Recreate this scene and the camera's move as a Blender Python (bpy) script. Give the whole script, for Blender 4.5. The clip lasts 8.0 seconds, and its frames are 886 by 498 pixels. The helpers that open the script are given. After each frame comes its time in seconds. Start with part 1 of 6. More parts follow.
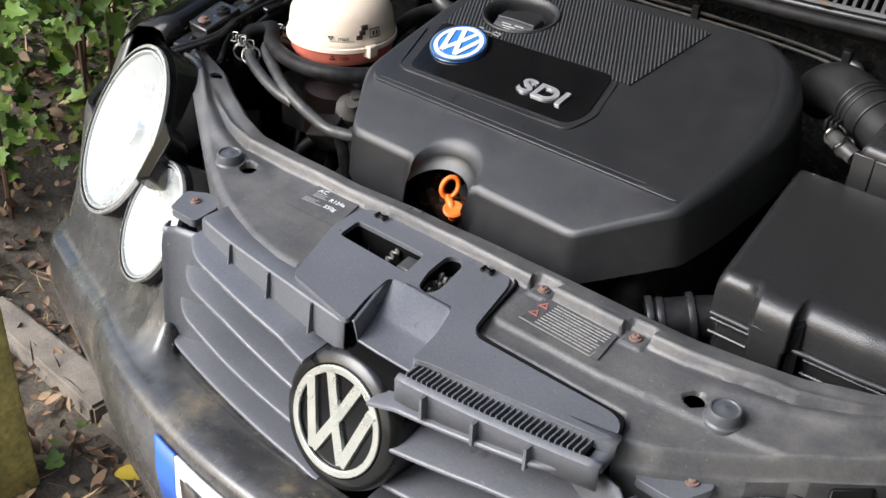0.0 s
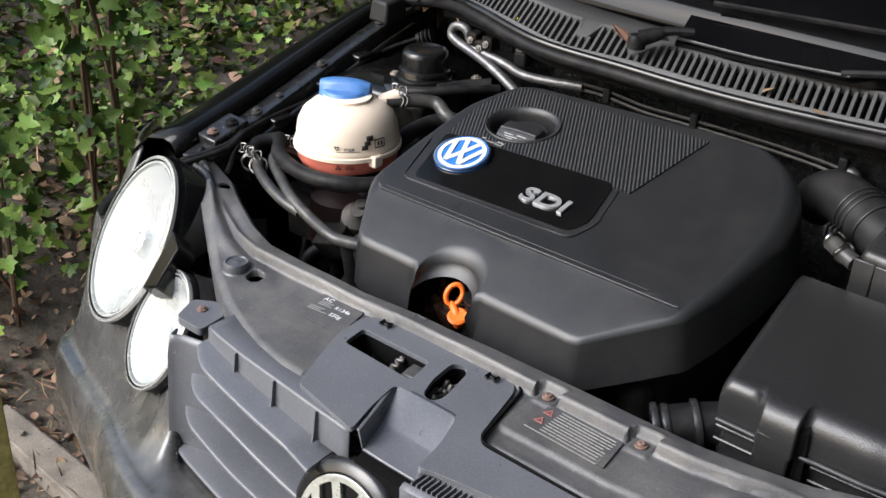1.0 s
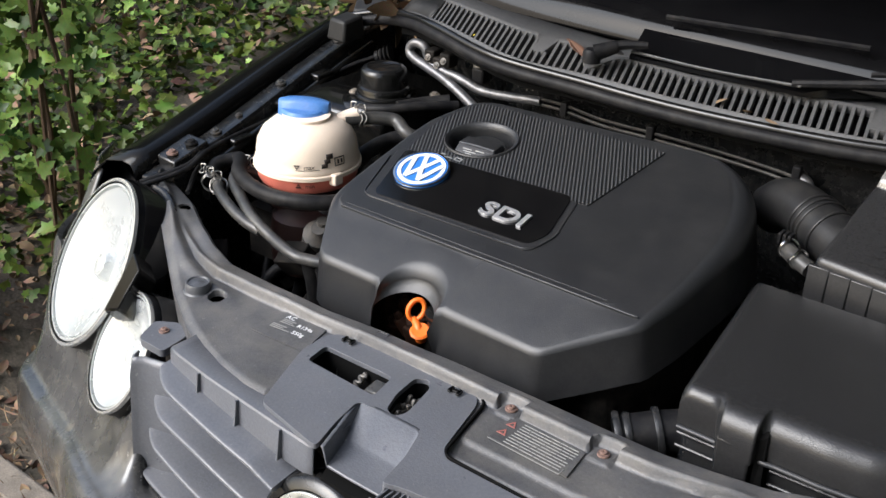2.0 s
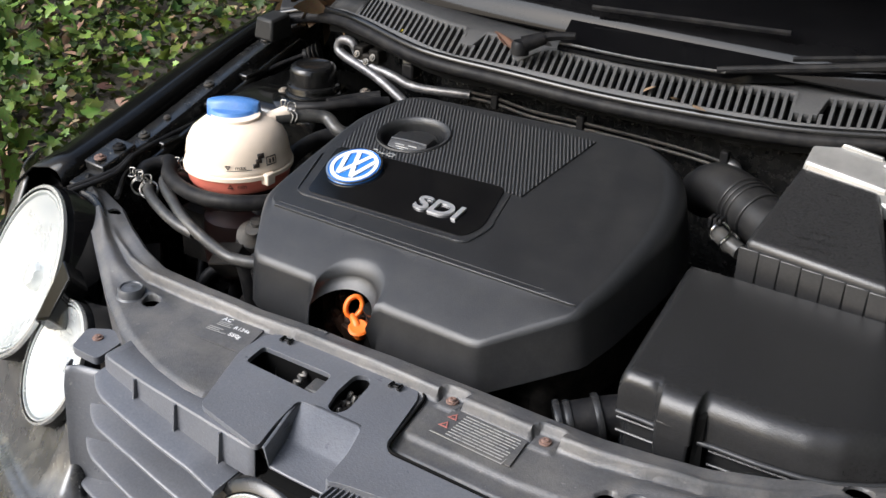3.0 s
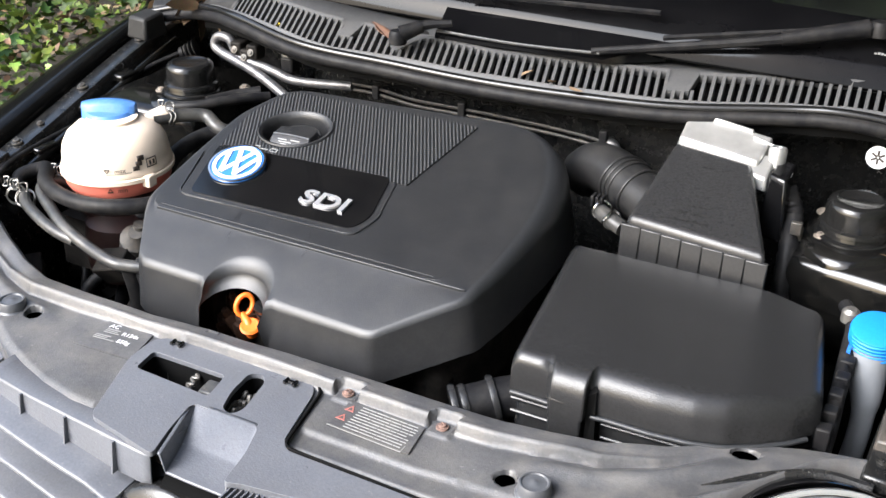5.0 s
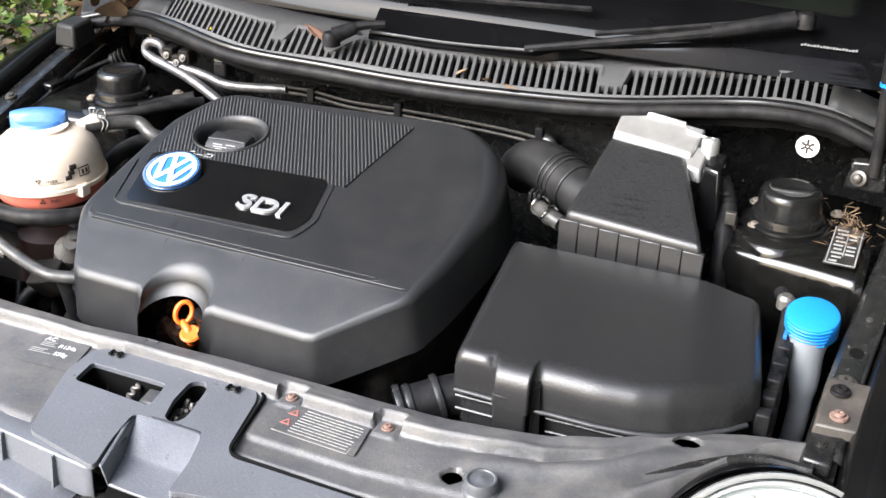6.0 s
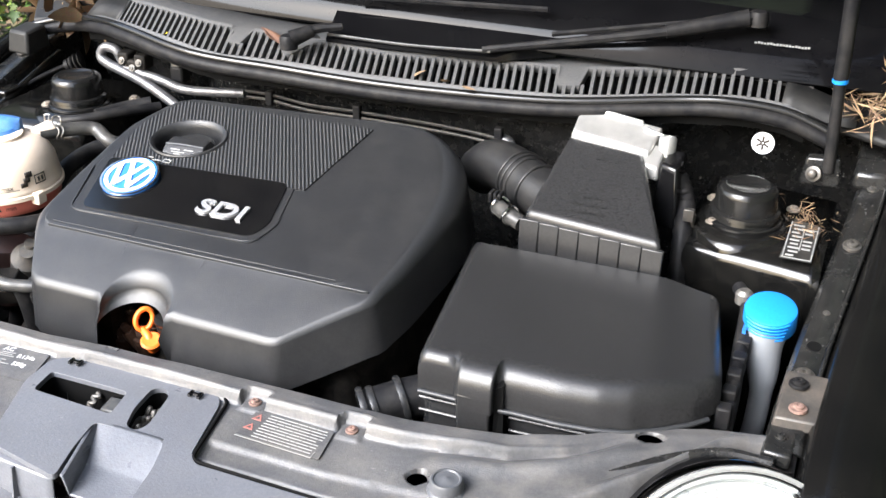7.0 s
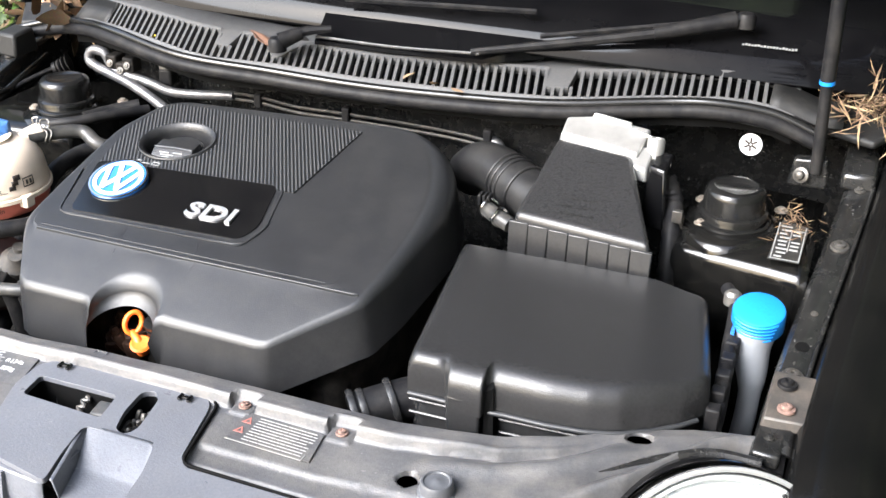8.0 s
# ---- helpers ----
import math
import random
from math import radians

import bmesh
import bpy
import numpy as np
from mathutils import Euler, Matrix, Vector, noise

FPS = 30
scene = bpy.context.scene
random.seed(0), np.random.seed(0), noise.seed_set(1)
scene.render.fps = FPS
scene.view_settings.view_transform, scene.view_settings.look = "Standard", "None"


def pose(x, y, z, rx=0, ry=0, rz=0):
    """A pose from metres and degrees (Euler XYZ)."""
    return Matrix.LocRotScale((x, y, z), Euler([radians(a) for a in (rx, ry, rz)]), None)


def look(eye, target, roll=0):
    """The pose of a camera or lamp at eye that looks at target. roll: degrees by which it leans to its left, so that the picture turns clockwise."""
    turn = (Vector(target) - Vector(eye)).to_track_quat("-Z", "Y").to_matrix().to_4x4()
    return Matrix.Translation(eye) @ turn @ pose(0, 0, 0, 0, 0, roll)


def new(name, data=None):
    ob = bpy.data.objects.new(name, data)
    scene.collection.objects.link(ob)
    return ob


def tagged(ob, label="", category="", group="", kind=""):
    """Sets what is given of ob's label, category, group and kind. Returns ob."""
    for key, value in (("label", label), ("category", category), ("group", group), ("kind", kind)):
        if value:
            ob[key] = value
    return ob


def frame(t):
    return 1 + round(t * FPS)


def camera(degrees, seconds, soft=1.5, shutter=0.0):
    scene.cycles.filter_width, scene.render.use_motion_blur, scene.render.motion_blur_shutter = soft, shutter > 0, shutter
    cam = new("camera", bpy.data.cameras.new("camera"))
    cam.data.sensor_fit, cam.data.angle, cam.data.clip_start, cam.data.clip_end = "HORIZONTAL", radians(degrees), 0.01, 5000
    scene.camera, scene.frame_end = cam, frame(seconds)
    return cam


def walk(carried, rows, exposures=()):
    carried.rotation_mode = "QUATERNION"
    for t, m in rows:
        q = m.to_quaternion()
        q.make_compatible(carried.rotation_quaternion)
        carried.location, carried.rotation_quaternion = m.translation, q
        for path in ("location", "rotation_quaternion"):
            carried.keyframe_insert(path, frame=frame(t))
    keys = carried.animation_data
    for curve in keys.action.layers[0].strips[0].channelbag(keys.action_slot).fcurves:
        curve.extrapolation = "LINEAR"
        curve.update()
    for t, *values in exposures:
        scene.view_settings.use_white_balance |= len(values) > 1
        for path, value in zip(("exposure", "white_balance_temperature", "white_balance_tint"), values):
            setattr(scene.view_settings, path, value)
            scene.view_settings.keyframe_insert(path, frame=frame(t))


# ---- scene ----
cam = camera(43.9, 8.0)
PATH = [
    (0, (0.602, -0.752, 1.403), (-0.447, 0.543, 0.298), 2.8),
    (0.5, (0.603, -0.753, 1.408), (-0.476, 0.558, 0.351), 2.5),
    (1, (0.607, -0.757, 1.412), (-0.517, 0.602, 0.468), 2.2),
    (1.2, (0.609, -0.76, 1.416), (-0.524, 0.609, 0.499), 2.2),
    (2.3, (0.619, -0.758, 1.411), (-0.442, 0.671, 0.498), 1.7),
    (2.5, (0.617, -0.758, 1.407), (-0.426, 0.686, 0.498), 1.7),
    (3, (0.62, -0.758, 1.41), (-0.375, 0.716, 0.495), 1.4),
    (3.5, (0.622, -0.759, 1.409), (-0.335, 0.737, 0.489), 1.2),
    (4, (0.623, -0.758, 1.411), (-0.3, 0.757, 0.487), 1.1),
    (4.5, (0.626, -0.757, 1.409), (-0.264, 0.779, 0.486), 1.0),
    (4.7, (0.629, -0.757, 1.414), (-0.237, 0.789, 0.487), 1.0),
    (5.8, (0.63, -0.757, 1.41), (-0.118, 0.852, 0.487), 0.7),
    (6, (0.632, -0.757, 1.411), (-0.103, 0.857, 0.486), 0.7),
    (6.5, (0.637, -0.756, 1.413), (-0.05, 0.879, 0.489), 0.6),
    (7, (0.634, -0.758, 1.411), (-0.039, 0.885, 0.49), 0.7),
    (7.5, (0.635, -0.757, 1.413), (-0.039, 0.884, 0.49), 0.7),
    (8, (0.634, -0.759, 1.413), (-0.021, 0.892, 0.494), 0.8),
]
EXPOSURES = [(0.0, 1.50), (1.2, 1.38), (2.5, 1.40), (3.2, 1.50), (4.5, 2.16), (6.5, 2.47), (8.0, 2.72)]
walk(cam, [(t, look(eye, target, roll)) for t, eye, target, roll in PATH], EXPOSURES)


# ---- light ----
world = bpy.data.worlds.new("world")
scene.world = world
world.use_nodes = True
_w = world.node_tree.nodes
_sky = _w.new("ShaderNodeTexSky")
_sky.sky_type, _sky.sun_disc = "NISHITA", False
_sky.sun_elevation, _sky.sun_rotation = radians(38), radians(212)
_sky.air_density, _sky.dust_density = 1.2, 4.0
_w["Background"].inputs["Strength"].default_value = 0.11
world.node_tree.links.new(_sky.outputs[0], _w["Background"].inputs["Color"])
sun = new("sun", bpy.data.lights.new("sun", "SUN"))
sun.data.energy, sun.data.angle, sun.data.color = 1.56, radians(40), (0.76, 0.86, 1.0)
sun.matrix_world = look((-2.1, -3.4, 3.9), (0, 0, 0.7))


# ---- materials ----
def material(name, color, rough=0.5, metal=0.0, spec=0.5, grain=0.0, grain_scale=300.0, blotch=0.0, blotch_scale=8.0,
             dust=None, dust_amount=0.0, dust_scale=18.0, bump=0.0, bump_scale=400.0, coat=0.0, rough_var=0.0, per_piece=0.0, specks=0.0, scuff=None):
    """A procedural surface: colour with grain and blotches, dust lying in patches, roughness that varies, fine relief."""
    m = bpy.data.materials.new(name)
    m.use_nodes = True
    nt, b = m.node_tree, m.node_tree.nodes["Principled BSDF"]
    n, link = nt.nodes, nt.links
    b.inputs["Roughness"].default_value, b.inputs["Metallic"].default_value = rough, metal
    b.inputs["Specular IOR Level"].default_value, b.inputs["Coat Weight"].default_value = spec, coat
    b.inputs["Coat Roughness"].default_value = 0.08
    pos = n.new("ShaderNodeTexCoord").outputs["Object"]

    def noise_node(scale, detail=4.0, rough_=0.55):
        t = n.new("ShaderNodeTexNoise")
        t.inputs["Scale"].default_value, t.inputs["Detail"].default_value, t.inputs["Roughness"].default_value = scale, detail, rough_
        link.new(pos, t.inputs["Vector"])
        return t.outputs["Fac"]

    def ramp(fac, low, high):
        r = n.new("ShaderNodeMapRange")
        r.inputs["From Min"].default_value, r.inputs["From Max"].default_value = low, high
        link.new(fac, r.inputs["Value"])
        return r.outputs["Result"]

    def mix(fac, a, c, mode="MIX"):
        x = n.new("ShaderNodeMix")
        x.data_type, x.blend_type = "RGBA", mode
        for sock, v in ((x.inputs[0], fac), (x.inputs[6], a), (x.inputs[7], c)):
            if isinstance(v, bpy.types.NodeSocket):
                link.new(v, sock)
            elif isinstance(v, (int, float)):
                sock.default_value = v
            else:
                sock.default_value = (*v[:3], 1)
        return x.outputs[2]

    col = n.new("ShaderNodeRGB").outputs[0]
    col.default_value = (*color, 1)
    if blotch:
        f = ramp(noise_node(blotch_scale), 0.3, 0.7)
        col = mix(f, mix(1.0, col, (1 - blotch,) * 3, "MULTIPLY"), mix(1.0, col, (1 + blotch,) * 3, "MULTIPLY"))
    if grain:
        f = ramp(noise_node(grain_scale, 2.0), 0.3, 0.7)
        col = mix(f, mix(1.0, col, (1 - grain,) * 3, "MULTIPLY"), mix(1.0, col, (1 + grain,) * 3, "MULTIPLY"))
    if per_piece:
        r = n.new("ShaderNodeObjectInfo").outputs["Random"]
        col = mix(r, mix(1.0, col, (1 - per_piece,) * 3, "MULTIPLY"), mix(1.0, col, (1 + per_piece,) * 3, "MULTIPLY"))
    dusty = None
    if dust:
        dusty = n.new("ShaderNodeMath")
        dusty.operation = "MULTIPLY"
        link.new(ramp(noise_node(dust_scale, 8.0, 0.68), 0.42, 0.72), dusty.inputs[0])
        dusty.inputs[1].default_value = dust_amount
        dusty = dusty.outputs[0]
        col = mix(dusty, col, dust)
    if specks:
        f = n.new("ShaderNodeMath")
        f.operation = "MULTIPLY"
        link.new(ramp(noise_node(170, 3.0, 0.6), 0.665, 0.70), f.inputs[0])
        link.new(ramp(noise_node(9, 3.0), 0.42, 0.6), f.inputs[1])
        g = n.new("ShaderNodeMath")
        g.operation = "MULTIPLY"
        g.inputs[1].default_value = specks
        link.new(f.outputs[0], g.inputs[0])
        col = mix(g.outputs[0], col, (0.34, 0.33, 0.31))
    if scuff:
        f = n.new("ShaderNodeMath")
        f.operation = "MULTIPLY"
        link.new(ramp(noise_node(6.5, 3.0, 0.5), 0.52, 0.70), f.inputs[0])
        link.new(ramp(noise_node(40, 5.0, 0.7), 0.42, 0.66), f.inputs[1])
        col = mix(f.outputs[0], col, scuff)
    link.new(col, b.inputs["Base Color"])
    if rough_var:
        r = n.new("ShaderNodeMapRange")
        r.inputs["To Min"].default_value, r.inputs["To Max"].default_value = max(rough - rough_var, 0.02), min(rough + rough_var, 1)
        link.new(ramp(noise_node(dust_scale * 0.7, 6.0, 0.65), 0.3, 0.7), r.inputs["Value"])
        link.new(r.outputs["Result"], b.inputs["Roughness"])
    if bump:
        bp = n.new("ShaderNodeBump")
        bp.inputs["Strength"].default_value, bp.inputs["Distance"].default_value = bump, 0.001
        link.new(noise_node(bump_scale, 3.0), bp.inputs["Height"])
        link.new(bp.outputs["Normal"], b.inputs["Normal"])
    return m


DUST = (0.20, 0.185, 0.16)
M_COVER = material("cover_plastic", (0.017, 0.0175, 0.019), 0.36, spec=0.5, grain=0.12, bump=0.35, bump_scale=900, rough_var=0.07, dust=DUST, dust_amount=0.05, dust_scale=30)
M_EDGE = material("edge_highlight_plastic", (0.026, 0.027, 0.029), 0.42, spec=0.5, grain=0.1, rough_var=0.05)
M_BOX = material("box_plastic", (0.020, 0.020, 0.0205), 0.27, spec=0.5, grain=0.12, bump=0.3, bump_scale=700, blotch=0.08, blotch_scale=4)
M_SLAM = material("dusty_plastic", (0.070, 0.070, 0.073), 0.42, spec=0.5, specks=0.3, grain=0.14, blotch=0.3, blotch_scale=9, bump=0.4, bump_scale=600, dust=(0.19, 0.175, 0.155), dust_amount=0.5, dust_scale=22, rough_var=0.1)
M_LOCK = material("grille_plastic", (0.108, 0.113, 0.127), 0.33, spec=0.5, specks=0.35, grain=0.1, blotch=0.12, dust=(0.15, 0.14, 0.13), dust_amount=0.18, dust_scale=30, bump=0.3, rough_var=0.06)
M_PAINT = material("black_paint", (0.004, 0.004, 0.004), 0.18, spec=0.16, dust=(0.16, 0.14, 0.11), dust_amount=0.02, dust_scale=12, rough_var=0.08, grain=0.1)
M_BAY = material("bay_paint", (0.010, 0.010, 0.010), 0.22, specks=0.5, dust=(0.08, 0.076, 0.068), dust_amount=0.2, dust_scale=60, rough_var=0.14, bump=0.2, bump_scale=120)
M_BUMPER = material("dusty_bumper_paint", (0.048, 0.048, 0.049), 0.27, spec=0.5, coat=0.35, specks=1.0, dust=(0.20, 0.19, 0.165), dust_amount=0.34, dust_scale=34, rough_var=0.06, blotch=0.25, blotch_scale=7, scuff=(0.34, 0.27, 0.16))
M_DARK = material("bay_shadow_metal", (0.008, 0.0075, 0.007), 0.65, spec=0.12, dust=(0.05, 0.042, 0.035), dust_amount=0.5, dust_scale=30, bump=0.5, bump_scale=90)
M_RUBBER = material("black_rubber", (0.008, 0.008, 0.009), 0.5, spec=0.15, grain=0.15, dust=DUST, dust_amount=0.1, dust_scale=40, rough_var=0.1)
M_SCUTTLE = material("scuttle_plastic", (0.070, 0.070, 0.071), 0.5, spec=0.35, grain=0.12, blotch=0.15, dust=(0.11, 0.105, 0.095), dust_amount=0.3, dust_scale=26, rough_var=0.1)
M_ENDCAP = material("dark_end_panel", (0.011, 0.011, 0.011), 0.55, spec=0.3, grain=0.15, dust=(0.08, 0.075, 0.065), dust_amount=0.2, dust_scale=30)
M_HOSE = material("grey_rubber_hose", (0.030, 0.030, 0.030), 0.36, grain=0.12, dust=DUST, dust_amount=0.3, dust_scale=40, rough_var=0.1)
M_AIRHOSE = material("air_hose_rubber", (0.012, 0.012, 0.0125), 0.42, spec=0.3, grain=0.12, dust=DUST, dust_amount=0.08, dust_scale=40, rough_var=0.08)
M_GLOSS = material("gloss_black", (0.004, 0.004, 0.0045), 0.12, rough_var=0.04, dust=DUST, dust_amount=0.02)
M_TOWER = material("glossy_tower_paint", (0.004, 0.004, 0.004), 0.14, spec=0.5, rough_var=0.06, dust=(0.12, 0.11, 0.09), dust_amount=0.07, dust_scale=70, bump=0.1, bump_scale=40)
M_FRIT = material("black_glass_border", (0.003, 0.003, 0.0035), 0.07, spec=0.12, dust=(0.05, 0.05, 0.05), dust_amount=0.05, dust_scale=14)
M_PIT = material("shade_black", (0.004, 0.004, 0.004), 0.8, spec=0.08, blotch=0.3)
M_GLOSSRUBBER = material("shiny_black_rubber", (0.007, 0.007, 0.007), 0.22, rough_var=0.07, dust=DUST, dust_amount=0.03, dust_scale=50)
M_STOP = material("rubber_sheen_grey", (0.075, 0.078, 0.085), 0.36, rough_var=0.08, grain=0.1)
M_CHROME = material("chrome", (0.75, 0.75, 0.74), 0.14, metal=1.0, rough_var=0.06)
M_BADGE = material("aged_badge_silver", (0.62, 0.63, 0.58), 0.3, metal=0.75, rough_var=0.08, dust=(0.3, 0.3, 0.25), dust_amount=0.2, dust_scale=40)
M_ALU = material("cast_aluminium", (0.42, 0.415, 0.40), 0.36, metal=0.6, rough_var=0.12, blotch=0.15, blotch_scale=30, bump=0.15, bump_scale=90)
M_STEEL = material("dull_steel", (0.30, 0.29, 0.27), 0.42, metal=0.8, rough_var=0.1, dust=(0.12, 0.09, 0.06), dust_amount=0.4, dust_scale=60)
M_BOLT = material("grimy_bolt", (0.075, 0.072, 0.066), 0.42, metal=0.5, rough_var=0.1, blotch=0.3, blotch_scale=120, dust=(0.10, 0.07, 0.05), dust_amount=0.4, dust_scale=80)
M_NUT = material("pale_steel_nut", (0.26, 0.22, 0.18), 0.5, metal=0.3, blotch=0.3, blotch_scale=120)
M_DUSTPLATE = material("dusty_steel_plate", (0.045, 0.041, 0.037), 0.5, metal=0.2, rough_var=0.12, blotch=0.3, blotch_scale=40, dust=(0.16, 0.13, 0.105), dust_amount=0.5, dust_scale=50)
M_RUST = material("rusty_screw", (0.17, 0.105, 0.085), 0.7, blotch=0.35, blotch_scale=200, bump=0.5, bump_scale=500)
M_BROWN = material("brown_oily_rust", (0.040, 0.021, 0.014), 0.4, metal=0.3, blotch=0.4, blotch_scale=110, dust=(0.14, 0.08, 0.05), dust_amount=0.4, dust_scale=70)
M_TANK = material("reservoir_plastic", (0.86, 0.72, 0.58), 0.34, blotch=0.06, blotch_scale=20, rough_var=0.06, dust=(0.5, 0.33, 0.22), dust_amount=0.2, dust_scale=16)
M_COOLANT = material("pink_coolant_tank", (0.62, 0.17, 0.12), 0.35, blotch=0.15, blotch_scale=30)
M_REDTANK = material("shaded_red_tank", (0.009, 0.003, 0.0025), 0.4, blotch=0.3, blotch_scale=40)
M_BLUECAP = material("dark_blue_cap", (0.06, 0.18, 0.45), 0.38, grain=0.08, dust=(0.3, 0.34, 0.42), dust_amount=0.15, dust_scale=60, rough_var=0.08)
M_BLUE = material("bright_blue_cap", (0.01, 0.19, 0.58), 0.36, grain=0.05, rough_var=0.06)
M_ORANGE = material("orange_plastic", (0.85, 0.17, 0.02), 0.4, grain=0.05)
M_WHITE = material("white_print", (0.72, 0.73, 0.74), 0.5)
M_GREYPRINT = material("grey_print", (0.22, 0.22, 0.215), 0.5)
M_PALEPRINT = material("pale_print", (0.30, 0.30, 0.29), 0.5)
M_INK = material("black_print", (0.03, 0.022, 0.018), 0.5)
M_REDPRINT = material("red_print", (0.36, 0.13, 0.11), 0.5)
M_LABEL = material("label_dark", (0.012, 0.012, 0.012), 0.4, spec=0.2, dust=DUST, dust_amount=0.2)
M_BADGEBLUE = material("badge_blue", (0.03, 0.16, 0.50), 0.25)
M_NECK = material("milky_neck_plastic", (0.17, 0.18, 0.195), 0.58, blotch=0.12, blotch_scale=25, rough_var=0.08)
M_REFLECT = material("lamp_reflector", (0.62, 0.64, 0.63), 0.28, metal=0.5, rough_var=0.04)
M_BEZEL = material("lamp_bezel", (0.55, 0.55, 0.54), 0.25, metal=0.7)
M_PLATE = material("plate_white", (0.72, 0.72, 0.70), 0.4, dust=(0.4, 0.37, 0.32), dust_amount=0.25)
M_PLATEBLUE = material("plate_blue", (0.03, 0.12, 0.50), 0.4)
M_WOOD = material("weathered_post_wood", (0.50, 0.43, 0.15), 0.8, blotch=0.3, blotch_scale=12, grain=0.25, grain_scale=90, bump=0.6, bump_scale=60)
M_KERB = material("kerb_brick", (0.18, 0.155, 0.128), 0.9, blotch=0.25, blotch_scale=20, grain=0.2, bump=0.7, bump_scale=120, per_piece=0.12)
M_PAVING = material("bounce_concrete", (0.36, 0.35, 0.33), 0.85, blotch=0.2, blotch_scale=3, grain=0.2, grain_scale=120, bump=0.6, bump_scale=90)
M_SOIL = material("leafy_soil", (0.096, 0.078, 0.060), 0.95, blotch=0.35, blotch_scale=22, grain=0.4, grain_scale=140, bump=1.0, bump_scale=60, dust=(0.05, 0.05, 0.025), dust_amount=0.4, dust_scale=14)


def leaf_material(name, dark, light, rough=0.45):
    m = bpy.data.materials.new(name)
    m.use_nodes = True
    n, link, b = m.node_tree.nodes, m.node_tree.links, m.node_tree.nodes["Principled BSDF"]
    geo, r = n.new("ShaderNodeNewGeometry"), n.new("ShaderNodeValToRGB")
    r.color_ramp.elements[0].color, r.color_ramp.elements[1].color = (*dark, 1), (*light, 1)
    link.new(geo.outputs["Random Per Island"], r.inputs["Fac"])
    tex = n.new("ShaderNodeTexNoise")
    tex.inputs["Scale"].default_value, tex.inputs["Detail"].default_value = 60, 3
    x = n.new("ShaderNodeMix")
    x.data_type, x.blend_type = "RGBA", "MULTIPLY"
    x.inputs[0].default_value = 0.6
    link.new(r.outputs["Color"], x.inputs[6])
    link.new(tex.outputs["Color"], x.inputs[7])
    link.new(r.outputs["Color"], b.inputs["Base Color"])
    link.new(x.outputs[2], b.inputs["Base Color"])
    b.inputs["Roughness"].default_value, b.inputs["Specular IOR Level"].default_value = rough, 0.25
    return m


def mesh_material(name, low, high, px, py, rough):
    """Black mesh: a fine lattice of raised bars and dark gaps."""
    m = material(name, high, rough)
    n, link, b = m.node_tree.nodes, m.node_tree.links, m.node_tree.nodes["Principled BSDF"]
    sep, prod = n.new("ShaderNodeSeparateXYZ"), n.new("ShaderNodeMath")
    link.new(n.new("ShaderNodeTexCoord").outputs["Object"], sep.inputs[0])
    slant = n.new("ShaderNodeMath")
    slant.operation = "MULTIPLY_ADD"
    slant.inputs[1].default_value = 0.555
    link.new(sep.outputs[1], slant.inputs[0])
    link.new(sep.outputs[0], slant.inputs[2])
    prod.operation = "ADD"
    for k, (p, weight) in enumerate(((px, 1.0), (py, 0.4))):
        a, c, d = n.new("ShaderNodeMath"), n.new("ShaderNodeMath"), n.new("ShaderNodeMath")
        a.operation, c.operation, d.operation = "MULTIPLY", "SINE", "MULTIPLY"
        a.inputs[1].default_value, d.inputs[1].default_value = 2 * math.pi / p, weight
        link.new((slant.outputs[0], sep.outputs[1])[k], a.inputs[0])
        link.new(a.outputs[0], c.inputs[0])
        link.new(c.outputs[0], d.inputs[0])
        link.new(d.outputs[0], prod.inputs[k])
    r, x, bp = n.new("ShaderNodeMapRange"), n.new("ShaderNodeMix"), n.new("ShaderNodeBump")
    r.inputs["From Min"].default_value, r.inputs["From Max"].default_value = -0.5, 0.7
    link.new(prod.outputs[0], r.inputs["Value"])
    x.data_type = "RGBA"
    x.inputs[6].default_value, x.inputs[7].default_value = (*low, 1), (*high, 1)
    link.new(r.outputs[0], x.inputs[0])
    link.new(x.outputs[2], b.inputs["Base Color"])
    bp.inputs["Strength"].default_value, bp.inputs["Distance"].default_value = 0.8, 0.0015
    link.new(r.outputs[0], bp.inputs["Height"])
    link.new(bp.outputs["Normal"], b.inputs["Normal"])
    return m


def clear_material(name, clear, rough=0.02, gloss=0.03, edge=1.0):
    """Thin clear plastic or glass: mostly seen through, with a gloss."""
    m = bpy.data.materials.new(name)
    m.use_nodes = True
    n, link = m.node_tree.nodes, m.node_tree.links
    g, t, x = n.new("ShaderNodeBsdfGlossy"), n.new("ShaderNodeBsdfTransparent"), n.new("ShaderNodeMixShader")
    fr, pw, ad = n.new("ShaderNodeLayerWeight"), n.new("ShaderNodeMath"), n.new("ShaderNodeMath")
    fr.inputs["Blend"].default_value = 0.5
    pw.operation, ad.operation = "POWER", "MULTIPLY_ADD"
    pw.inputs[1].default_value, ad.inputs[1].default_value, ad.inputs[2].default_value = 5.0, edge * (1 - gloss), gloss
    link.new(fr.outputs["Facing"], pw.inputs[0])
    link.new(pw.outputs[0], ad.inputs[0])
    g.inputs["Roughness"].default_value = rough
    t.inputs["Color"].default_value = (clear, clear, clear, 1)
    link.new(ad.outputs[0], x.inputs[0])
    link.new(t.outputs[0], x.inputs[1])
    link.new(g.outputs[0], x.inputs[2])
    link.new(x.outputs[0], n["Material Output"].inputs["Surface"])
    return m


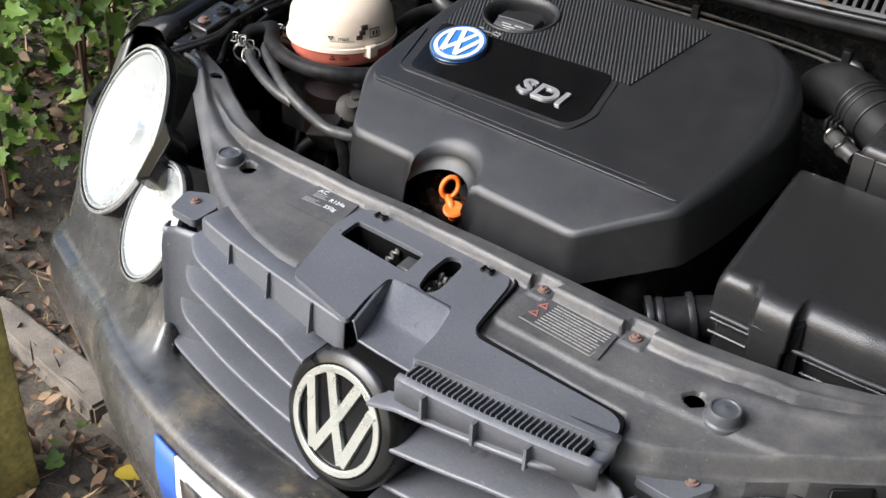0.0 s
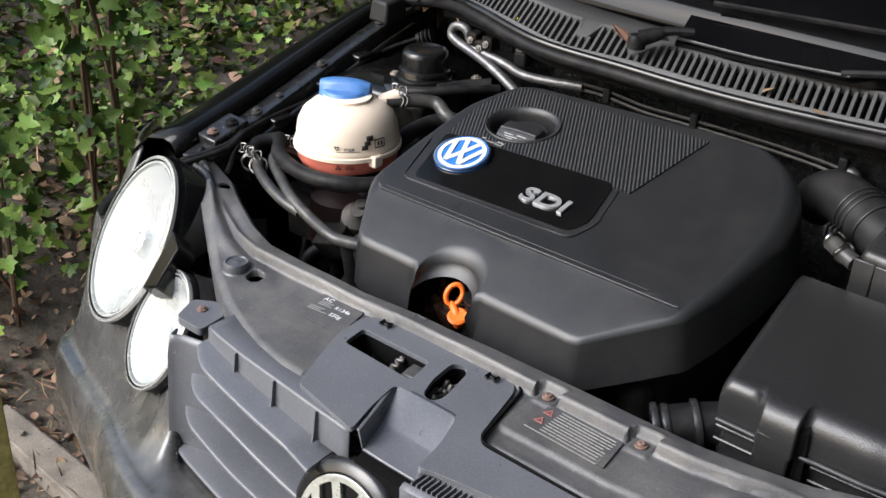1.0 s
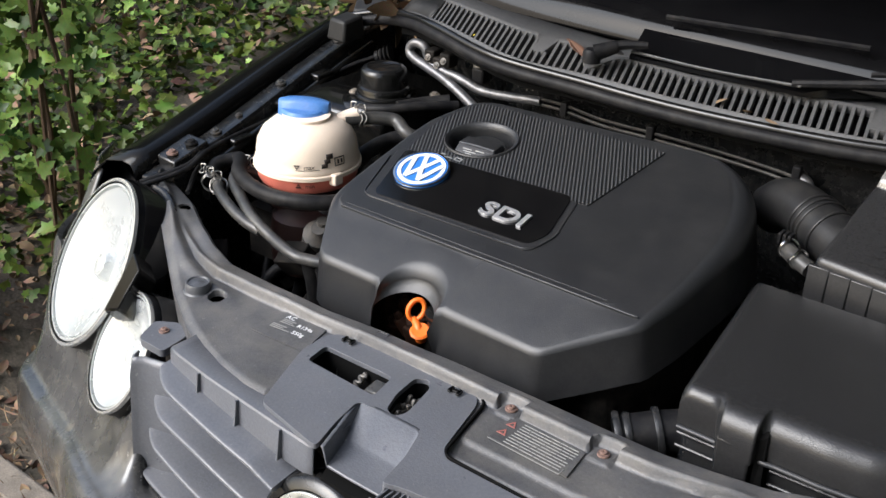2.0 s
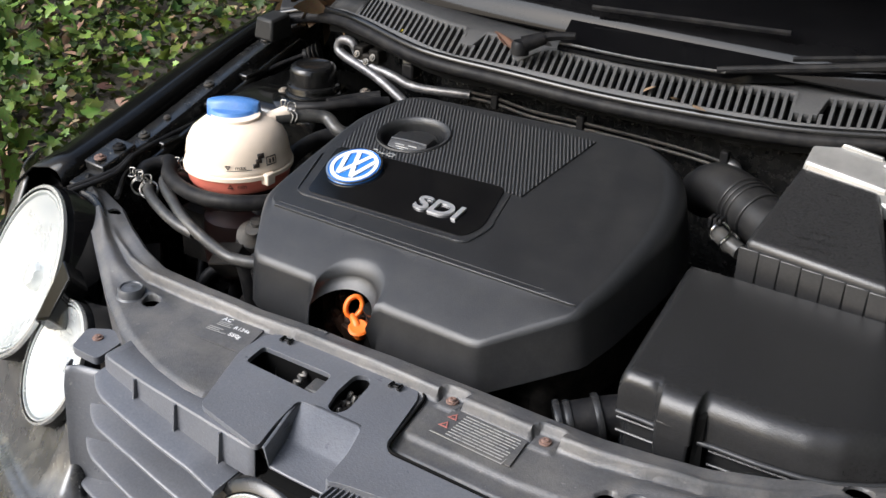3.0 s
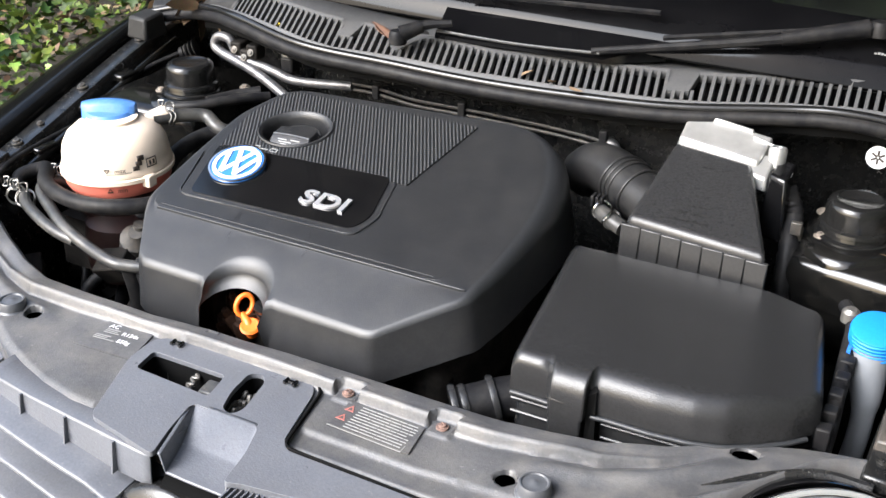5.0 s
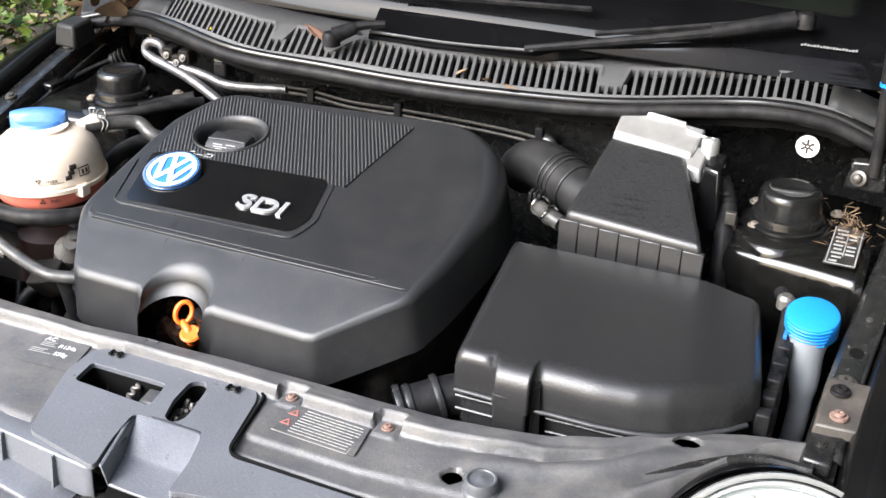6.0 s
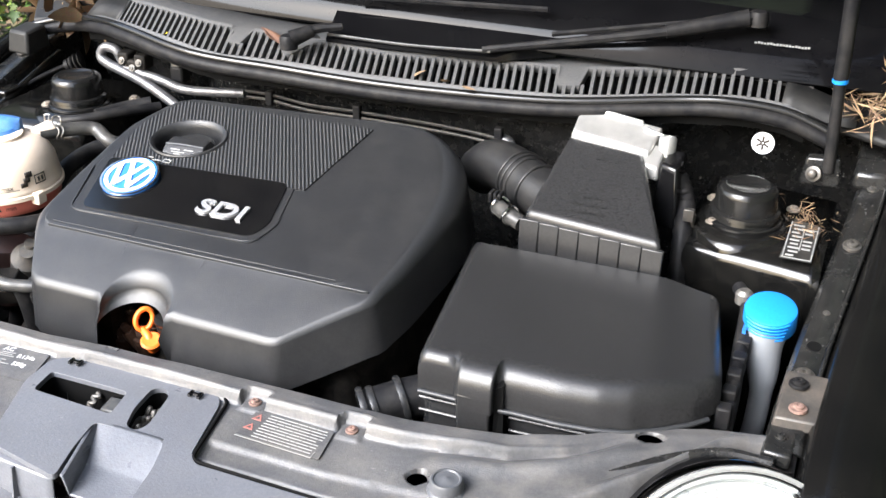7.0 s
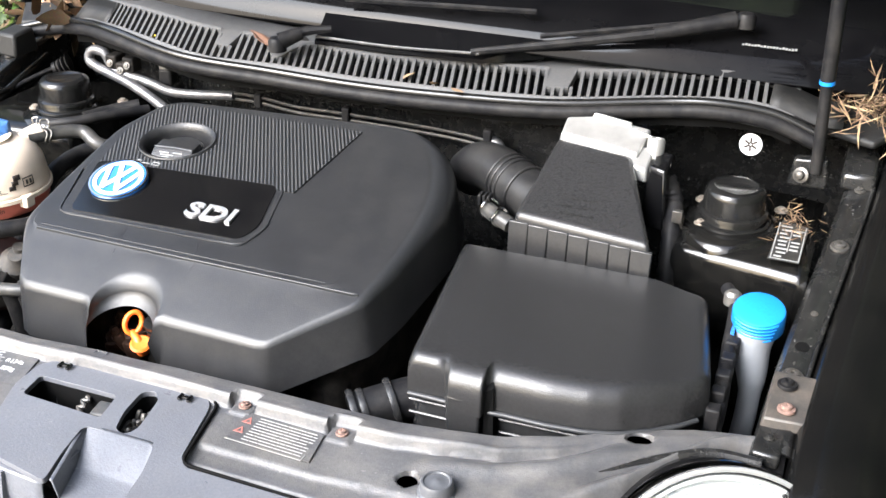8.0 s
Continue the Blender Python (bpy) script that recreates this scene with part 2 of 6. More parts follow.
M_MESH = mesh_material("fine_mesh", (0.005, 0.005, 0.005), (0.058, 0.059, 0.062), 0.0055, 0.0046, 0.42)
M_LENS = clear_material("lamp_lens", 0.97, 0.03, gloss=0.04, edge=0.3)
M_SCREEN = clear_material("windscreen_glass", 0.6, gloss=0.008)
M_FOIL = material("foil_sleeve", (0.15, 0.15, 0.155), 0.42, metal=0.65, blotch=0.3, blotch_scale=60, bump=0.8, bump_scale=150, dust=(0.1, 0.09, 0.08), dust_amount=0.5, dust_scale=50)
M_PUMP = material("pale_pump_plastic", (0.048, 0.046, 0.043), 0.6, blotch=0.3, blotch_scale=40, dust=(0.15, 0.12, 0.09), dust_amount=0.5, dust_scale=60)
M_SILVER = material("silver_letters", (0.62, 0.62, 0.63), 0.22, metal=0.65, rough_var=0.06)
M_IVY = leaf_material("ivy_leaf", (0.020, 0.065, 0.010), (0.32, 0.48, 0.10), 0.4)
M_LITTER = leaf_material("leaf_litter", (0.08, 0.042, 0.026), (0.50, 0.34, 0.21), 0.75)
M_UNDER = leaf_material("undergrowth_leaf", (0.010, 0.028, 0.005), (0.15, 0.21, 0.03), 0.5)
M_DEAD = leaf_material("dead_leaf", (0.13, 0.08, 0.05), (0.55, 0.38, 0.23), 0.8)
M_CURLED = leaf_material("curled_leaf", (0.08, 0.04, 0.028), (0.24, 0.13, 0.085), 0.6)
M_YELLOW = leaf_material("yellow_leaf", (0.55, 0.38, 0.03), (0.65, 0.50, 0.06), 0.6)
M_HEDGE = material("hedge_green", (0.018, 0.032, 0.010), 0.8, blotch=0.5, blotch_scale=5, grain=0.5, grain_scale=30, bump=1.0, bump_scale=20)
M_STEM = material("ivy_stem", (0.10, 0.06, 0.035), 0.8, grain=0.2)


# ---- building helpers ----
def thing(name, at=(0, 0, 0), label="", category="", group="", kind=""):
    ob = new(name)
    ob.empty_display_size = 0.05
    ob.location = at
    return tagged(ob, label, category, group, kind)


def part(name, bm, mat, parent=None, label="", smooth=40, bevel=0.0, segs=2, solid=0.0):
    """Links a bmesh, built in place, as one mesh object under a thing or a part."""
    me = bpy.data.meshes.new(name)
    bmesh.ops.recalc_face_normals(bm, faces=bm.faces)
    bm.to_mesh(me)
    bm.free()
    for p in me.polygons:
        p.use_smooth = smooth > 0
    if smooth > 0:
        me.set_sharp_from_angle(angle=radians(smooth))
    for mm in mat if isinstance(mat, (list, tuple)) else (mat,):
        me.materials.append(mm)
    ob = new(name, me)
    if parent is not None:
        ob.parent = parent
        if parent.type == "EMPTY":
            ob.matrix_parent_inverse = Matrix.Translation(-parent.location)
    if label:
        ob["label"] = label
    if solid:
        md = ob.modifiers.new("solid", "SOLIDIFY")
        md.thickness, md.offset = solid, -1
    if bevel:
        md = ob.modifiers.new("bevel", "BEVEL")
        md.width, md.segments, md.limit_method, md.angle_limit = bevel, segs, "ANGLE", radians(30)
    return ob


def lone(name, bm, mat, label, category, group="", kind="", **kw):
    return tagged(part(name, bm, mat, None, **kw), label, category, group, kind)


def grid_bm(rows, close_u=False, close_v=False, bm=None):
    """A surface through rows of points."""
    bm = bm or bmesh.new()
    vs = [[bm.verts.new(p) for p in row] for row in rows]
    nr, nc = len(vs), len(vs[0])
    for i in range(nr if close_v else nr - 1):
        for j in range(nc if close_u else nc - 1):
            a, b = vs[i], vs[(i + 1) % nr]
            bm.faces.new((a[j], a[(j + 1) % nc], b[(j + 1) % nc], b[j]))
    return bm, vs


def box(x0, x1, y0, y1, z0, z1, bm=None):
    bm = bm or bmesh.new()
    bmesh.ops.create_cube(bm, size=1, matrix=Matrix.Translation(((x0 + x1) / 2, (y0 + y1) / 2, (z0 + z1) / 2)) @ Matrix.Diagonal((x1 - x0, y1 - y0, z1 - z0, 1)))
    return bm


def hull_box(bottom, top, bm=None):
    """A solid between two outlines with the same number of corners."""
    bm = bm or bmesh.new()
    a, b = [bm.verts.new(p) for p in bottom], [bm.verts.new(p) for p in top]
    n = len(a)
    for i in range(n):
        bm.faces.new((a[i], a[(i + 1) % n], b[(i + 1) % n], b[i]))
    bm.faces.new(a[::-1])
    bm.faces.new(b)
    return bm


def smooth_line(pts, per=6):
    """A Catmull-Rom line through the points."""
    p = [Vector(q) for q in pts]
    if len(p) < 3:
        return p
    p = [2 * p[0] - p[1], *p, 2 * p[-1] - p[-2]]
    out = []
    for i in range(1, len(p) - 2):
        a, b, c, d = p[i - 1 : i + 3]
        for k in range(per):
            t = k / per
            out.append(0.5 * (2 * b + (c - a) * t + (2 * a - 5 * b + 4 * c - d) * t * t + (3 * b - a - 3 * c + d) * t**3))
    return out + [p[-2]]


def tube(pts, radius, sides=12, per=6, bm=None, straight=False, cap=True):
    """A pipe along a line; radius may be a function of 0..1."""
    line = [Vector(q) for q in pts] if straight else smooth_line(pts, per)
    bm = bm or bmesh.new()
    up, rows = Vector((0.123, 0.31, 0.94)).normalized(), []
    for i, q in enumerate(line):
        d = (line[min(i + 1, len(line) - 1)] - line[max(i - 1, 0)]).normalized()
        s = d.cross(up).normalized()
        up = s.cross(d).normalized()
        r = radius(i / (len(line) - 1)) if callable(radius) else radius
        rows.append([q + r * (math.cos(a) * s + math.sin(a) * up) for a in (2 * math.pi * k / sides for k in range(sides))])
    bm, vs = grid_bm(rows, close_u=True, bm=bm)
    if cap:
        bm.faces.new(vs[0][::-1])
        bm.faces.new(vs[-1])
    return bm


def lathe(profile, m=None, sides=28, bm=None):
    """Turns (radius, height) pairs round the z axis of the pose m."""
    m = m or Matrix()
    bm = bm or bmesh.new()
    rows = []
    for r, h in profile:
        rows.append([m @ Vector((max(r, 1e-4) * math.cos(2 * math.pi * k / sides), max(r, 1e-4) * math.sin(2 * math.pi * k / sides), h)) for k in range(sides)])
    bm, vs = grid_bm(rows, close_u=True, bm=bm)
    bm.faces.new(vs[0][::-1])
    bm.faces.new(vs[-1])
    return bm


def facing(place, normal, up=(0, 0, 1)):
    """A pose at place whose z axis is the normal and whose y axis leans to up."""
    z = Vector(normal).normalized()
    x = Vector(up).cross(z).normalized()
    y = z.cross(x)
    return Matrix.Translation(place) @ Matrix((x, y, z)).transposed().to_4x4()


def plate(outline, thick, m=None, holes=(), bm=None):
    """A flat plate from an outline in the plane of the pose m, holes through it, its face at height 0."""
    m = m or Matrix()
    bm = bm or bmesh.new()
    loops = [list(outline)] + [list(h) for h in holes]
    for z, flip in ((0.0, False), (-thick, True)):
        made = []
        for loop in loops:
            vs = [bm.verts.new(m @ Vector((x, y, z))) for x, y in loop]
            made.append(vs)
        edges = []
        for vs in made:
            for i in range(len(vs)):
                edges.append(bm.edges.new((vs[i], vs[(i + 1) % len(vs)])))
        bmesh.ops.triangle_fill(bm, use_beauty=True, use_dissolve=False, edges=edges)
        if z == 0.0:
            top = made
        else:
            for a, b in zip(top, made):
                for i in range(len(a)):
                    j = (i + 1) % len(a)
                    bm.faces.new((a[i], a[j], b[j], b[i]))
    return bm


def rounded(points, radius, steps=5):
    """An outline with rounded corners."""
    out, n = [], len(points)
    for i in range(n):
        p, q, r = Vector(points[i - 1]), Vector(points[i]), Vector(points[(i + 1) % n])
        a, b = (p - q), (r - q)
        k = min(radius, a.length * 0.45, b.length * 0.45)
        a, b = q + a.normalized() * k, q + b.normalized() * k
        for s in range(steps + 1):
            t = s / steps
            out.append(tuple((1 - t) ** 2 * a + 2 * t * (1 - t) * q + t * t * b))
    return out


def oval(cx, cy, rx, ry, n=24, turn=0.0):
    c, s = math.cos(radians(turn)), math.sin(radians(turn))
    return [(cx + c * rx * math.cos(a) - s * ry * math.sin(a), cy + s * rx * math.cos(a) + c * ry * math.sin(a)) for a in (2 * math.pi * k / n for k in range(n))]


def curve_at(table, x):
    xs, ys = zip(*table)
    return float(np.interp(x, xs, ys))


def bump01(x, a, b):
    """A smooth step from 0 at a to 1 at b."""
    t = min(max((x - a) / (b - a), 0), 1)
    return t * t * (3 - 2 * t)


def letters(text, size, m, mat, parent, name="lettering", depth=0.0006, label="", bold=0.0):
    """Raised letters of the built-in font in the plane of m, their left end at its origin."""
    cu = bpy.data.curves.new(name, "FONT")
    cu.body, cu.size, cu.extrude, cu.offset = text, size, depth, bold
    ob = bpy.data.objects.new(name, cu)
    scene.collection.objects.link(ob)
    dg = bpy.context.evaluated_depsgraph_get()
    me = bpy.data.meshes.new_from_object(ob.evaluated_get(dg))
    bpy.data.objects.remove(ob)
    bm = bmesh.new()
    bm.from_mesh(me)
    bm.transform(m)
    bpy.data.meshes.remove(me)
    return part(name, bm, mat, parent, label, smooth=0)


def bars(rows, m, mat, parent, name="print_line", thick=0.0006, label=""):
    """Plain bars (x, y, length, height) in the plane of m, for print too small to read."""
    bm = bmesh.new()
    for x, y, w, h in rows:
        hull_box([m @ Vector(v) for v in ((x, y, 0), (x + w, y, 0), (x + w, y + h, 0), (x, y + h, 0))],
                 [m @ Vector(v) for v in ((x, y, thick), (x + w, y, thick), (x + w, y + h, thick), (x, y + h, thick))], bm)
    return tagged(part(name, bm, mat, parent, label, smooth=0), kind="stuff" if len(rows) > 1 else "")


def screw(place, r, mat, parent, normal=(0, 0, 1), name="screw", label=""):
    """A pan-head screw with a recess on a washer."""
    m = facing(place, normal, (0, 1, 0.01))
    return part(name, lathe([(r, 0), (r, r * 0.2), (r * 0.95, r * 0.3), (r * 0.62, r * 0.32), (r * 0.58, r * 0.62), (r * 0.4, r * 0.7), (r * 0.2, r * 0.68), (r * 0.16, r * 0.3), (0, r * 0.28)], m, 16), mat, parent, label)


# ---- the car: body ----
car = thing("car", (0, 0.2, 0), "black hatchback with its bonnet open, front grille dusty", "car")

REAR = ((-0.63, 0.180), (-0.5244, 0.141), (-0.46, 0.104), (-0.3975, 0.071), (-0.3415, 0.052), (-0.26, 0.049), (-0.17, 0.049), (-0.09, 0.055), (0.06, 0.060), (0.19, 0.061), (0.27, 0.064), (0.317, 0.070), (0.3725, 0.082), (0.4235, 0.1044), (0.4476, 0.1216), (0.4714, 0.141), (0.54, 0.168), (0.577, 0.177), (0.63, 0.188))
FRONT = ((-0.63, 0.14), (-0.565, 0.108), (-0.467, 0.040), (-0.363, -0.030), (-0.2845, -0.075), (-0.2353, -0.096), (-0.1942, -0.109), (-0.1451, -0.1175), (-0.113, -0.118), (-0.108, -0.070), (0.08, -0.074), (0.265, -0.074), (0.279, -0.106), (0.314, -0.090), (0.393, -0.035), (0.467, 0.015), (0.4967, 0.0376), (0.517, 0.0635), (0.5377, 0.092), (0.559, 0.121), (0.583, 0.137), (0.63, 0.152))
PITS = ((-0.304, -0.010, 0.010), (0.303, -0.008, 0.010), (-0.517, 0.118, 0.008), (0.494, 0.125, 0.0085))
LATCH_A = [(-0.121, -0.040), (-0.1255, -0.006), (-0.028, -0.005), (-0.020, -0.044)]
LATCH_B = [(0.020, -0.0575), (0.006, -0.054), (-0.004, -0.026), (-0.008, 0.010), (0.005, 0.017), (0.016, 0.006), (0.026, -0.044)]


def inside(poly, x, y, grow=0.0):
    cx, cy = sum(p[0] for p in poly) / len(poly), sum(p[1] for p in poly) / len(poly)
    pts, hit = [(cx + (px - cx) * (1 + grow), cy + (py - cy) * (1 + grow)) for px, py in poly], False
    for i in range(len(pts)):
        (x0, y0), (x1, y1) = pts[i - 1], pts[i]
        if (y0 > y) != (y1 > y) and x < (x1 - x0) * (y - y0) / (y1 - y0) + x0:
            hit = not hit
    return hit


SCREWS = ((0.1045, 0.030), (0.217, 0.0275))


def slam_z(x, y):
    ax = abs(x)
    dr, df = curve_at(REAR, x) - y, y - curve_at(FRONT, x)
    z = 0.744 + 0.012 * bump01(ax, 0.36, 0.52)
    # the raised rear band with its crest, cut back round the screws
    band = 0.028 + 0.004 * math.sin(9 * x)
    for sx, sy in SCREWS:
        band -= 0.013 * (1 - bump01(abs(x - sx), 0.013, 0.016))
    lip = 0.014 * (1 - bump01(ax, 0.38, 0.50))
    z += lip * (1 - bump01(dr, band, band + 0.007)) - 0.007 * (1 - bump01(dr, 0.0, 0.006)) - 0.003 * (1 - bump01(dr, 0.004, 0.024))
    z += 0.0012 * (1 - bump01(ax, 0.38, 0.50)) * math.exp(-(((dr - band + 0.002) / 0.0025) ** 2))
    for sx, sy in SCREWS:
        d = max(abs(x - sx), abs(y - sy))
        z += 0.003 * (1 - bump01(d, 0.011, 0.014)) * bump01(dr, band, band + 0.007)
    z += 0.007 * bump01(ax, 0.26, 0.34) * math.exp(-(((dr - 0.050) / 0.012) ** 2)) * (1 - bump01(ax, 0.44, 0.52))
    z -= 0.006 * bump01(ax, 0.33, 0.40) * (1 - bump01(ax, 0.44, 0.50)) * math.exp(-(((dr - 0.024) / 0.010) ** 2))
    # a step along the front of the open side, and the bead that follows the lamp
    z -= 0.0045 * (1 - bump01(y, -0.042 + 0.10 * max(x - 0.22, 0), -0.034 + 0.10 * max(x - 0.22, 0))) * bump01(x, 0.085, 0.10) * (1 - bump01(x, 0.36, 0.44))
    z += 0.007 * bump01(ax, 0.44, 0.50) * math.exp(-(((df - 0.020) / 0.007) ** 2))
    z -= (0.006 if x < -0.1 else 0.022) * (1 - bump01(df, 0.0, 0.014))
    for px, py, pr in PITS:
        d = math.hypot((x - px) / (1.5 if px > 0.45 else 1.0), y - py)
        z -= 0.035 * (1 - bump01(d, pr * 0.8, pr * 1.05))
    if -0.16 < x < 0.05 and (inside(LATCH_A, x, y, 0.12) or inside(LATCH_B, x, y, 0.12)):
        z -= 0.10
    z += 0.0012 * noise.noise((x * 14, y * 14, 3.0))
    return z


def build_slam():
    nu, nv, rows = 460, 66, []
    for j in range(nv + 1):
        row = []
        for i in range(nu + 1):
            x = -0.63 + 1.26 * i / nu
            a, b = curve_at(FRONT, x), curve_at(REAR, x)
            y = a + (b - a) * j / nv
            row.append((x, y, slam_z(x, y)))
        rows.append(row)
    rows.insert(0, [(x, y + 0.004, z - 0.05) for x, y, z in rows[0]])
    rows.append([(x, y - 0.001, z - 0.035) for x, y, z in rows[-1]])
    bm, _ = grid_bm(rows)
    return bm


slam = part("slam_panel", build_slam(), M_SLAM, car, "dusty dark grey plastic lock carrier cover", smooth=60)

for px, py, pr in PITS:
    m = pose(px, py, 0.744 + 0.012 * bump01(abs(px), 0.36, 0.52) - 0.004) @ Matrix.Diagonal((1.5 if px > 0.45 else 1.0, 1.0, 1.0, 1.0))
    part("drain_hole", lathe([(pr * 0.98, 0), (0, 0)], m, 20), M_PIT, slam, "black disc standing in for the shade of a hole")
# bonnet bump stops, screws
for sx in (-1, 1):
    m = pose(sx * 0.335, -0.013, 0.740)
    b = part("bump_stop", lathe([(0.0185, -0.004), (0.0185, 0.004), (0.0165, 0.006), (0.0160, 0.014), (0.0145, 0.0165), (0.0128, 0.0165), (0.0118, 0.0150), (0.006, 0.0150), (0.003, 0.0165), (0, 0.0168)], m), M_STOP, slam, "round black rubber bonnet stop")
for p in ((-0.334, -0.07, 0.712), (0.342, -0.07, 0.712), *((sx, sy, slam_z(sx, sy) + 0.0005) for sx, sy in SCREWS)):
    screw(p, 0.0066, M_RUST, slam, label="rusty screw")

# screw tabs beside the grille corners
for sx in (-1, 1):
    o = [(sx * x, y) for x, y in ((0.30, -0.10), (0.305, -0.058), (0.335, -0.045), (0.362, -0.062), (0.345, -0.10))]
    part("screw_tab", plate(rounded(o, 0.008), 0.01, pose(0, 0, 0.712)), M_LOCK, slam, bevel=0.002)

# lock cover over the latch
LOCK = [(-0.102, -0.127), (-0.140, -0.030), (-0.142, 0.010), (-0.130, 0.023), (0.045, 0.031), (0.064, 0.026), (0.073, 0.012), (0.0915, -0.066), (0.103, -0.0775), (0.262, -0.078), (0.275, -0.088), (0.279, -0.104), (0.268, -0.112), (0.094, -0.139), (0.079, -0.145), (0.071, -0.101), (0.057, -0.061), (-0.026, -0.061), (-0.0185, -0.103), (-0.006, -0.1455)]
lock = part("lock_cover", plate(rounded(LOCK, 0.009), 0.006, pose(0, 0, 0.7472), holes=(rounded(LATCH_A, 0.006, 3), rounded(LATCH_B, 0.008, 3))), M_LOCK, car, "smooth dark grey plastic lock cover with two openings", bevel=0.0025, smooth=30)
# the recess above the badge: a ramp, a floor and a stepped side, with a black block painting the shaded slot under the
# lip
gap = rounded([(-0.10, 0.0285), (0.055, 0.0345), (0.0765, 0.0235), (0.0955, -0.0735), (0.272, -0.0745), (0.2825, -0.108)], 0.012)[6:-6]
part("cover_gap", tube([(-0.10, 0.0285, 0.7462)] + [(x, y, 0.7462 - 0.012 * max(x - 0.12, 0)) for x, y in gap] + [(0.2825, -0.108, 0.7435)], 0.0018, 8, straight=True), M_PIT, slam, "black line painting the shade in the gap beside the lock cover", smooth=70)
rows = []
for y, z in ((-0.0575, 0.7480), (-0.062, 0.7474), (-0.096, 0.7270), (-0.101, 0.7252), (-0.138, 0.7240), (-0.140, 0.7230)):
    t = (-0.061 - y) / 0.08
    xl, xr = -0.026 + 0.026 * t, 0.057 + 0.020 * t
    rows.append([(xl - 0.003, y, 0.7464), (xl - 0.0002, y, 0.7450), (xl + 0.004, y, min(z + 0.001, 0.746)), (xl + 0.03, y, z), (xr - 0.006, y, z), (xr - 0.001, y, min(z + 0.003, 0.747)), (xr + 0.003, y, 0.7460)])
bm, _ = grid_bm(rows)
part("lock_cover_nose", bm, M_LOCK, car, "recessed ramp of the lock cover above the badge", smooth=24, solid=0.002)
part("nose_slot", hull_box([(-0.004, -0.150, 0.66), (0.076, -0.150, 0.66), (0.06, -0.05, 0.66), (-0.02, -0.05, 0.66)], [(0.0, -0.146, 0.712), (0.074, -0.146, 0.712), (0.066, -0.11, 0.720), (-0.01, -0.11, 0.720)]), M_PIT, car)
# latch inside the openings
latch = thing("bonnet_latch", (0, 0, 0.70), "greasy steel bonnet latch inside the lock cover", "latch")
part("latch_bolt", tube([(-0.066 + 0.004 * math.sin(2.2 * k), -0.040 + 0.0026 * k, 0.720 + 0.0012 * k) for k in range(14)], 0.0026, 8, 3), M_BOLT, latch, "greasy steel latch spring")
part("latch_stop", hull_box([(-0.050, -0.045, 0.70), (-0.018, -0.045, 0.70), (-0.022, -0.008, 0.70), (-0.050, -0.008, 0.70)], [(-0.046, -0.030, 0.737), (-0.020, -0.030, 0.739), (-0.024, -0.010, 0.741), (-0.046, -0.010, 0.740)]), M_HOSE, latch, bevel=0.002)
part("latch_rod", tube([(-0.055, -0.02, 0.722), (-0.030, -0.012, 0.722)], 0.004, 8), M_STEEL, latch)
for k, (x, y, z) in enumerate(((0.008, -0.038, 0.735), (0.003, -0.022, 0.733), (0.013, -0.026, 0.738), (0.000, -0.008, 0.735), (0.008, -0.002, 0.730), (0.015, -0.046, 0.734), (0.010, -0.014, 0.737), (-0.105, -0.018, 0.716), (-0.092, -0.024, 0.722), (-0.040, -0.024, 0.735))):
    part("latch_piece", lathe([(0.003, -0.02), (0.0034, 0.0), (0.0022, 0.003), (0, 0.0035)], pose(x, y, z, 20 * (k % 3) - 20, 15 * (k % 2), 0), 7), M_BOLT, latch)
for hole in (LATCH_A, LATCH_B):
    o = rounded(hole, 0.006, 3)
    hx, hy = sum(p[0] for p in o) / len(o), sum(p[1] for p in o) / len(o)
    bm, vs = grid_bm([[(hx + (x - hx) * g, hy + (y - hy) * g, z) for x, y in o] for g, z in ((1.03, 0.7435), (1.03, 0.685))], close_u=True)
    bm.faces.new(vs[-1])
    part("latch_pocket", bm, M_PIT, latch, "pocket coloured black for the shade inside the latch opening")
for k in range(3):
    part("latch_cam", box(-0.004 + 0.006 * k, 0.001 + 0.006 * k, -0.045 + 0.012 * k, -0.020 + 0.014 * k, 0.695, 0.734 - 0.004 * k), M_BOLT, latch, bevel=0.001)

# grille
def grille_y(x):
    return -0.172 + 0.36 * x * x


grille = thing("radiator_grille", (0, -0.15, 0.55), "dark grey plastic radiator grille with horizontal slats", "grille")
SLATS = (((0.045, 0.687), (0.08, 0.699), (0.14, 0.7055), (0.18, 0.710), (0.266, 0.7185)), ((0.055, 0.641), (0.18, 0.660), (0.288, 0.667)), ((0.055, 0.590), (0.185, 0.597), (0.312, 0.612)), ((0.030, 0.530), (0.065, 0.536), (0.19, 0.541), (0.350, 0.544)))
for k, table in enumerate(SLATS):
    for sx in (-1, 1):
        rows = []
        for i in range(41):
            x = table[0][0] + (table[-1][0] - table[0][0]) * i / 40
            y, z = grille_y(x) + 0.016 * max(0, 1 - (table[-1][0] - x) / 0.045) ** 2, curve_at(table, x)
            sec = ((0.0005, -0.0020), (0.0, 0.0), (0.0010, 0.0017), (0.0030, 0.0026), (0.012, 0.0036), (0.030, 0.0050), (0.055, 0.0062), (0.074, 0.0066), (0.074, 0.001), (0.006, -0.0040))
            rows.append([(sx * x, y + dy, z + dz) for dy, dz in sec])
        bm, vs = grid_bm(rows, close_u=True)
        bm.faces.new(vs[0][::-1])
        bm.faces.new(vs[-1])
        part("slat", bm, M_LOCK, grille, smooth=50)
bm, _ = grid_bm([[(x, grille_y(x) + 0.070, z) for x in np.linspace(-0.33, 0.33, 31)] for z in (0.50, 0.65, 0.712)])
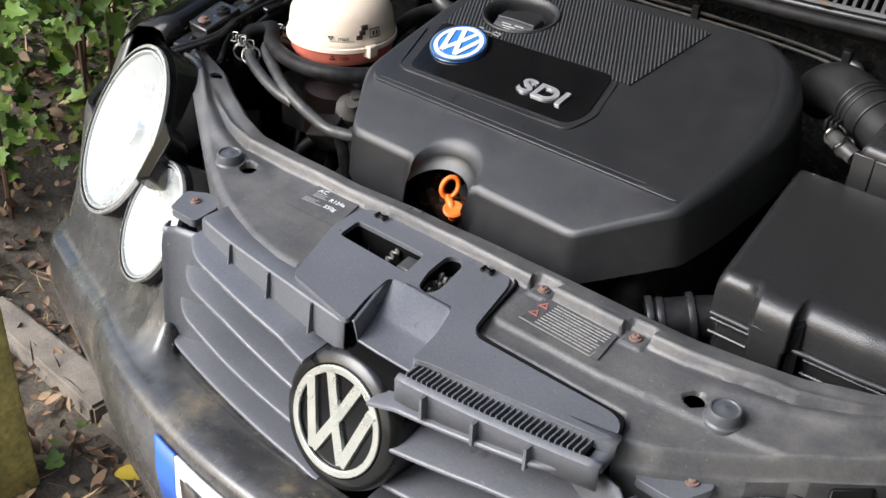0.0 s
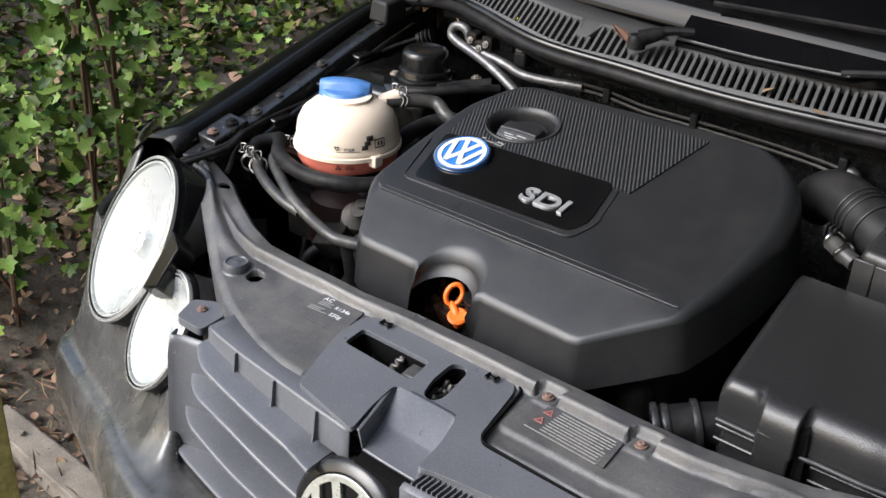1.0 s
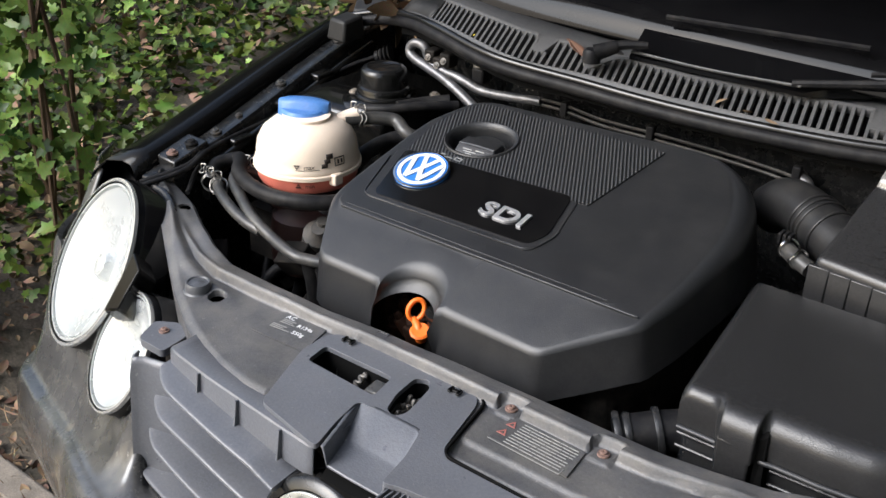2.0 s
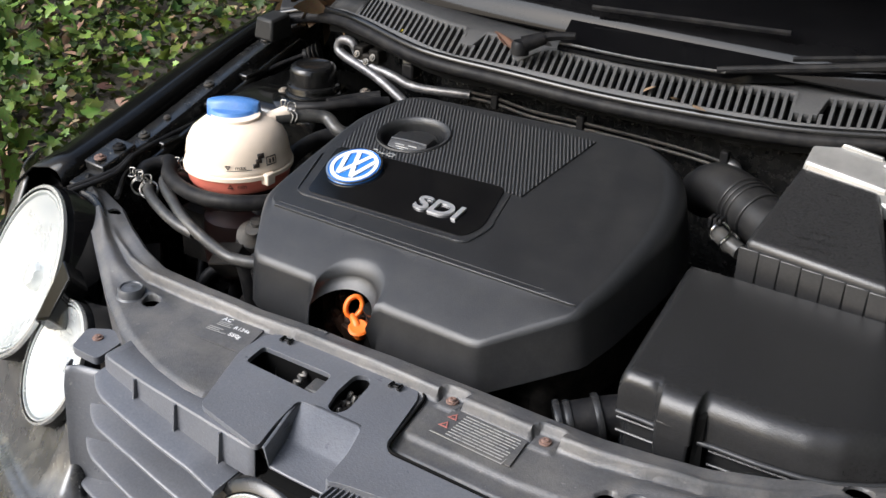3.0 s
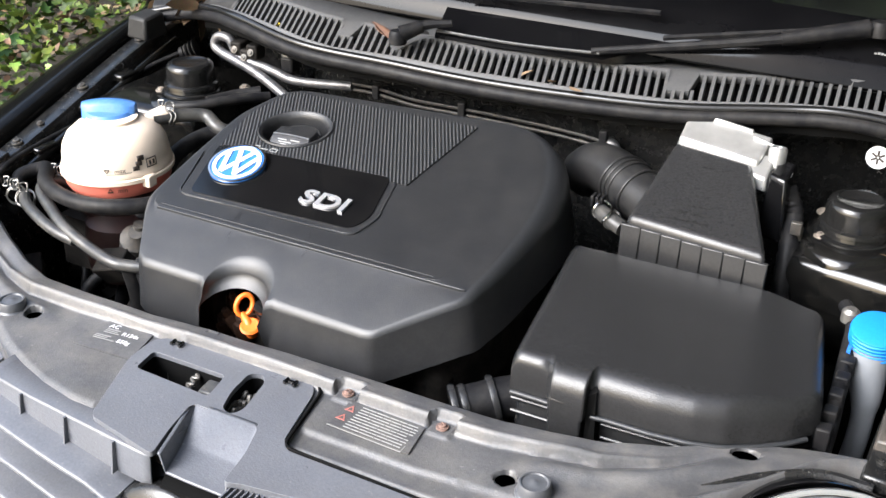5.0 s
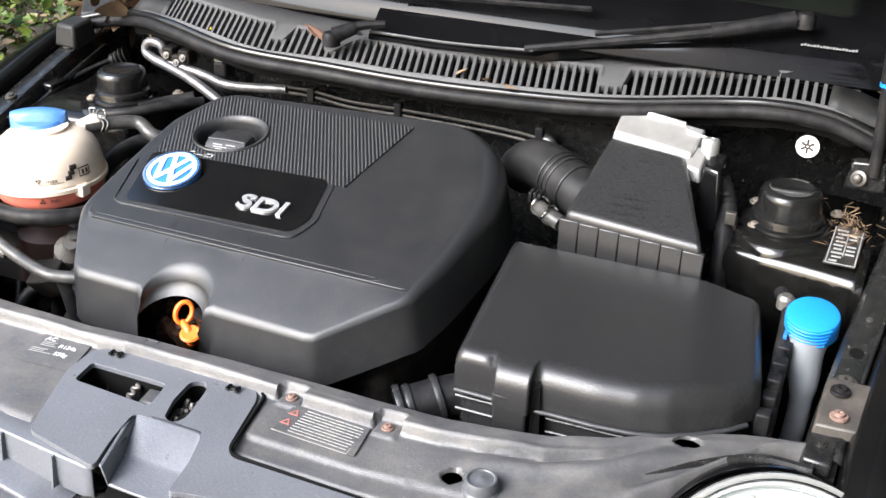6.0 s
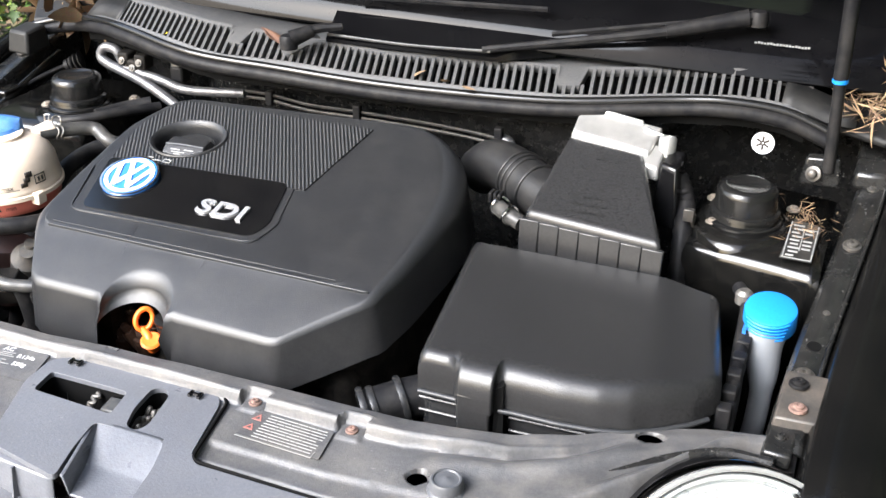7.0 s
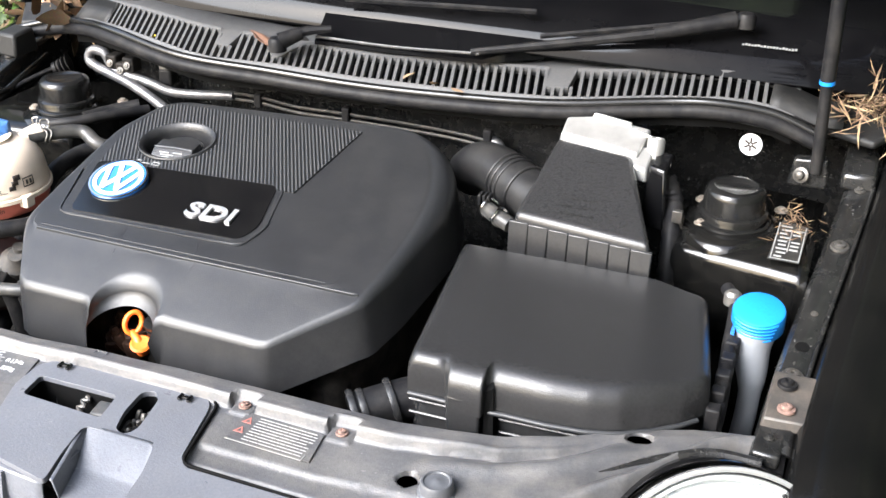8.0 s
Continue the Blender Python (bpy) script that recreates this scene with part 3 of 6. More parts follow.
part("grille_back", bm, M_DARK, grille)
# top rail of the grille with ribs, and the row of vent fins on one side
def rail_edge(x):
    return float(np.interp(x, (-0.30, -0.2456, -0.19, -0.1193, -0.06, -0.0154), RAIL_Y))


RAIL_Y = (-0.1080, -0.1200, -0.1280, -0.1345, -0.1398, -0.1430)
rows = [[(x, rail_edge(x) + dy, z) for x in np.linspace(-0.262, -0.012, 24)] for dy, z in ((0.055, 0.7400), (0.006, 0.7410), (0.0015, 0.7405), (0.0, 0.7385), (-0.002, 0.711), (-0.001, 0.702), (0.03, 0.700))]
bm, _ = grid_bm(rows)
part("top_rail", bm, M_LOCK, grille, solid=0.002, smooth=30)
rows = [[(x, grille_y(x) + dy, z + 0.02 * (x - 0.17)) for x in np.linspace(0.075, 0.285, 20)] for dy, z in ((0.006, 0.708), (0.006, 0.734), (0.010, 0.737), (0.013, 0.7375), (0.0135, 0.728), (0.031, 0.732), (0.032, 0.744), (0.045, 0.746))]
bm, _ = grid_bm(rows)
part("top_rail", bm, M_LOCK, grille, solid=0.003, smooth=30)
for x in (-0.060, -0.131, -0.200):
    y = rail_edge(x)
    part("rib", hull_box([(x - 0.0011, y - 0.009, 0.704), (x + 0.0011, y - 0.009, 0.704), (x + 0.0011, y + 0.004, 0.704), (x - 0.0011, y + 0.004, 0.704)], [(x - 0.0011, y - 0.004, 0.739), (x + 0.0011, y - 0.004, 0.739), (x + 0.0011, y + 0.004, 0.739), (x - 0.0011, y + 0.004, 0.739)]), M_LOCK, grille)
for x in (0.112, 0.168, 0.222):
    y = grille_y(x) + 0.002
    part("rib", box(x - 0.0016, x + 0.0016, y - 0.004, y + 0.012, 0.707, 0.733), M_LOCK, grille)
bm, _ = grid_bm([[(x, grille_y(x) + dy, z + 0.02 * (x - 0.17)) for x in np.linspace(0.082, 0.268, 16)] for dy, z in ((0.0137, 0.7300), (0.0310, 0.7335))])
part("vent_trough", bm, M_PIT, grille, "black sheet painting the shade under the fins", solid=0.001)
for k in range(32):
    x = 0.084 + 0.0058 * k
    part("vent_fin", box(x - 0.0008, x + 0.0008, grille_y(x) + 0.012, grille_y(x) + 0.033, 0.7300 + 0.02 * (x - 0.17), 0.7415 + 0.02 * (x - 0.17)), M_LOCK, grille)
# side cheeks that close the grille beside the lamps
for sx in (-1, 1):
    rows = []
    for z in (0.716, 0.706, 0.69, 0.66, 0.63, 0.60, 0.57, 0.545, 0.525, 0.51):
        x = 0.318 + 0.16 * (0.64 - z) - 0.25 * max(0.545 - z, 0)
        y = grille_y(x) + 0.35 * max(z - 0.70, 0)
        rows.append([(sx * (x + 0.012), y + 0.012, z), (sx * (x + 0.008), y + 0.002, z), (sx * (x + 0.004), y - 0.001, z), (sx * x, y + 0.002, z), (sx * (x - 0.006), y + 0.008, z), (sx * (x - 0.028), y + 0.013, z), (sx * (x - 0.055), y + 0.022, z), (sx * (x - 0.085), y + 0.040, z), (sx * (x - 0.110), y + 0.072, z)])
    bm, _ = grid_bm(rows)
    part("side_cheek", bm, M_LOCK, grille, "smooth grey side panel of the grille", solid=0.003, smooth=40)

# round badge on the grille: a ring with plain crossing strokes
BN = Vector((0, -0.95, 0.31)).normalized()
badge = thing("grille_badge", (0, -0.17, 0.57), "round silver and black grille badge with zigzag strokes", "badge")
BM = facing((0.006, -0.168, 0.640), BN)
part("housing", lathe([(0.060, -0.085), (0.074, -0.07), (0.0765, -0.01), (0.0735, 0.0), (0.068, 0.004), (0.0605, 0.006), (0.0592, 0.003), (0, 0.002)], BM, 48), M_GLOSSRUBBER, badge, "dark grey plastic badge housing")
part("disc", lathe([(0.0575, -0.002), (0.0575, 0.0042), (0, 0.0046)], BM, 48), M_GLOSS, badge, "gloss black badge ground")


def ring(r0, r1, h, m, n=64):
    return plate(oval(0, 0, r1, r1, n), h, m @ pose(0, 0, h), holes=(oval(0, 0, r0, r0, n),))


def stroke(a, b, w, h, m, bm=None):
    a, b = Vector(a), Vector(b)
    d = (b - a).normalized()
    s = Vector((-d.y, d.x)) * w / 2
    o = [a - s, b - s, b + s, a + s]
    return hull_box([m @ Vector((p.x, p.y, 0)) for p in o], [m @ Vector((p.x, p.y, h)) for p in o], bm)


def zigzag(r, w, h, m, mat, parent, label=""):
    for k, (a, b) in enumerate((((-0.36, 0.90), (0.0, 0.03)), ((0.36, 0.90), (0.0, 0.03)), ((-0.76, 0.56), (-0.36, -0.72)), ((-0.36, -0.72), (0.0, 0.03)), ((0.0, 0.03), (0.36, -0.72)), ((0.36, -0.72), (0.76, 0.56)))):
        part("stroke", stroke((a[0] * r, a[1] * r), (b[0] * r, b[1] * r), w, h + 0.0002 * k, m), mat, parent, label, smooth=0)


part("rim", ring(0.0505, 0.0585, 0.004, BM @ pose(0, 0, 0.0046)), M_BADGE, badge, "worn silver rim", bevel=0.001)
zigzag(0.0560, 0.0112, 0.004, BM @ pose(0, 0, 0.0046), M_BADGE, badge, "worn silver stroke")


# bumper and front corners
def nose_y(x, y0):
    ax = min(abs(x), 0.50)
    return y0 + 0.62 * ax**2.5 + 0.36 * (abs(x) - ax) + 14 * max(abs(x) - 0.74, 0) ** 2


XS = sorted([0.83 * math.sin(math.pi / 2 * k / 110) for k in range(-110, 111)] + [sx * (0.3101 + 0.0031 * k) for k in range(15) for sx in (-1, 1)])
CREASE = ((0, 0.541), (0.19, 0.533), (0.28, 0.531), (0.44, 0.510), (0.65, 0.466), (0.83, 0.45))


def rim_z(x, soft=0.0):
    """The upper rim of the bumper: low under the grille, cut out round the lamps, high at the corner."""
    ax = abs(x)
    z = 0.527 + 0.080 * bump01(ax, 0.312 - 0.9 * soft, 0.352 + soft) + 0.045 * bump01(ax, 0.66, 0.74)
    for cx, cz, r in ((0.432, 0.640, 0.084), (0.607, 0.676, 0.124)):
        if abs(ax - cx) < r:
            z = min(z, cz - 0.91 * math.sqrt(r * r - (ax - cx) ** 2))
    return max(z, 0.522)


def bumper_column(x):
    c, r = curve_at(CREASE, abs(x)), rim_z(x)
    back = 0.055 + 0.25 * max(r - 0.56, 0)
    k = (c - 0.18) / 0.361
    low = [(0.18, -0.150), (0.18 + 0.08 * k, -0.205), (0.18 + 0.18 * k, -0.238), (0.18 + 0.24 * k, -0.248), (c - 0.075, -0.2500), (c - 0.050, -0.2490), (c - 0.030, -0.2465), (c - 0.018, -0.2440), (c - 0.009, -0.2410), (c - 0.004, -0.2378), (c - 0.001, -0.2330), (c, -0.2230)]
    shelf = [(c + (rim_z(x, 0.11 * (1 - u)) - c) * u**1.6, -0.2230 + back * u) for u in (0.08, 0.2, 0.35, 0.5, 0.65, 0.8, 0.9, 0.97)]
    end = back - 0.2230
    return [(x, nose_y(x, y), z) for z, y in low + shelf + [(r + 0.001, end + 0.0015), (r - 0.001, end + 0.004), (r - 0.008, end + 0.005)]]


bm, _ = grid_bm([bumper_column(x) for x in XS])
part("front_bumper", bm, M_BUMPER, car, "dusty black bumper with scuffed paint", solid=0.004, smooth=75)
for sx in (-1, 1):
    for xa, xb, top in ((0.722, 0.80, 0.15),):
        rows = []
        for k in range(10):
            z = 0.60 + top * k / 9
            rows.append([(sx * x, nose_y(x, -0.150) + 0.60 * (z - 0.60), z) for x in np.linspace(xa, xb, 8)])
        bm, _ = grid_bm(rows)
        part("front_corner", bm, M_BUMPER, car, "dusty black painted wing front beside the headlamps", solid=0.004, smooth=60)
    bm, _ = grid_bm([[(sx * x, nose_y(x, -0.10) + 0.45 * (z - 0.55), z) for x in np.linspace(0.34, 0.76, 12)] for z in (0.52, 0.62, 0.735)])
    part("lamp_panel", bm, M_RUBBER, car, solid=0.003)

# number plate
plate_thing = thing("number_plate", (0, -0.25, 0.42), "white number plate with a blue band on the bumper", "number plate")
for i, (x0, x1, mat, nm) in enumerate(((-0.225, -0.180, M_PLATEBLUE, "blue_band"), (-0.180, 0.255, M_PLATE, "plate_face"))):
    bm, _ = grid_bm([[(x, nose_y(x, -0.257) + (0.004 if k in (0, 2) else 0), z) for x in np.linspace(x0, x1, 10)] for k, z in enumerate((0.412, 0.466, 0.520))])
    part(nm, bm, mat, plate_thing, solid=0.004)
for k in range(7):
    x = -0.163 + 0.056 * k
    bm, _ = grid_bm([[(xx, nose_y(xx, -0.2595), z) for xx in np.linspace(x, x + 0.035, 4)] for z in (0.430, 0.503)])
    part("character_bar", bm, M_INK, plate_thing, solid=0.001)

# wings, inner wings and rails
def rail_z(y):
    return 0.765 + 0.19 * (y - 0.10)


for sx in (-1, 1):
    ys = np.linspace(0.125 if sx < 0 else 0.045, 1.5, 30)
    def rail_x(y):
        return 0.632 + (0.075 if sx < 0 else 0.045) * bump01(y, 0.1, 0.75)
    rows = []
    for dx, dz in ((0.0, -0.012), (0.004, 0.0), (0.012, 0.010), (0.030, 0.012), (0.070, 0.002), (0.110, -0.03), (0.14, -0.09), (0.155, -0.2), (0.15, -0.4)):
        rows.append([(sx * (rail_x(y) + dx * (1 - 0.55 * bump01(y, 0.3, 0.9))), y, rail_z(min(y, 0.8)) + dz) for y in ys])
    bm, _ = grid_bm(rows)
    part("wing", bm, M_PAINT, car, "black painted front wing", solid=0.002, smooth=60)
    # the flange with holes that the wing is screwed to
    rows = [[(sx * (rail_x(y) + dx), y, rail_z(y) + dz) for y in np.linspace(0.14, 0.75, 30)] for dx, dz in ((0.002, -0.010), (-0.004, -0.006), (-0.030, -0.009), (-0.036, -0.016), (-0.040, -0.10), (-0.055, -0.25))]
    bm, _ = grid_bm(rows)
    inner = part("inner_wing", bm, M_BAY, car, "dusty black inner wing flange", solid=0.003, smooth=40)
    for y, r in ((0.19, 0.009), (0.275, 0.009), (0.33, 0.006), (0.44, 0.009), (0.605, 0.009)) if sx < 0 else ((0.2455, 0.011), (0.350, 0.004), (0.476, 0.011), (0.600, 0.007)):
        screw((sx * (rail_x(y) - 0.017), y, rail_z(y) - 0.007), r, M_BOLT, inner, (0, -0.19, 1), "flange_bolt")
    if sx > 0:
        part("flange_hole", lathe([(0.0075, -0.001), (0.0075, 0.0006), (0, 0.0006)], facing((rail_x(0.293) - 0.017, 0.293, rail_z(0.293) - 0.0065), (0, -0.19, 1)), 18), M_PIT, inner, "black disc standing in for a shaded hole in the flange")
        part("flange_edge", tube([(rail_x(y) - 0.002, y, rail_z(y) - 0.004) for y in np.linspace(0.20, 0.74, 8)], 0.0028, 6, 3), M_BAY, inner, smooth=70)

# gutters and ledges below the flanges
for sx in (-1,):
    for k, (dx, dz, r) in enumerate(((-0.052, -0.030, 0.008), (-0.066, -0.055, 0.010))):
        part("gutter", tube([(sx * (0.632 + 0.075 * bump01(y, 0.1, 0.75) + dx), y, rail_z(y) + dz) for y in np.linspace(0.20, 0.66, 8)], r, 10, 4), M_TOWER, car, smooth=70)
    for y in (0.30, 0.42, 0.52):
        x = 0.632 + 0.075 * bump01(y, 0.1, 0.75) - 0.045
        part("ledge", box(sx * x - 0.012, sx * x + 0.012, y - 0.02, y + 0.02, rail_z(y) - 0.030, rail_z(y) - 0.018), M_TOWER, car, bevel=0.003)

# firewall
bm, _ = grid_bm([[(x, 0.635 + 0.12 * bump01(abs(x), 0.25, 0.6) + dy, z) for x in np.linspace(-0.70, 0.70, 41)] for z, dy in ((0.30, 0.02), (0.70, 0.01), (0.86, 0.0), (0.90, -0.015))])
part("firewall", bm, M_BAY, car, "dusty black firewall", solid=0.004)

# bay floor and radiator wall behind the grille, near black to carry the shade of the depth
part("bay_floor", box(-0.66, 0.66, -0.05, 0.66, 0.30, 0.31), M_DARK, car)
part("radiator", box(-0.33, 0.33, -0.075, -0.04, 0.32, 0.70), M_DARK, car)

# strut towers
for sx in (-1, 1):
    cx, cy = sx * (0.505 if sx < 0 else 0.512), 0.525
    rows = []
    for r, z in ((0.085, 0.55), (0.080, 0.68), (0.080, 0.755), (0.079, 0.785), (0.077, 0.806), (0.072, 0.816), (0.055, 0.820), (0.03, 0.821)):
        rows.append([(cx + r * 0.86 * math.cos(a), cy + r * math.sin(a), z) for a in np.linspace(0, 2 * math.pi, 40, endpoint=False)])
    bm, vs = grid_bm(rows, close_u=True)
    bm.faces.new(vs[-1])
    tower = part("strut_tower", bm, M_TOWER, car, "black painted strut tower", smooth=60)
    part("strut_cap", lathe([(0.047, 0.817), (0.047, 0.822), (0.044, 0.824), (0.041, 0.824), (0.040, 0.828), (0.0435, 0.830), (0.0425, 0.834), (0.0385, 0.836), (0.0375, 0.856), (0.036, 0.862), (0.032, 0.8655), (0.027, 0.866), (0.0245, 0.864), (0, 0.864)], pose(cx, cy, 0), 32), M_GLOSSRUBBER, tower, "domed black strut cap")
    for ax, ay in ((-0.034, -0.0265), (0.054, 0.051), (-0.045, 0.045)):
        screw((cx + ax * (1 if sx > 0 else 1.2), cy + ay, 0.8185), 0.0085, M_NUT, tower, name="tower_nut", label="dull steel nut")
    rows = []
    for y, z in ((0.449, 0.690), (0.450, 0.7950), (0.4508, 0.8005), (0.4530, 0.8060), (0.4570, 0.8105), (0.463, 0.8135), (0.474, 0.8158), (0.51, 0.8177), (0.66, 0.8185)):
        rows.append([(sx * 0.448, y + 0.008, min(z, 0.70)), (sx * 0.450, y + 0.007, z - 0.020)] + [(sx * (0.455 + 0.16 * t), y + 0.006 - 0.042 * t, z - 0.010 * (1 - t) ** 2) for t in np.linspace(0, 1, 12)])
    bm, _ = grid_bm(rows)
    part("tower_apron", bm, M_TOWER, car, "gloss black apron of the strut tower", solid=0.003, smooth=60)

# the unseen rest of the car behind the bay, added to close the cabin off from the sky
for sx in (-1, 1):
    rows = [[(sx * x, y, z) for y in np.linspace(0.75, 3.7, 24)] for x, z in ((0.74, 0.24), (0.82, 0.32), (0.825, 0.60), (0.80, 0.86), (0.74, 0.95), (0.70, 1.10), (0.60, 1.40), (0.50, 1.45))]
    bm, _ = grid_bm(rows)
    part("side_panel", bm, M_PAINT, car, solid=0.004, smooth=40)
    for y in (0.36, 2.82):
        wheel = part("wheel", lathe([(0.12, -0.09), (0.29, -0.085), (0.305, -0.06), (0.305, 0.06), (0.29, 0.085), (0.20, 0.075), (0.18, 0.05), (0.05, 0.06), (0, 0.06)], pose(sx * 0.715, y, 0.305, 0, 90 * sx, 0), 32), M_RUBBER, car)
bm, _ = grid_bm([[(x, y, z - 0.05 * (x / 0.5) ** 2) for x in np.linspace(-0.52, 0.52, 12)] for y, z in ((1.58, 1.44), (2.0, 1.475), (2.8, 1.46), (3.3, 1.42), (3.7, 1.0))])
part("roof", bm, M_PAINT, car, solid=0.004, smooth=60)
part("tail", box(-0.80, 0.80, 3.68, 3.72, 0.25, 1.05), M_PAINT, car, bevel=0.02)
part("cabin_floor", box(-0.74, 0.74, 0.72, 3.7, 0.26, 0.30), M_DARK, car)


# ---- scuttle and windscreen ----
SEAL = ((-0.679, 0.620, 0.895), (-0.60, 0.632, 0.915), (-0.52, 0.614, 0.926), (-0.435, 0.575, 0.932), (-0.296, 0.537, 0.922), (-0.152, 0.532, 0.909), (-0.022, 0.537, 0.905), (0.10, 0.549, 0.907), (0.25, 0.575, 0.915), (0.391, 0.608, 0.929), (0.462, 0.613, 0.935), (0.534, 0.615, 0.928), (0.590, 0.614, 0.910))
seal = thing("scuttle_seal", (0, 0.55, 0.89), "black rubber seal along the scuttle", "seal")


scuttle = thing("windscreen_scuttle", (0, 0.62, 0.90), "black plastic scuttle with a slotted air grille", "scuttle")
def seal_at(x):
    return tuple(float(np.interp(x, [p[0] for p in SEAL], [p[k] for p in SEAL])) for k in (1, 2))


def bar_low(x):
    return float(np.interp(x, (-0.45, -0.25, -0.15, 0.0, 0.1, 0.2, 0.3, 0.45, 0.5), (0.012, 0.014, 0.030, 0.030, 0.026, 0.019, 0.013, 0.012, 0.019)))


def bar_top(x):
    return float(np.interp(x, (-0.45, -0.25, -0.15, 0.0, 0.1, 0.2, 0.3, 0.45, 0.5), (0.050, 0.062, 0.073, 0.068, 0.069, 0.063, 0.055, 0.051, 0.057)))


def bar_cut(x):
    """The far end of the slots, drawn back at the two notches and under the wiper spindle."""
    low, top = bar_low(x), bar_top(x)
    cut = max(bump01(x, -0.262, -0.258) * (1 - bump01(x, -0.236, -0.228)) * 0.55, bump01(x, 0.232, 0.236) * (1 - bump01(x, 0.268, 0.272)) * 0.68, 0.78 * math.exp(-(((x + 0.158) / 0.022) ** 2)))
    return top + (low - top) * cut


def scut(x, d, up=0.0):
    y, z = seal_at(x)
    return (x, y + d, z + 0.006 + 0.5 * (d - 0.012) + up)


EDGE = [(x, y + 0.8 * (bar_low(x) - 0.012), z + 0.4 * (bar_low(x) - 0.012)) for x, y, z in SEAL]
part("seal_bulb", tube(EDGE, 0.0060, 12, 6), M_GLOSSRUBBER, seal, smooth=70)
part("seal_skirt", tube([(x, y - 0.002, z - 0.012) for x, y, z in EDGE], 0.0095, 12, 6), M_RUBBER, seal, smooth=70)
COLS = np.linspace(-0.56, 0.56, 281)
bm, _ = grid_bm([[scut(x, 0.8 * (bar_low(x) - 0.012) + d, u) for x in COLS] for d, u in ((0.003, -0.010), (0.006, -0.003))] + [[scut(x, bar_low(x) - 0.001, 0) for x in COLS], [scut(x, bar_low(x), -0.006) for x in COLS]])
part("front_strip", bm, M_SCUTTLE, scuttle, solid=0.002, smooth=40)
bm, _ = grid_bm([[scut(x, bar_cut(x), -0.010) for x in COLS], [scut(x, bar_cut(x) + 0.0005, 0) for x in COLS], [scut(x, bar_cut(x) + 0.004, 0.0005) for x in COLS], [scut(x, bar_top(x) + 0.006, -0.003) for x in COLS], [scut(x, bar_top(x) + 0.012, -0.006) for x in COLS], [scut(x, bar_top(x) + 0.055, -0.020) for x in COLS]])
part("rear_strip", bm, M_SCUTTLE, scuttle, solid=0.002, smooth=40)
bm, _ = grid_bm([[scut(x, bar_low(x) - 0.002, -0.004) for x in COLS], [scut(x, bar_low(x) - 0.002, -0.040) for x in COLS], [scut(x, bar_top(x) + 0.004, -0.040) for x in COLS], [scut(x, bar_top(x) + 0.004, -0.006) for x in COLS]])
part("drain_channel", bm, M_PIT, scuttle, "black sheet painting the shade below the slots")
for k in range(88):
    x = -0.474 + 0.0117 * k
    if x > 0.525:
        break
    lo, lean, w = bar_low(x) - 0.002, 0.009 - 0.006 * bump01(x, 0.2, 0.4), 0.0028
    hi = bar_cut(x - lean) + 0.002
    lean *= (hi - lo) / (bar_top(x) - lo)
    bar = hull_box([scut(x - w, lo, -0.012), scut(x + w, lo, -0.012), scut(x + w - lean, hi, -0.012), scut(x - w - lean, hi, -0.012)], [scut(x - w * 0.8, lo, 0), scut(x + w * 0.8, lo, 0), scut(x + w * 0.8 - lean, hi, 0), scut(x - w * 0.8 - lean, hi, 0)])
    part("grille_bar", bar, M_SCUTTLE, scuttle, smooth=0)
for x0, x1 in ((-0.56, -0.476), (0.527, 0.62)):
    bm, _ = grid_bm([[scut(x, bar_low(x) - 0.002, 0) for x in np.linspace(x0, x1, 8)], [scut(x, bar_top(x) + 0.002, 0) for x in np.linspace(x0, x1, 8)]])
    part("end_panel", bm, M_ENDCAP, scuttle, solid=0.003)
part("wiper_mound", lathe([(0.046, -0.01), (0.042, -0.001), (0.032, 0.004), (0.016, 0.0065), (0, 0.007)], pose(-0.152, 0.606, 0.936, 22, 0, 0) @ Matrix.Diagonal((0.95, 0.72, 1, 1)), 24), M_RUBBER, scuttle, smooth=70)
part("screen_edge", tube([(-0.105, 0.600, 0.958), (0.02, 0.600, 0.958), (0.141, 0.607, 0.962)], 0.0022, 8), M_HOSE, scuttle, "pale screen edge strip")
part("screen_shelf", hull_box([(-0.11, 0.604, 0.945), (0.145, 0.612, 0.947), (0.22, 0.65, 0.952), (-0.12, 0.65, 0.952)], [(-0.11, 0.604, 0.950), (0.145, 0.612, 0.952), (0.22, 0.66, 0.976), (-0.12, 0.66, 0.976)]), M_FRIT, scuttle)

# windscreen
def screen_z(y):
    return 0.958 + 0.52 * (y - 0.63)


bm, _ = grid_bm([[(x, y + 0.10 * x * x, screen_z(y) - 0.02 * x * x) for x in np.linspace(-0.68, 0.68, 31)] for y in (0.80, 1.0, 1.3, 1.6)])
screen = thing("windscreen", (0, 0.7, 0.98), "dark curved windscreen with a dusty lower edge", "windscreen")
part("glass", bm, M_SCREEN, screen, "dark clear glass", solid=0.005, smooth=80)
bm, _ = grid_bm([[(x, y + 0.10 * x * x, screen_z(y) - 0.02 * x * x) for x in np.linspace(-0.68, 0.68, 31)] for y in (0.638, 0.72, 0.80)])
part("black_border", bm, M_FRIT, screen, "black printed border, widened to paint the unlit cabin behind", solid=0.005)


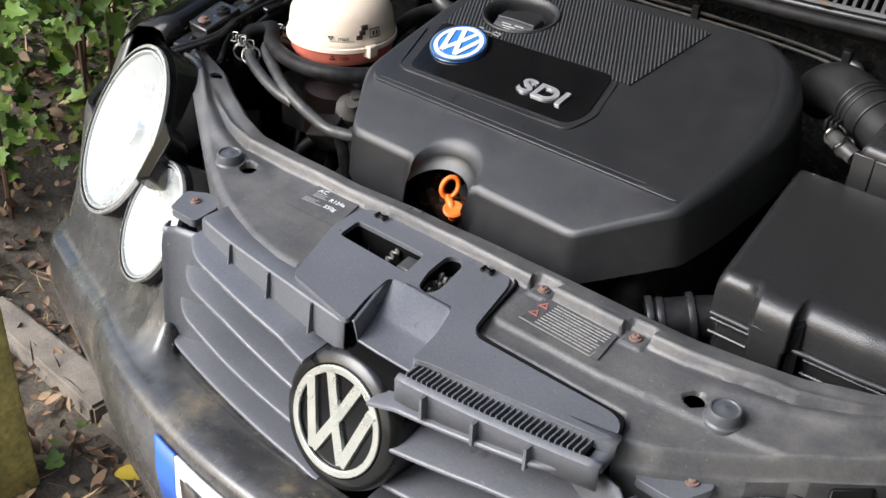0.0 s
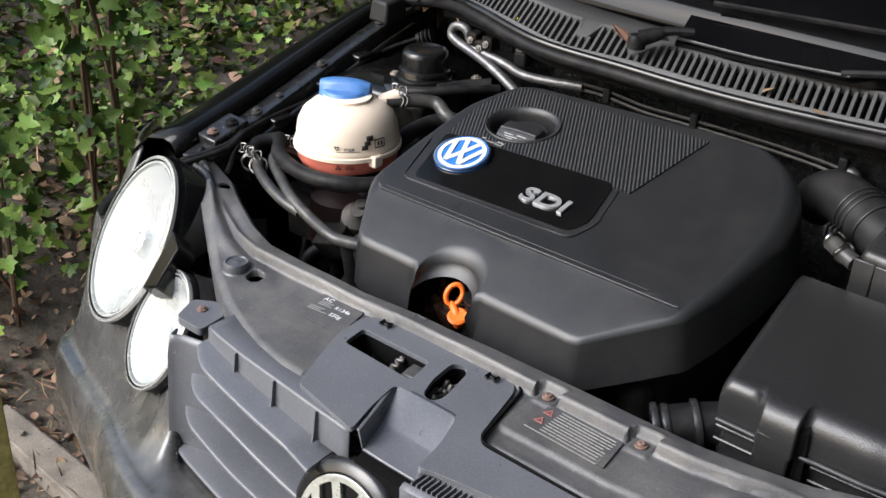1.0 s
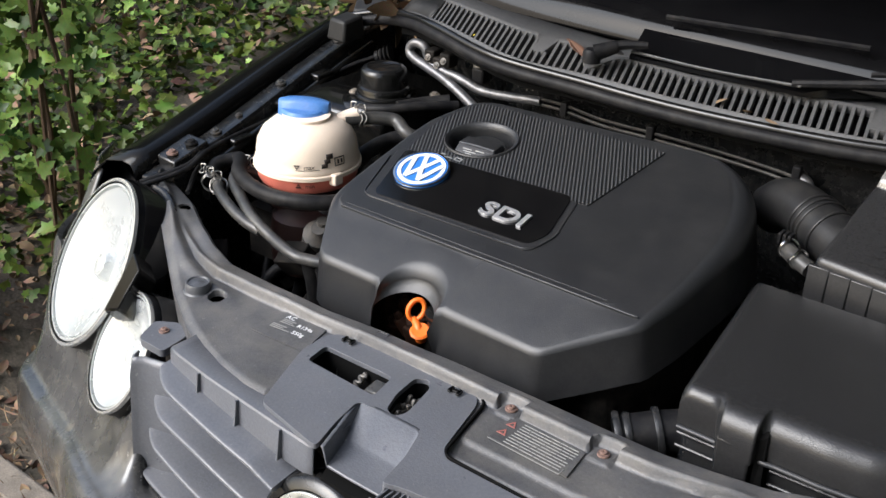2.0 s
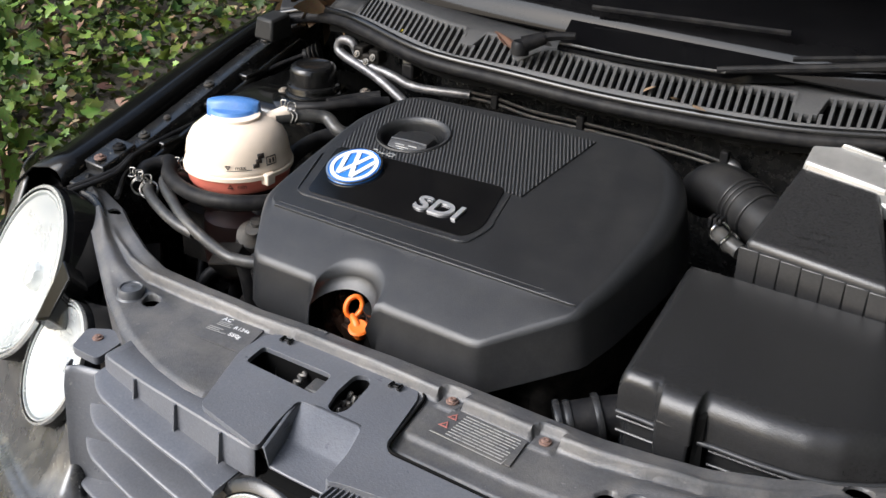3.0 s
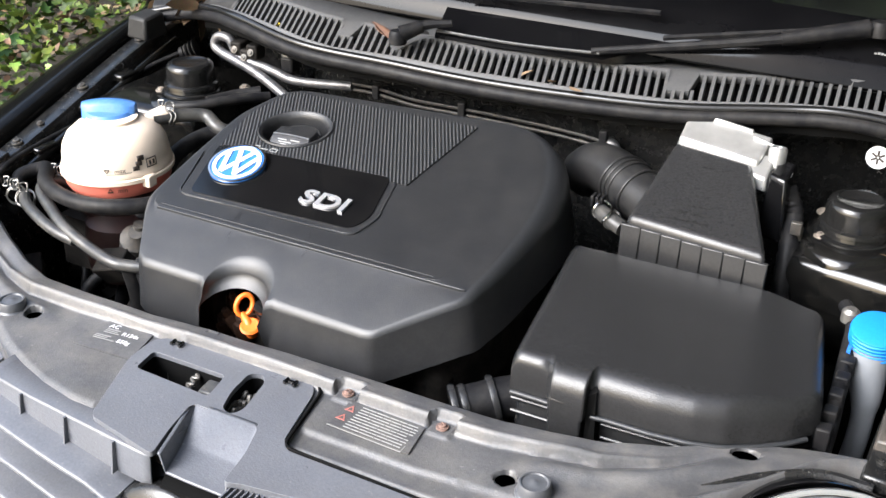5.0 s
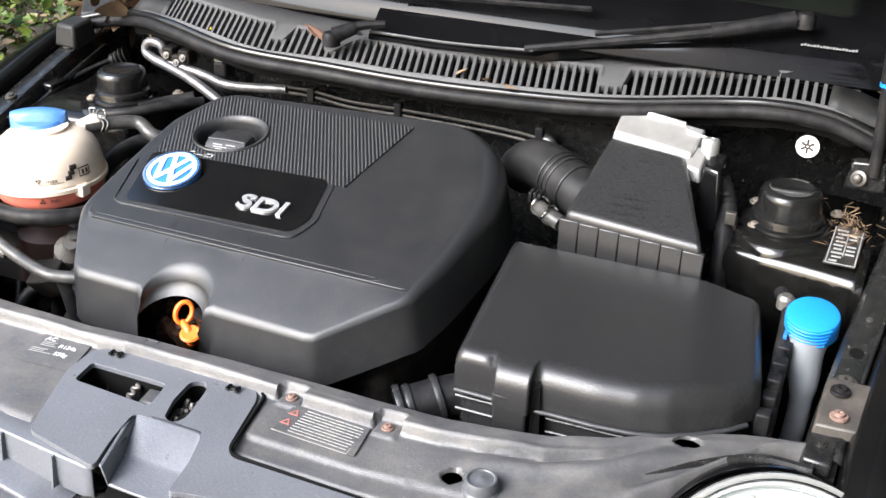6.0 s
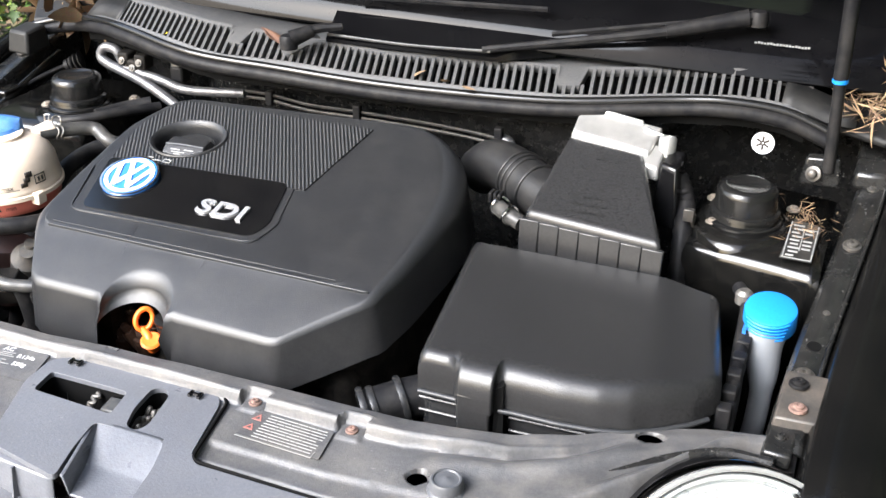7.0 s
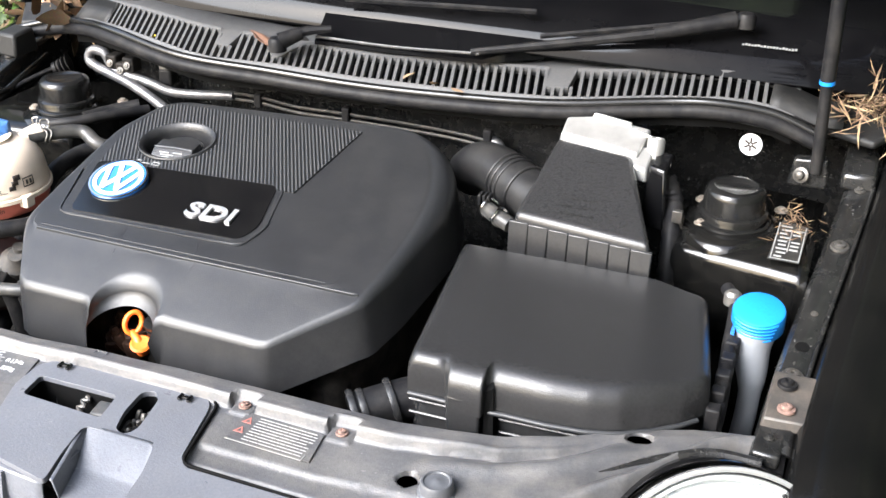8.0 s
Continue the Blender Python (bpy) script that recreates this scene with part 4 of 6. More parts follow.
def wiper(name, pivot, bend, tip, blade_a, blade_b, label):
    w = thing(name, pivot, label, "wiper", "windscreen wipers")
    part("arm", tube([pivot, bend, tip], lambda t: 0.009 - 0.004 * t, 8), M_RUBBER, w)
    part("blade", tube([blade_a, blade_b], 0.004, 6, straight=True), M_RUBBER, w)
    part("knuckle", tube([Vector(pivot).lerp(Vector(bend), 0.1), Vector(pivot).lerp(Vector(bend), 0.9)], lambda t: 0.0125 - 0.003 * t, 10, straight=True), M_RUBBER, w)
    part("hub", lathe([(0.013, -0.012), (0.013, 0.003), (0.010, 0.007), (0, 0.008)], pose(*pivot), 16), M_RUBBER, w)
    return w


def on_screen(x, y, up=0.02):
    return (x, y, screen_z(y - 0.10 * x * x) - 0.02 * x * x + up)


wiper("wiper_arm", (0.475, 0.715, 1.022), (0.35, 0.672, 0.996), (0.129, 0.607, 0.963), (0.462, 0.712, 1.020), (0.215, 0.645, 0.985), "black wiper arm lying at the foot of the windscreen")
wiper("wiper_arm", (-0.146, 0.560, 0.955), (-0.116, 0.584, 0.968), (-0.080, 0.600, 0.972), (-0.090, 0.666, 0.998), (0.195, 0.688, 1.006), "black wiper arm lying at the foot of the windscreen")

# ---- under the bonnet ----
COVER_A, COVER_B = 0.81, 0.20


def deck_z(y):
    return COVER_A + COVER_B * (y - 0.15)


cover = thing("engine_cover", (-0.06, 0.3, 0.72), "matt black plastic engine cover with a gloss nameplate", "engine cover")
# the shell: its outline with the radius of the rounded edge, and the deck's rim inside it
FOLD = 0.178


def cover_z(y):
    """The deck slopes to the front and breaks into a steeper fall at the fold."""
    a, b = deck_z(y), deck_z(FOLD) - 0.55 * (FOLD - y)
    k = 0.0025
    return -k * math.log(math.exp(-(a - 0.8) / k) + math.exp(-(b - 0.8) / k)) + 0.8


def cover_edge():
    """Rows of x, y, edge radius, x and y of the rim, depth of the wall; counter-clockwise from the front left."""
    wall, front = 0.055, []
    left = [(-0.250, 0.111, 0.008, -0.272, FOLD, wall), (-0.238, 0.1055, 0.008, -0.262, FOLD, wall), (-0.158, 0.1050, 0.008, -0.162, FOLD, wall), (-0.150, 0.1045, 0.008, -0.152, FOLD, wall)]
    arch = []
    for k in range(25):
        a = math.pi * (1.02 - 1.04 * k / 24)
        arch.append((-0.0985 + 0.0435 * math.cos(a), 0.100 + 0.0370 * math.sin(a), 0.010 + 0.0045 * math.sin(max(min(a, math.pi), 0)), -0.0985 + 0.055 * math.cos(a), FOLD, 0.012))
    nose = [(-0.047, 0.1030, 0.008, -0.044, FOLD, wall), (-0.038, 0.1022, 0.008, -0.036, FOLD, wall), (0.075, 0.1008, 0.007, 0.070, FOLD, wall), (0.086, 0.1020, 0.007, 0.080, FOLD, wall), (0.093, 0.1065, 0.007, 0.086, FOLD, wall),
            (0.163, 0.1610, 0.007, 0.120, FOLD + 0.001, wall), (0.1705, 0.1680, 0.009, 0.126, FOLD + 0.004, wall), (0.1750, 0.1780, 0.012, 0.130, 0.188, wall)]
    side = smooth_line([Vector(v) for v in ((0.1750, 0.1780, 0.012, 0.130, 0.188, wall), (0.184, 0.222, 0.016, 0.134, 0.226, wall), (0.1895, 0.280, 0.020, 0.132, 0.280, wall), (0.1925, 0.335, 0.026, 0.126, 0.335, wall), (0.1895, 0.388, 0.034, 0.116, 0.378, wall), (0.176, 0.442, 0.040, 0.100, 0.408, wall), (0.152, 0.483, 0.040, 0.082, 0.432, wall), (0.114, 0.510, 0.034, 0.066, 0.452, wall), (0.072, 0.517, 0.024, 0.048, 0.466, wall), (0.030, 0.507, 0.012, 0.022, 0.478, wall))], 4)
    back = [(-0.05, 0.500, 0.008, -0.05, 0.482, wall), (-0.245, 0.488, 0.008, -0.245, 0.474, wall)] + [tuple(v) for v in smooth_line([Vector(v) for v in ((-0.262, 0.484, 0.008, -0.256, 0.472, wall), (-0.284, 0.468, 0.008, -0.272, 0.460, wall), (-0.303, 0.420, 0.008, -0.290, 0.418, wall), (-0.310, 0.385, 0.008, -0.296, 0.384, wall), (-0.308, 0.312, 0.008, -0.294, 0.312, wall), (-0.304, 0.240, 0.008, -0.290, 0.240, wall), (-0.299, 0.194, 0.008, -0.286, 0.196, wall), (-0.287, 0.168, 0.008, -0.280, 0.182, wall))], 4)]
    return left + arch + nose + [tuple(v) for v in side[1:]] + back


def build_cover():
    edge = cover_edge()
    dense = []
    for i, a in enumerate(edge):
        b = edge[(i + 1) % len(edge)]
        n = max(1, round(math.hypot(b[0] - a[0], b[1] - a[1]) / 0.012))
        dense += [[p + (q - p) * k / n for p, q in zip(a, b)] for k in range(n)]
    rings = [[] for _ in range(16)]
    for x, y, r, u, v, wall in dense:
        o, d = Vector((x, y)), Vector((u, v)) - Vector((x, y))
        r = min(r, 0.9 * d.length)
        top = cover_z(y)
        ring_z = [top - r - wall, top - r - 0.5 * wall]
        w = d.normalized()
        for k, z in enumerate(ring_z):
            q = o - w * (0.010 - 0.005 * k)
            rings[k].append((q.x, q.y, z))
        for k in range(9):
            a = math.pi / 2 * k / 8
            q = o + w * r * (1 - math.cos(a))
            rings[2 + k].append((q.x, q.y, cover_z(q.y) - r * (1 - math.sin(a))))
        for k, t in enumerate((0.2, 0.45, 0.7, 0.88, 1.0)):
            q = o + w * (r + (d.length - r) * t)
            rings[11 + k].append((q.x, q.y, cover_z(q.y) if t < 1 else deck_z(q.y)))
    n_col = len(dense)
    shell_bm, _ = grid_bm(rings, close_u=True)
    shell_bm.faces.ensure_lookup_table()
    for k in range(3 * n_col, 9 * n_col):
        shell_bm.faces[k].material_index = 1
    bm = bmesh.new()
    rim = [bm.verts.new(p) for p in rings[-1]]
    well = [bm.verts.new((x, y, deck_z(y))) for x, y in oval(-0.205, 0.386, 0.051, 0.043, 32, 10)]
    edges = [bm.edges.new((loop[i], loop[(i + 1) % len(loop)])) for loop in (rim, well) for i in range(len(loop))]
    bmesh.ops.triangle_fill(bm, use_beauty=True, use_dissolve=False, edges=edges)
    # an added inner skirt below the shell, near black to paint the shade there
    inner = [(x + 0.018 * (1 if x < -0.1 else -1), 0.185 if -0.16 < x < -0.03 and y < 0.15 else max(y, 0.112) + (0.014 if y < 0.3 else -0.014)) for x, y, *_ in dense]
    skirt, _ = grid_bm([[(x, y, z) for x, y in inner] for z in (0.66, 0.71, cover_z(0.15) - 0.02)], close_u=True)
    return shell_bm, bm, skirt


shell_bm, deck_bm, skirt_bm = build_cover()
shell = part("shell", shell_bm, (M_COVER, M_EDGE), cover, smooth=50)
part("deck", deck_bm, M_COVER, cover, smooth=20)
part("inner_skirt", skirt_bm, M_DARK, cover, "added near-black skirt painting the shade below the cover")


def deck_pose(x, y, up=0.0):
    return facing((x, y, deck_z(y) + up), (0, -COVER_B, 1), (0, 1, 0))


def deck_plate(outline, up, thick, mat, name, radius=0.0, label="", bevel=0.0, parent=None):
    o = rounded(outline, radius) if radius else outline
    m = deck_pose(0, 0.15)
    k = math.sqrt(1 + COVER_B * COVER_B)
    return part(name, plate([(x, (y - 0.15) * k) for x, y in o], thick, m @ pose(0, 0, up)), mat, parent or cover, label, bevel=bevel, smooth=30)


# fine-meshed panel, cut round the filler well
MESH = [(-0.280, 0.312), (0.004, 0.326), (0.026, 0.476), (-0.262, 0.470), (-0.274, 0.456), (-0.290, 0.405), (-0.290, 0.385)]
k2 = math.sqrt(1 + COVER_B**2)
well_flat = [(x, (y - 0.15) * k2) for x, y in oval(-0.205, 0.386, 0.054, 0.046, 32, 10)]
mesh_panel = part("mesh_panel", plate([(x, (y - 0.15) * k2) for x, y in MESH], 0.003, deck_pose(0, 0.15) @ pose(0, 0, 0.002), holes=(well_flat,)), M_MESH, cover, "fine black mesh insert", smooth=0)
deck_plate([(-0.262, 0.206), (-0.295, 0.318), (-0.012, 0.334), (0.006, 0.252), (-0.008, 0.214)], 0.0012, 0.002, M_COVER, "nameplate_frame", 0.014, bevel=0.001)
deck_plate([(-0.250, 0.214), (-0.282, 0.318), (-0.022, 0.332), (-0.003, 0.250), (-0.014, 0.222)], 0.0026, 0.002, M_GLOSS, "nameplate", 0.012, "gloss black nameplate")
deck_plate([(-0.270, 0.1728), (0.158, 0.1746), (0.164, 0.1768), (0.158, 0.1776), (-0.270, 0.1762)], 0.0016, 0.006, M_EDGE, "ridge", bevel=0.0008)
deck_plate([(-0.268, 0.1815), (0.120, 0.1835), (0.120, 0.1850), (-0.268, 0.1830)], 0.0006, 0.003, M_EDGE, "ridge", bevel=0.0004)
frame_line = rounded([(-0.264, 0.208), (-0.294, 0.300), (-0.296, 0.318), (-0.012, 0.334), (0.006, 0.252), (-0.006, 0.212)], 0.012)
k3 = [Vector((x, y, deck_z(y) + 0.0012)) for x, y in frame_line]
part("frame_line", tube(k3[24:] + k3[:8], 0.0011, 6, straight=True), M_EDGE, cover, "pale line painting the highlight on the nameplate frame's lower edge")
# filler well and cap
wm = deck_pose(-0.205, 0.386) @ pose(0, 0, 0, 0, 0, 10) @ Matrix.Diagonal((1, 0.85, 1, 1))
bm = bmesh.new()
rows = [[wm @ Vector((r * math.cos(a), r * math.sin(a), h)) for a in np.linspace(0, 2 * math.pi, 36, endpoint=False)] for r, h in ((0.054, 0.0025), (0.0525, 0.0045), (0.048, 0.003), (0.045, -0.006), (0.043, -0.030))]
bm, vs = grid_bm(rows, close_u=True)
bm.faces.new(vs[-1])
part("filler_well", bm, M_COVER, cover, smooth=60)
cap = thing("oil_filler_cap", (-0.20, 0.375, 0.83), "black oil filler cap sunk in the engine cover", "cap")
cm = deck_pose(-0.200, 0.378, -0.009) @ pose(0, 0, 0, 0, 0, 3)
part("cap_disc", lathe([(0.036, -0.012), (0.036, 0.002), (0.034, 0.004), (0, 0.0045)], cm, 28), M_BOX, cap)
part("grip", hull_box([cm @ Vector(v) for v in ((-0.031, -0.024, 0.003), (0.031, -0.024, 0.003), (0.031, 0.016, 0.003), (-0.031, 0.016, 0.003))], [cm @ Vector(v) for v in ((-0.029, -0.008, 0.0125), (0.029, -0.008, 0.0125), (0.028, 0.012, 0.0115), (-0.028, 0.012, 0.0115))]), M_BOX, cap, bevel=0.0015)
part("grip_edge", tube([cm @ Vector((-0.028, -0.0085, 0.0122)), cm @ Vector((0, -0.0088, 0.0135)), cm @ Vector((0.028, -0.0085, 0.0122))], 0.0011, 6), M_STOP, cap, "pale strip painting the highlight on the grip's front edge")
slope = cm @ pose(0, -0.0165, 0.0080, 31, 0, 0)
bars([(-0.018, 0.001, 0.014, 0.0012), (-0.016, -0.0025, 0.020, 0.0012), (0.002, 0.0015, 0.014, 0.0012), (-0.012, -0.0055, 0.010, 0.0012)], slope, M_PALEPRINT, cap)
bars([(-0.040, 0, 0.010, 0.002), (-0.042, 0.005, 0.007, 0.002), (-0.030, 0.001, 0.010, 0.002), (-0.018, 0, 0.012, 0.0015), (-0.018, 0.006, 0.012, 0.0015), (-0.018, 0, 0.0015, 0.0075), (-0.0075, 0, 0.0015, 0.0075)], deck_pose(-0.19, 0.326, 0.0026), M_PALEPRINT, cover, "print_line")
# blue and white roundel
rm = facing((-0.224, 0.281, deck_z(0.281) + 0.003), (0.03, -0.30, 1), (0, 1, 0))
roundel = part("roundel", lathe([(0.0375, 0), (0.0375, 0.004), (0.036, 0.0055), (0, 0.0058)], rm, 40), M_BADGEBLUE, cover, "round blue and white badge")
part("roundel_rim", ring(0.0352, 0.0378, 0.0012, rm @ pose(0, 0, 0.0052)), M_CHROME, roundel)
part("roundel_ring", ring(0.0275, 0.0325, 0.001, rm @ pose(0, 0, 0.0058)), M_WHITE, roundel)
zigzag(0.0300, 0.0062, 0.001, rm @ pose(0, 0, 0.0058), M_WHITE, roundel)
letters("SDI", 0.040, deck_pose(-0.106, 0.2445, 0.0026) @ Matrix.Diagonal((1.18, 0.92, 1, 1)), M_SILVER, cover, "lettering", 0.003, "raised chrome letters", 0.0008)

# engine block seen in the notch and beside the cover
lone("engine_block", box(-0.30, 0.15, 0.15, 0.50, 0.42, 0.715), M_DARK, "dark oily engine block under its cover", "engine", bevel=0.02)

dip = thing("dipstick", (-0.10, 0.118, 0.70), "orange plastic oil dipstick handle", "dipstick")
dm = facing((-0.095, 0.116, 0.752), (0.60, -0.70, 0.35), (0.45, 0.1, 1)) @ Matrix.Diagonal((0.92, 0.88, 1, 1))
bm, _ = grid_bm([[dm @ Vector(((0.0100 + 0.0034 * math.cos(b)) * math.cos(a), (0.0145 + 0.0034 * math.cos(b)) * math.sin(a), 0.0042 * math.sin(b))) for b in np.linspace(0, 2 * math.pi, 10, endpoint=False)] for a in np.linspace(0, 2 * math.pi, 28, endpoint=False)], close_u=True, close_v=True)
part("ring_handle", bm, M_ORANGE, dip, smooth=80)
part("stem", tube([(-0.0955, 0.112, 0.7415), (-0.084, 0.106, 0.737), (-0.079, 0.104, 0.729)], lambda t: 0.0042 + 0.002 * t, 10), M_ORANGE, dip)
part("collar", lathe([(0.0075, -0.014), (0.0085, -0.004), (0.0118, -0.001), (0.0125, 0.001), (0.0100, 0.003), (0.0075, 0.0025), (0, 0.003)], facing((-0.0780, 0.103, 0.7345), (0.15, -0.35, 0.9)), 22), M_ORANGE, dip)
guide = thing("dipstick_guide", (-0.075, 0.13, 0.70), "black ribbed plastic dipstick funnel", "dipstick guide")
for k in range(4):
    part("guide_ring", lathe([(0.007, -0.003), (0.0125, -0.002), (0.0125, 0.002), (0.007, 0.003)], facing((-0.072 + 0.0015 * k, 0.124 + 0.001 * k, 0.752 - 0.008 * k), (0.15, -0.2, 1)), 16), M_GLOSSRUBBER, guide)
part("guide_tube", tube([(-0.072, 0.124, 0.754), (-0.066, 0.128, 0.70)], 0.008, 12, straight=True), M_GLOSSRUBBER, guide)

for x, y, z, r, lean in ((-0.150, 0.140, 0.716, 0.010, 0.2), (-0.134, 0.136, 0.728, 0.007, -0.3), (-0.120, 0.142, 0.722, 0.011, 0.1), (-0.108, 0.146, 0.738, 0.006, 0.5), (-0.060, 0.150, 0.722, 0.010, -0.2), (-0.142, 0.150, 0.744, 0.006, 0.4)):
    m = facing((x, y, z - 0.016), (lean, -0.35, 0.9))
    fit = thing("engine_fitting", (x, y, z - 0.016), "rust-brown fitting on the engine under the cover", "fitting", "engine fittings")
    part("base", lathe([(r * 1.3, -0.02), (r * 1.3, 0.004), (r * 1.1, 0.007), (0, 0.007)], m, 16), M_BROWN, fit)
    part("nut", lathe([(r * 0.8, 0.006), (r * 0.8, 0.014), (r * 0.55, 0.017), (0, 0.017)], m, 6), M_BROWN, fit, smooth=20)

# coolant reservoir
res = thing("coolant_reservoir", (-0.425, 0.27, 0.72), "cream plastic coolant tank with pink fluid and blue cap", "coolant tank")
RM = pose(-0.428, 0.272, 0)
part("upper_shell", lathe([(0.072, 0.803), (0.0745, 0.806), (0.0745, 0.813), (0.0725, 0.816), (0.0725, 0.823), (0.0700, 0.838), (0.0630, 0.852), (0.050, 0.863), (0.034, 0.868), (0.034, 0.872), (0, 0.872)], RM, 48), M_TANK, res, "cream translucent tank top")
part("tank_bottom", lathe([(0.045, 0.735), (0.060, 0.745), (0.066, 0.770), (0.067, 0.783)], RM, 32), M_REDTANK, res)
part("lower_shell", lathe([(0.068, 0.780), (0.0715, 0.787), (0.0725, 0.802), (0.0725, 0.803)], RM, 48), M_COOLANT, res, "tank bottom with pink coolant showing through")
part("seam_flange", lathe([(0.073, 0.799), (0.077, 0.801), (0.077, 0.806), (0.073, 0.808)], RM, 48), M_TANK, res)
part("clip", box(-0.364, -0.349, 0.246, 0.262, 0.792, 0.809), M_TANK, res, bevel=0.002)
capm = pose(-0.443, 0.284, 0.860)
bcap = part("screw_cap", lathe([(0.034, 0), (0.035, 0.004), (0.035, 0.012), (0.031, 0.016), (0, 0.017)], capm, 32), M_BLUECAP, res, "blue screw cap")
wing = []
for k in range(15):
    u = -1 + 2 * k / 14
    w, top = 0.0155 * math.sqrt(max(1 - 0.75 * u**4, 0.02)), 0.030 - 0.004 * u * u
    wing.append([capm @ pose(0, 0, 0, 0, 0, 28) @ Vector((0.0365 * u, y * w, z)) for y, z in ((-1.35, 0.003), (-1.0, 0.012), (-0.82, top - 0.005), (-0.55, top - 0.001), (0, top), (0.55, top - 0.001), (0.82, top - 0.005), (1.0, 0.012), (1.35, 0.003))])
bm, vs = grid_bm(wing)
bm.faces.new(vs[0])
bm.faces.new(vs[-1][::-1])
part("cap_wing", bm, M_BLUECAP, bcap, smooth=50)
part("spout", lathe([(0.010, 0), (0.010, 0.03), (0, 0.03)], facing((-0.405, 0.312, 0.858), (0.5, 0.8, 0.25)), 14), M_TANK, res)
part("support", box(-0.49, -0.37, 0.21, 0.33, 0.66, 0.736), M_DARK, res)

# intake box at the back and air filter housing in front
filt = thing("air_filter_housing", (0.38, 0.24, 0.60), "large black plastic air filter housing with rounded lid", "air filter box")
TAB = (0.297, 0.336)


def lid_front(x):
    """The front edge of the lid: straight, standing forward at the tab, swept back at the far end."""
    y = curve_at(((0.25, 0.115), (0.40, 0.1165), (0.44, 0.121), (0.47, 0.130), (0.50, 0.148), (0.525, 0.168), (0.545, 0.190), (0.56, 0.210)), x)
    return y - 0.016 * bump01(x, TAB[0] - 0.006, TAB[0] + 0.002) * (1 - bump01(x, TAB[1] - 0.001, TAB[1] + 0.002))


def lid_back(x):
    return 0.362 + 0.004 * (x - 0.22) / 0.3 - 0.8 * max(0.245 - x, 0) - 0.3 * max(x - 0.540, 0)


def lid_top(x, d):
    """Height of the lid at a distance d from its front edge: a long roll over the front and soft ends."""
    r = 0.024 - 0.010 * (1 - bump01(x, TAB[0] - 0.012, TAB[0] - 0.002))
    z = 0.7985 + 0.016 * min(d, 0.25) - 0.010 * bump01(x, 0.47, 0.545)
    if d < r:
        z -= r - math.sqrt(max(r * r - (r - d) ** 2, 0))
    e = 0.5535 - x
    if e < 0.018:
        z -= 0.6 * (0.018 - math.sqrt(max(0.018**2 - (0.018 - e) ** 2, 0)))
    return z


def lid_left(y):
    return 0.250 - 0.036 * (y - 0.115) / 0.245


cols = sorted(set([round(v, 4) for v in np.linspace(0.0, 1.0, 61)] + [0.155, 0.162, 0.168, 0.174, 0.180, 0.186, 0.272, 0.277, 0.282, 0.287]))
rows = []
for w in [0.0, 0.0] + cols + [1.0, 1.0]:
    row = []
    end = len(rows)
    x = 0.250 + (0.553 - 0.250) * w
    f, b = lid_front(x), lid_back(x)
    for k in range(40):
        d = (b - f) * (k / 39) ** 1.9
        y = f + d
        xx = x + (lid_left(y) - 0.250) * (1 - w) ** 1.5 - 0.036 * max(y - 0.17, 0) / 0.19 * w**1.5
        z = lid_top(x, d)
        left = 0.010 - (xx - lid_left(y))
        if left > 0 and w < 0.08:
            z -= 0.010 - math.sqrt(max(0.010**2 - left**2, 0))
        if end == 0 or end == len(cols) + 3:
            z = 0.752
        if end in (1, len(cols) + 2):
            z = min(z, 0.776)
        row.append((xx, y, z))
    low = 0.752
    rows.append([(row[0][0], row[0][1] - 0.0012, low), (row[0][0], row[0][1] - 0.0006, min(row[0][2] - 0.002, 0.766))] + row + [(row[-1][0], row[-1][1] + 0.004, row[-1][2] - 0.008), (row[-1][0], row[-1][1] + 0.006, low)])
bm, _ = grid_bm(rows)
part("lid", bm, M_BOX, filt, "rounded black plastic lid", smooth=55)
# rim of the lid and the ribbed body under it
lip = [(lid_front(x) - 0.004 if not TAB[0] - 0.01 < x < TAB[1] + 0.012 else 0.111, x) for x in np.linspace(0.252, 0.540, 40)]
part("lid_rim", tube([(x, y, 0.7525) for y, x in lip], 0.0028, 8, 2), M_EDGE, filt, "paler rim line of the lid, a painted highlight", smooth=70)
body = rounded([(0.248, 0.122), (0.440, 0.127), (0.500, 0.155), (0.540, 0.195), (0.546, 0.230), (0.516, 0.360), (0.224, 0.352)], 0.02, 5)
bm, _ = grid_bm([[(x, y, z) for x, y in body] for z in (0.60, 0.70, 0.752)], close_u=True)
part("lower_body", bm, M_BOX, filt, "black lower half of the housing", smooth=40)
for z in (0.724, 0.740):
    part("groove_rib", tube([(0.350, 0.1205, z), (0.42, 0.1235, z), (0.445, 0.127, z), (0.50, 0.153, z)], 0.0020, 8), M_BOX, filt)
    part("groove_rib", tube([(0.250, 0.1190, z), (0.292, 0.1195, z)], 0.0020, 8), M_BOX, filt)
part("front_tab", hull_box([(0.299, 0.100, 0.69), (0.334, 0.101, 0.69), (0.334, 0.125, 0.69), (0.299, 0.125, 0.69)], [(0.298, 0.0985, 0.770), (0.335, 0.0995, 0.770), (0.335, 0.125, 0.770), (0.298, 0.125, 0.770)]), M_BOX, filt, bevel=0.003, segs=3)
part("front_slot", hull_box([(0.337, 0.104, 0.69), (0.349, 0.106, 0.69), (0.349, 0.126, 0.69), (0.337, 0.126, 0.69)], [(0.3375, 0.108, 0.778), (0.345, 0.112, 0.782), (0.341, 0.128, 0.790), (0.3375, 0.128, 0.790)]), M_PIT, filt, "black block painting the shaded slot beside the tab")
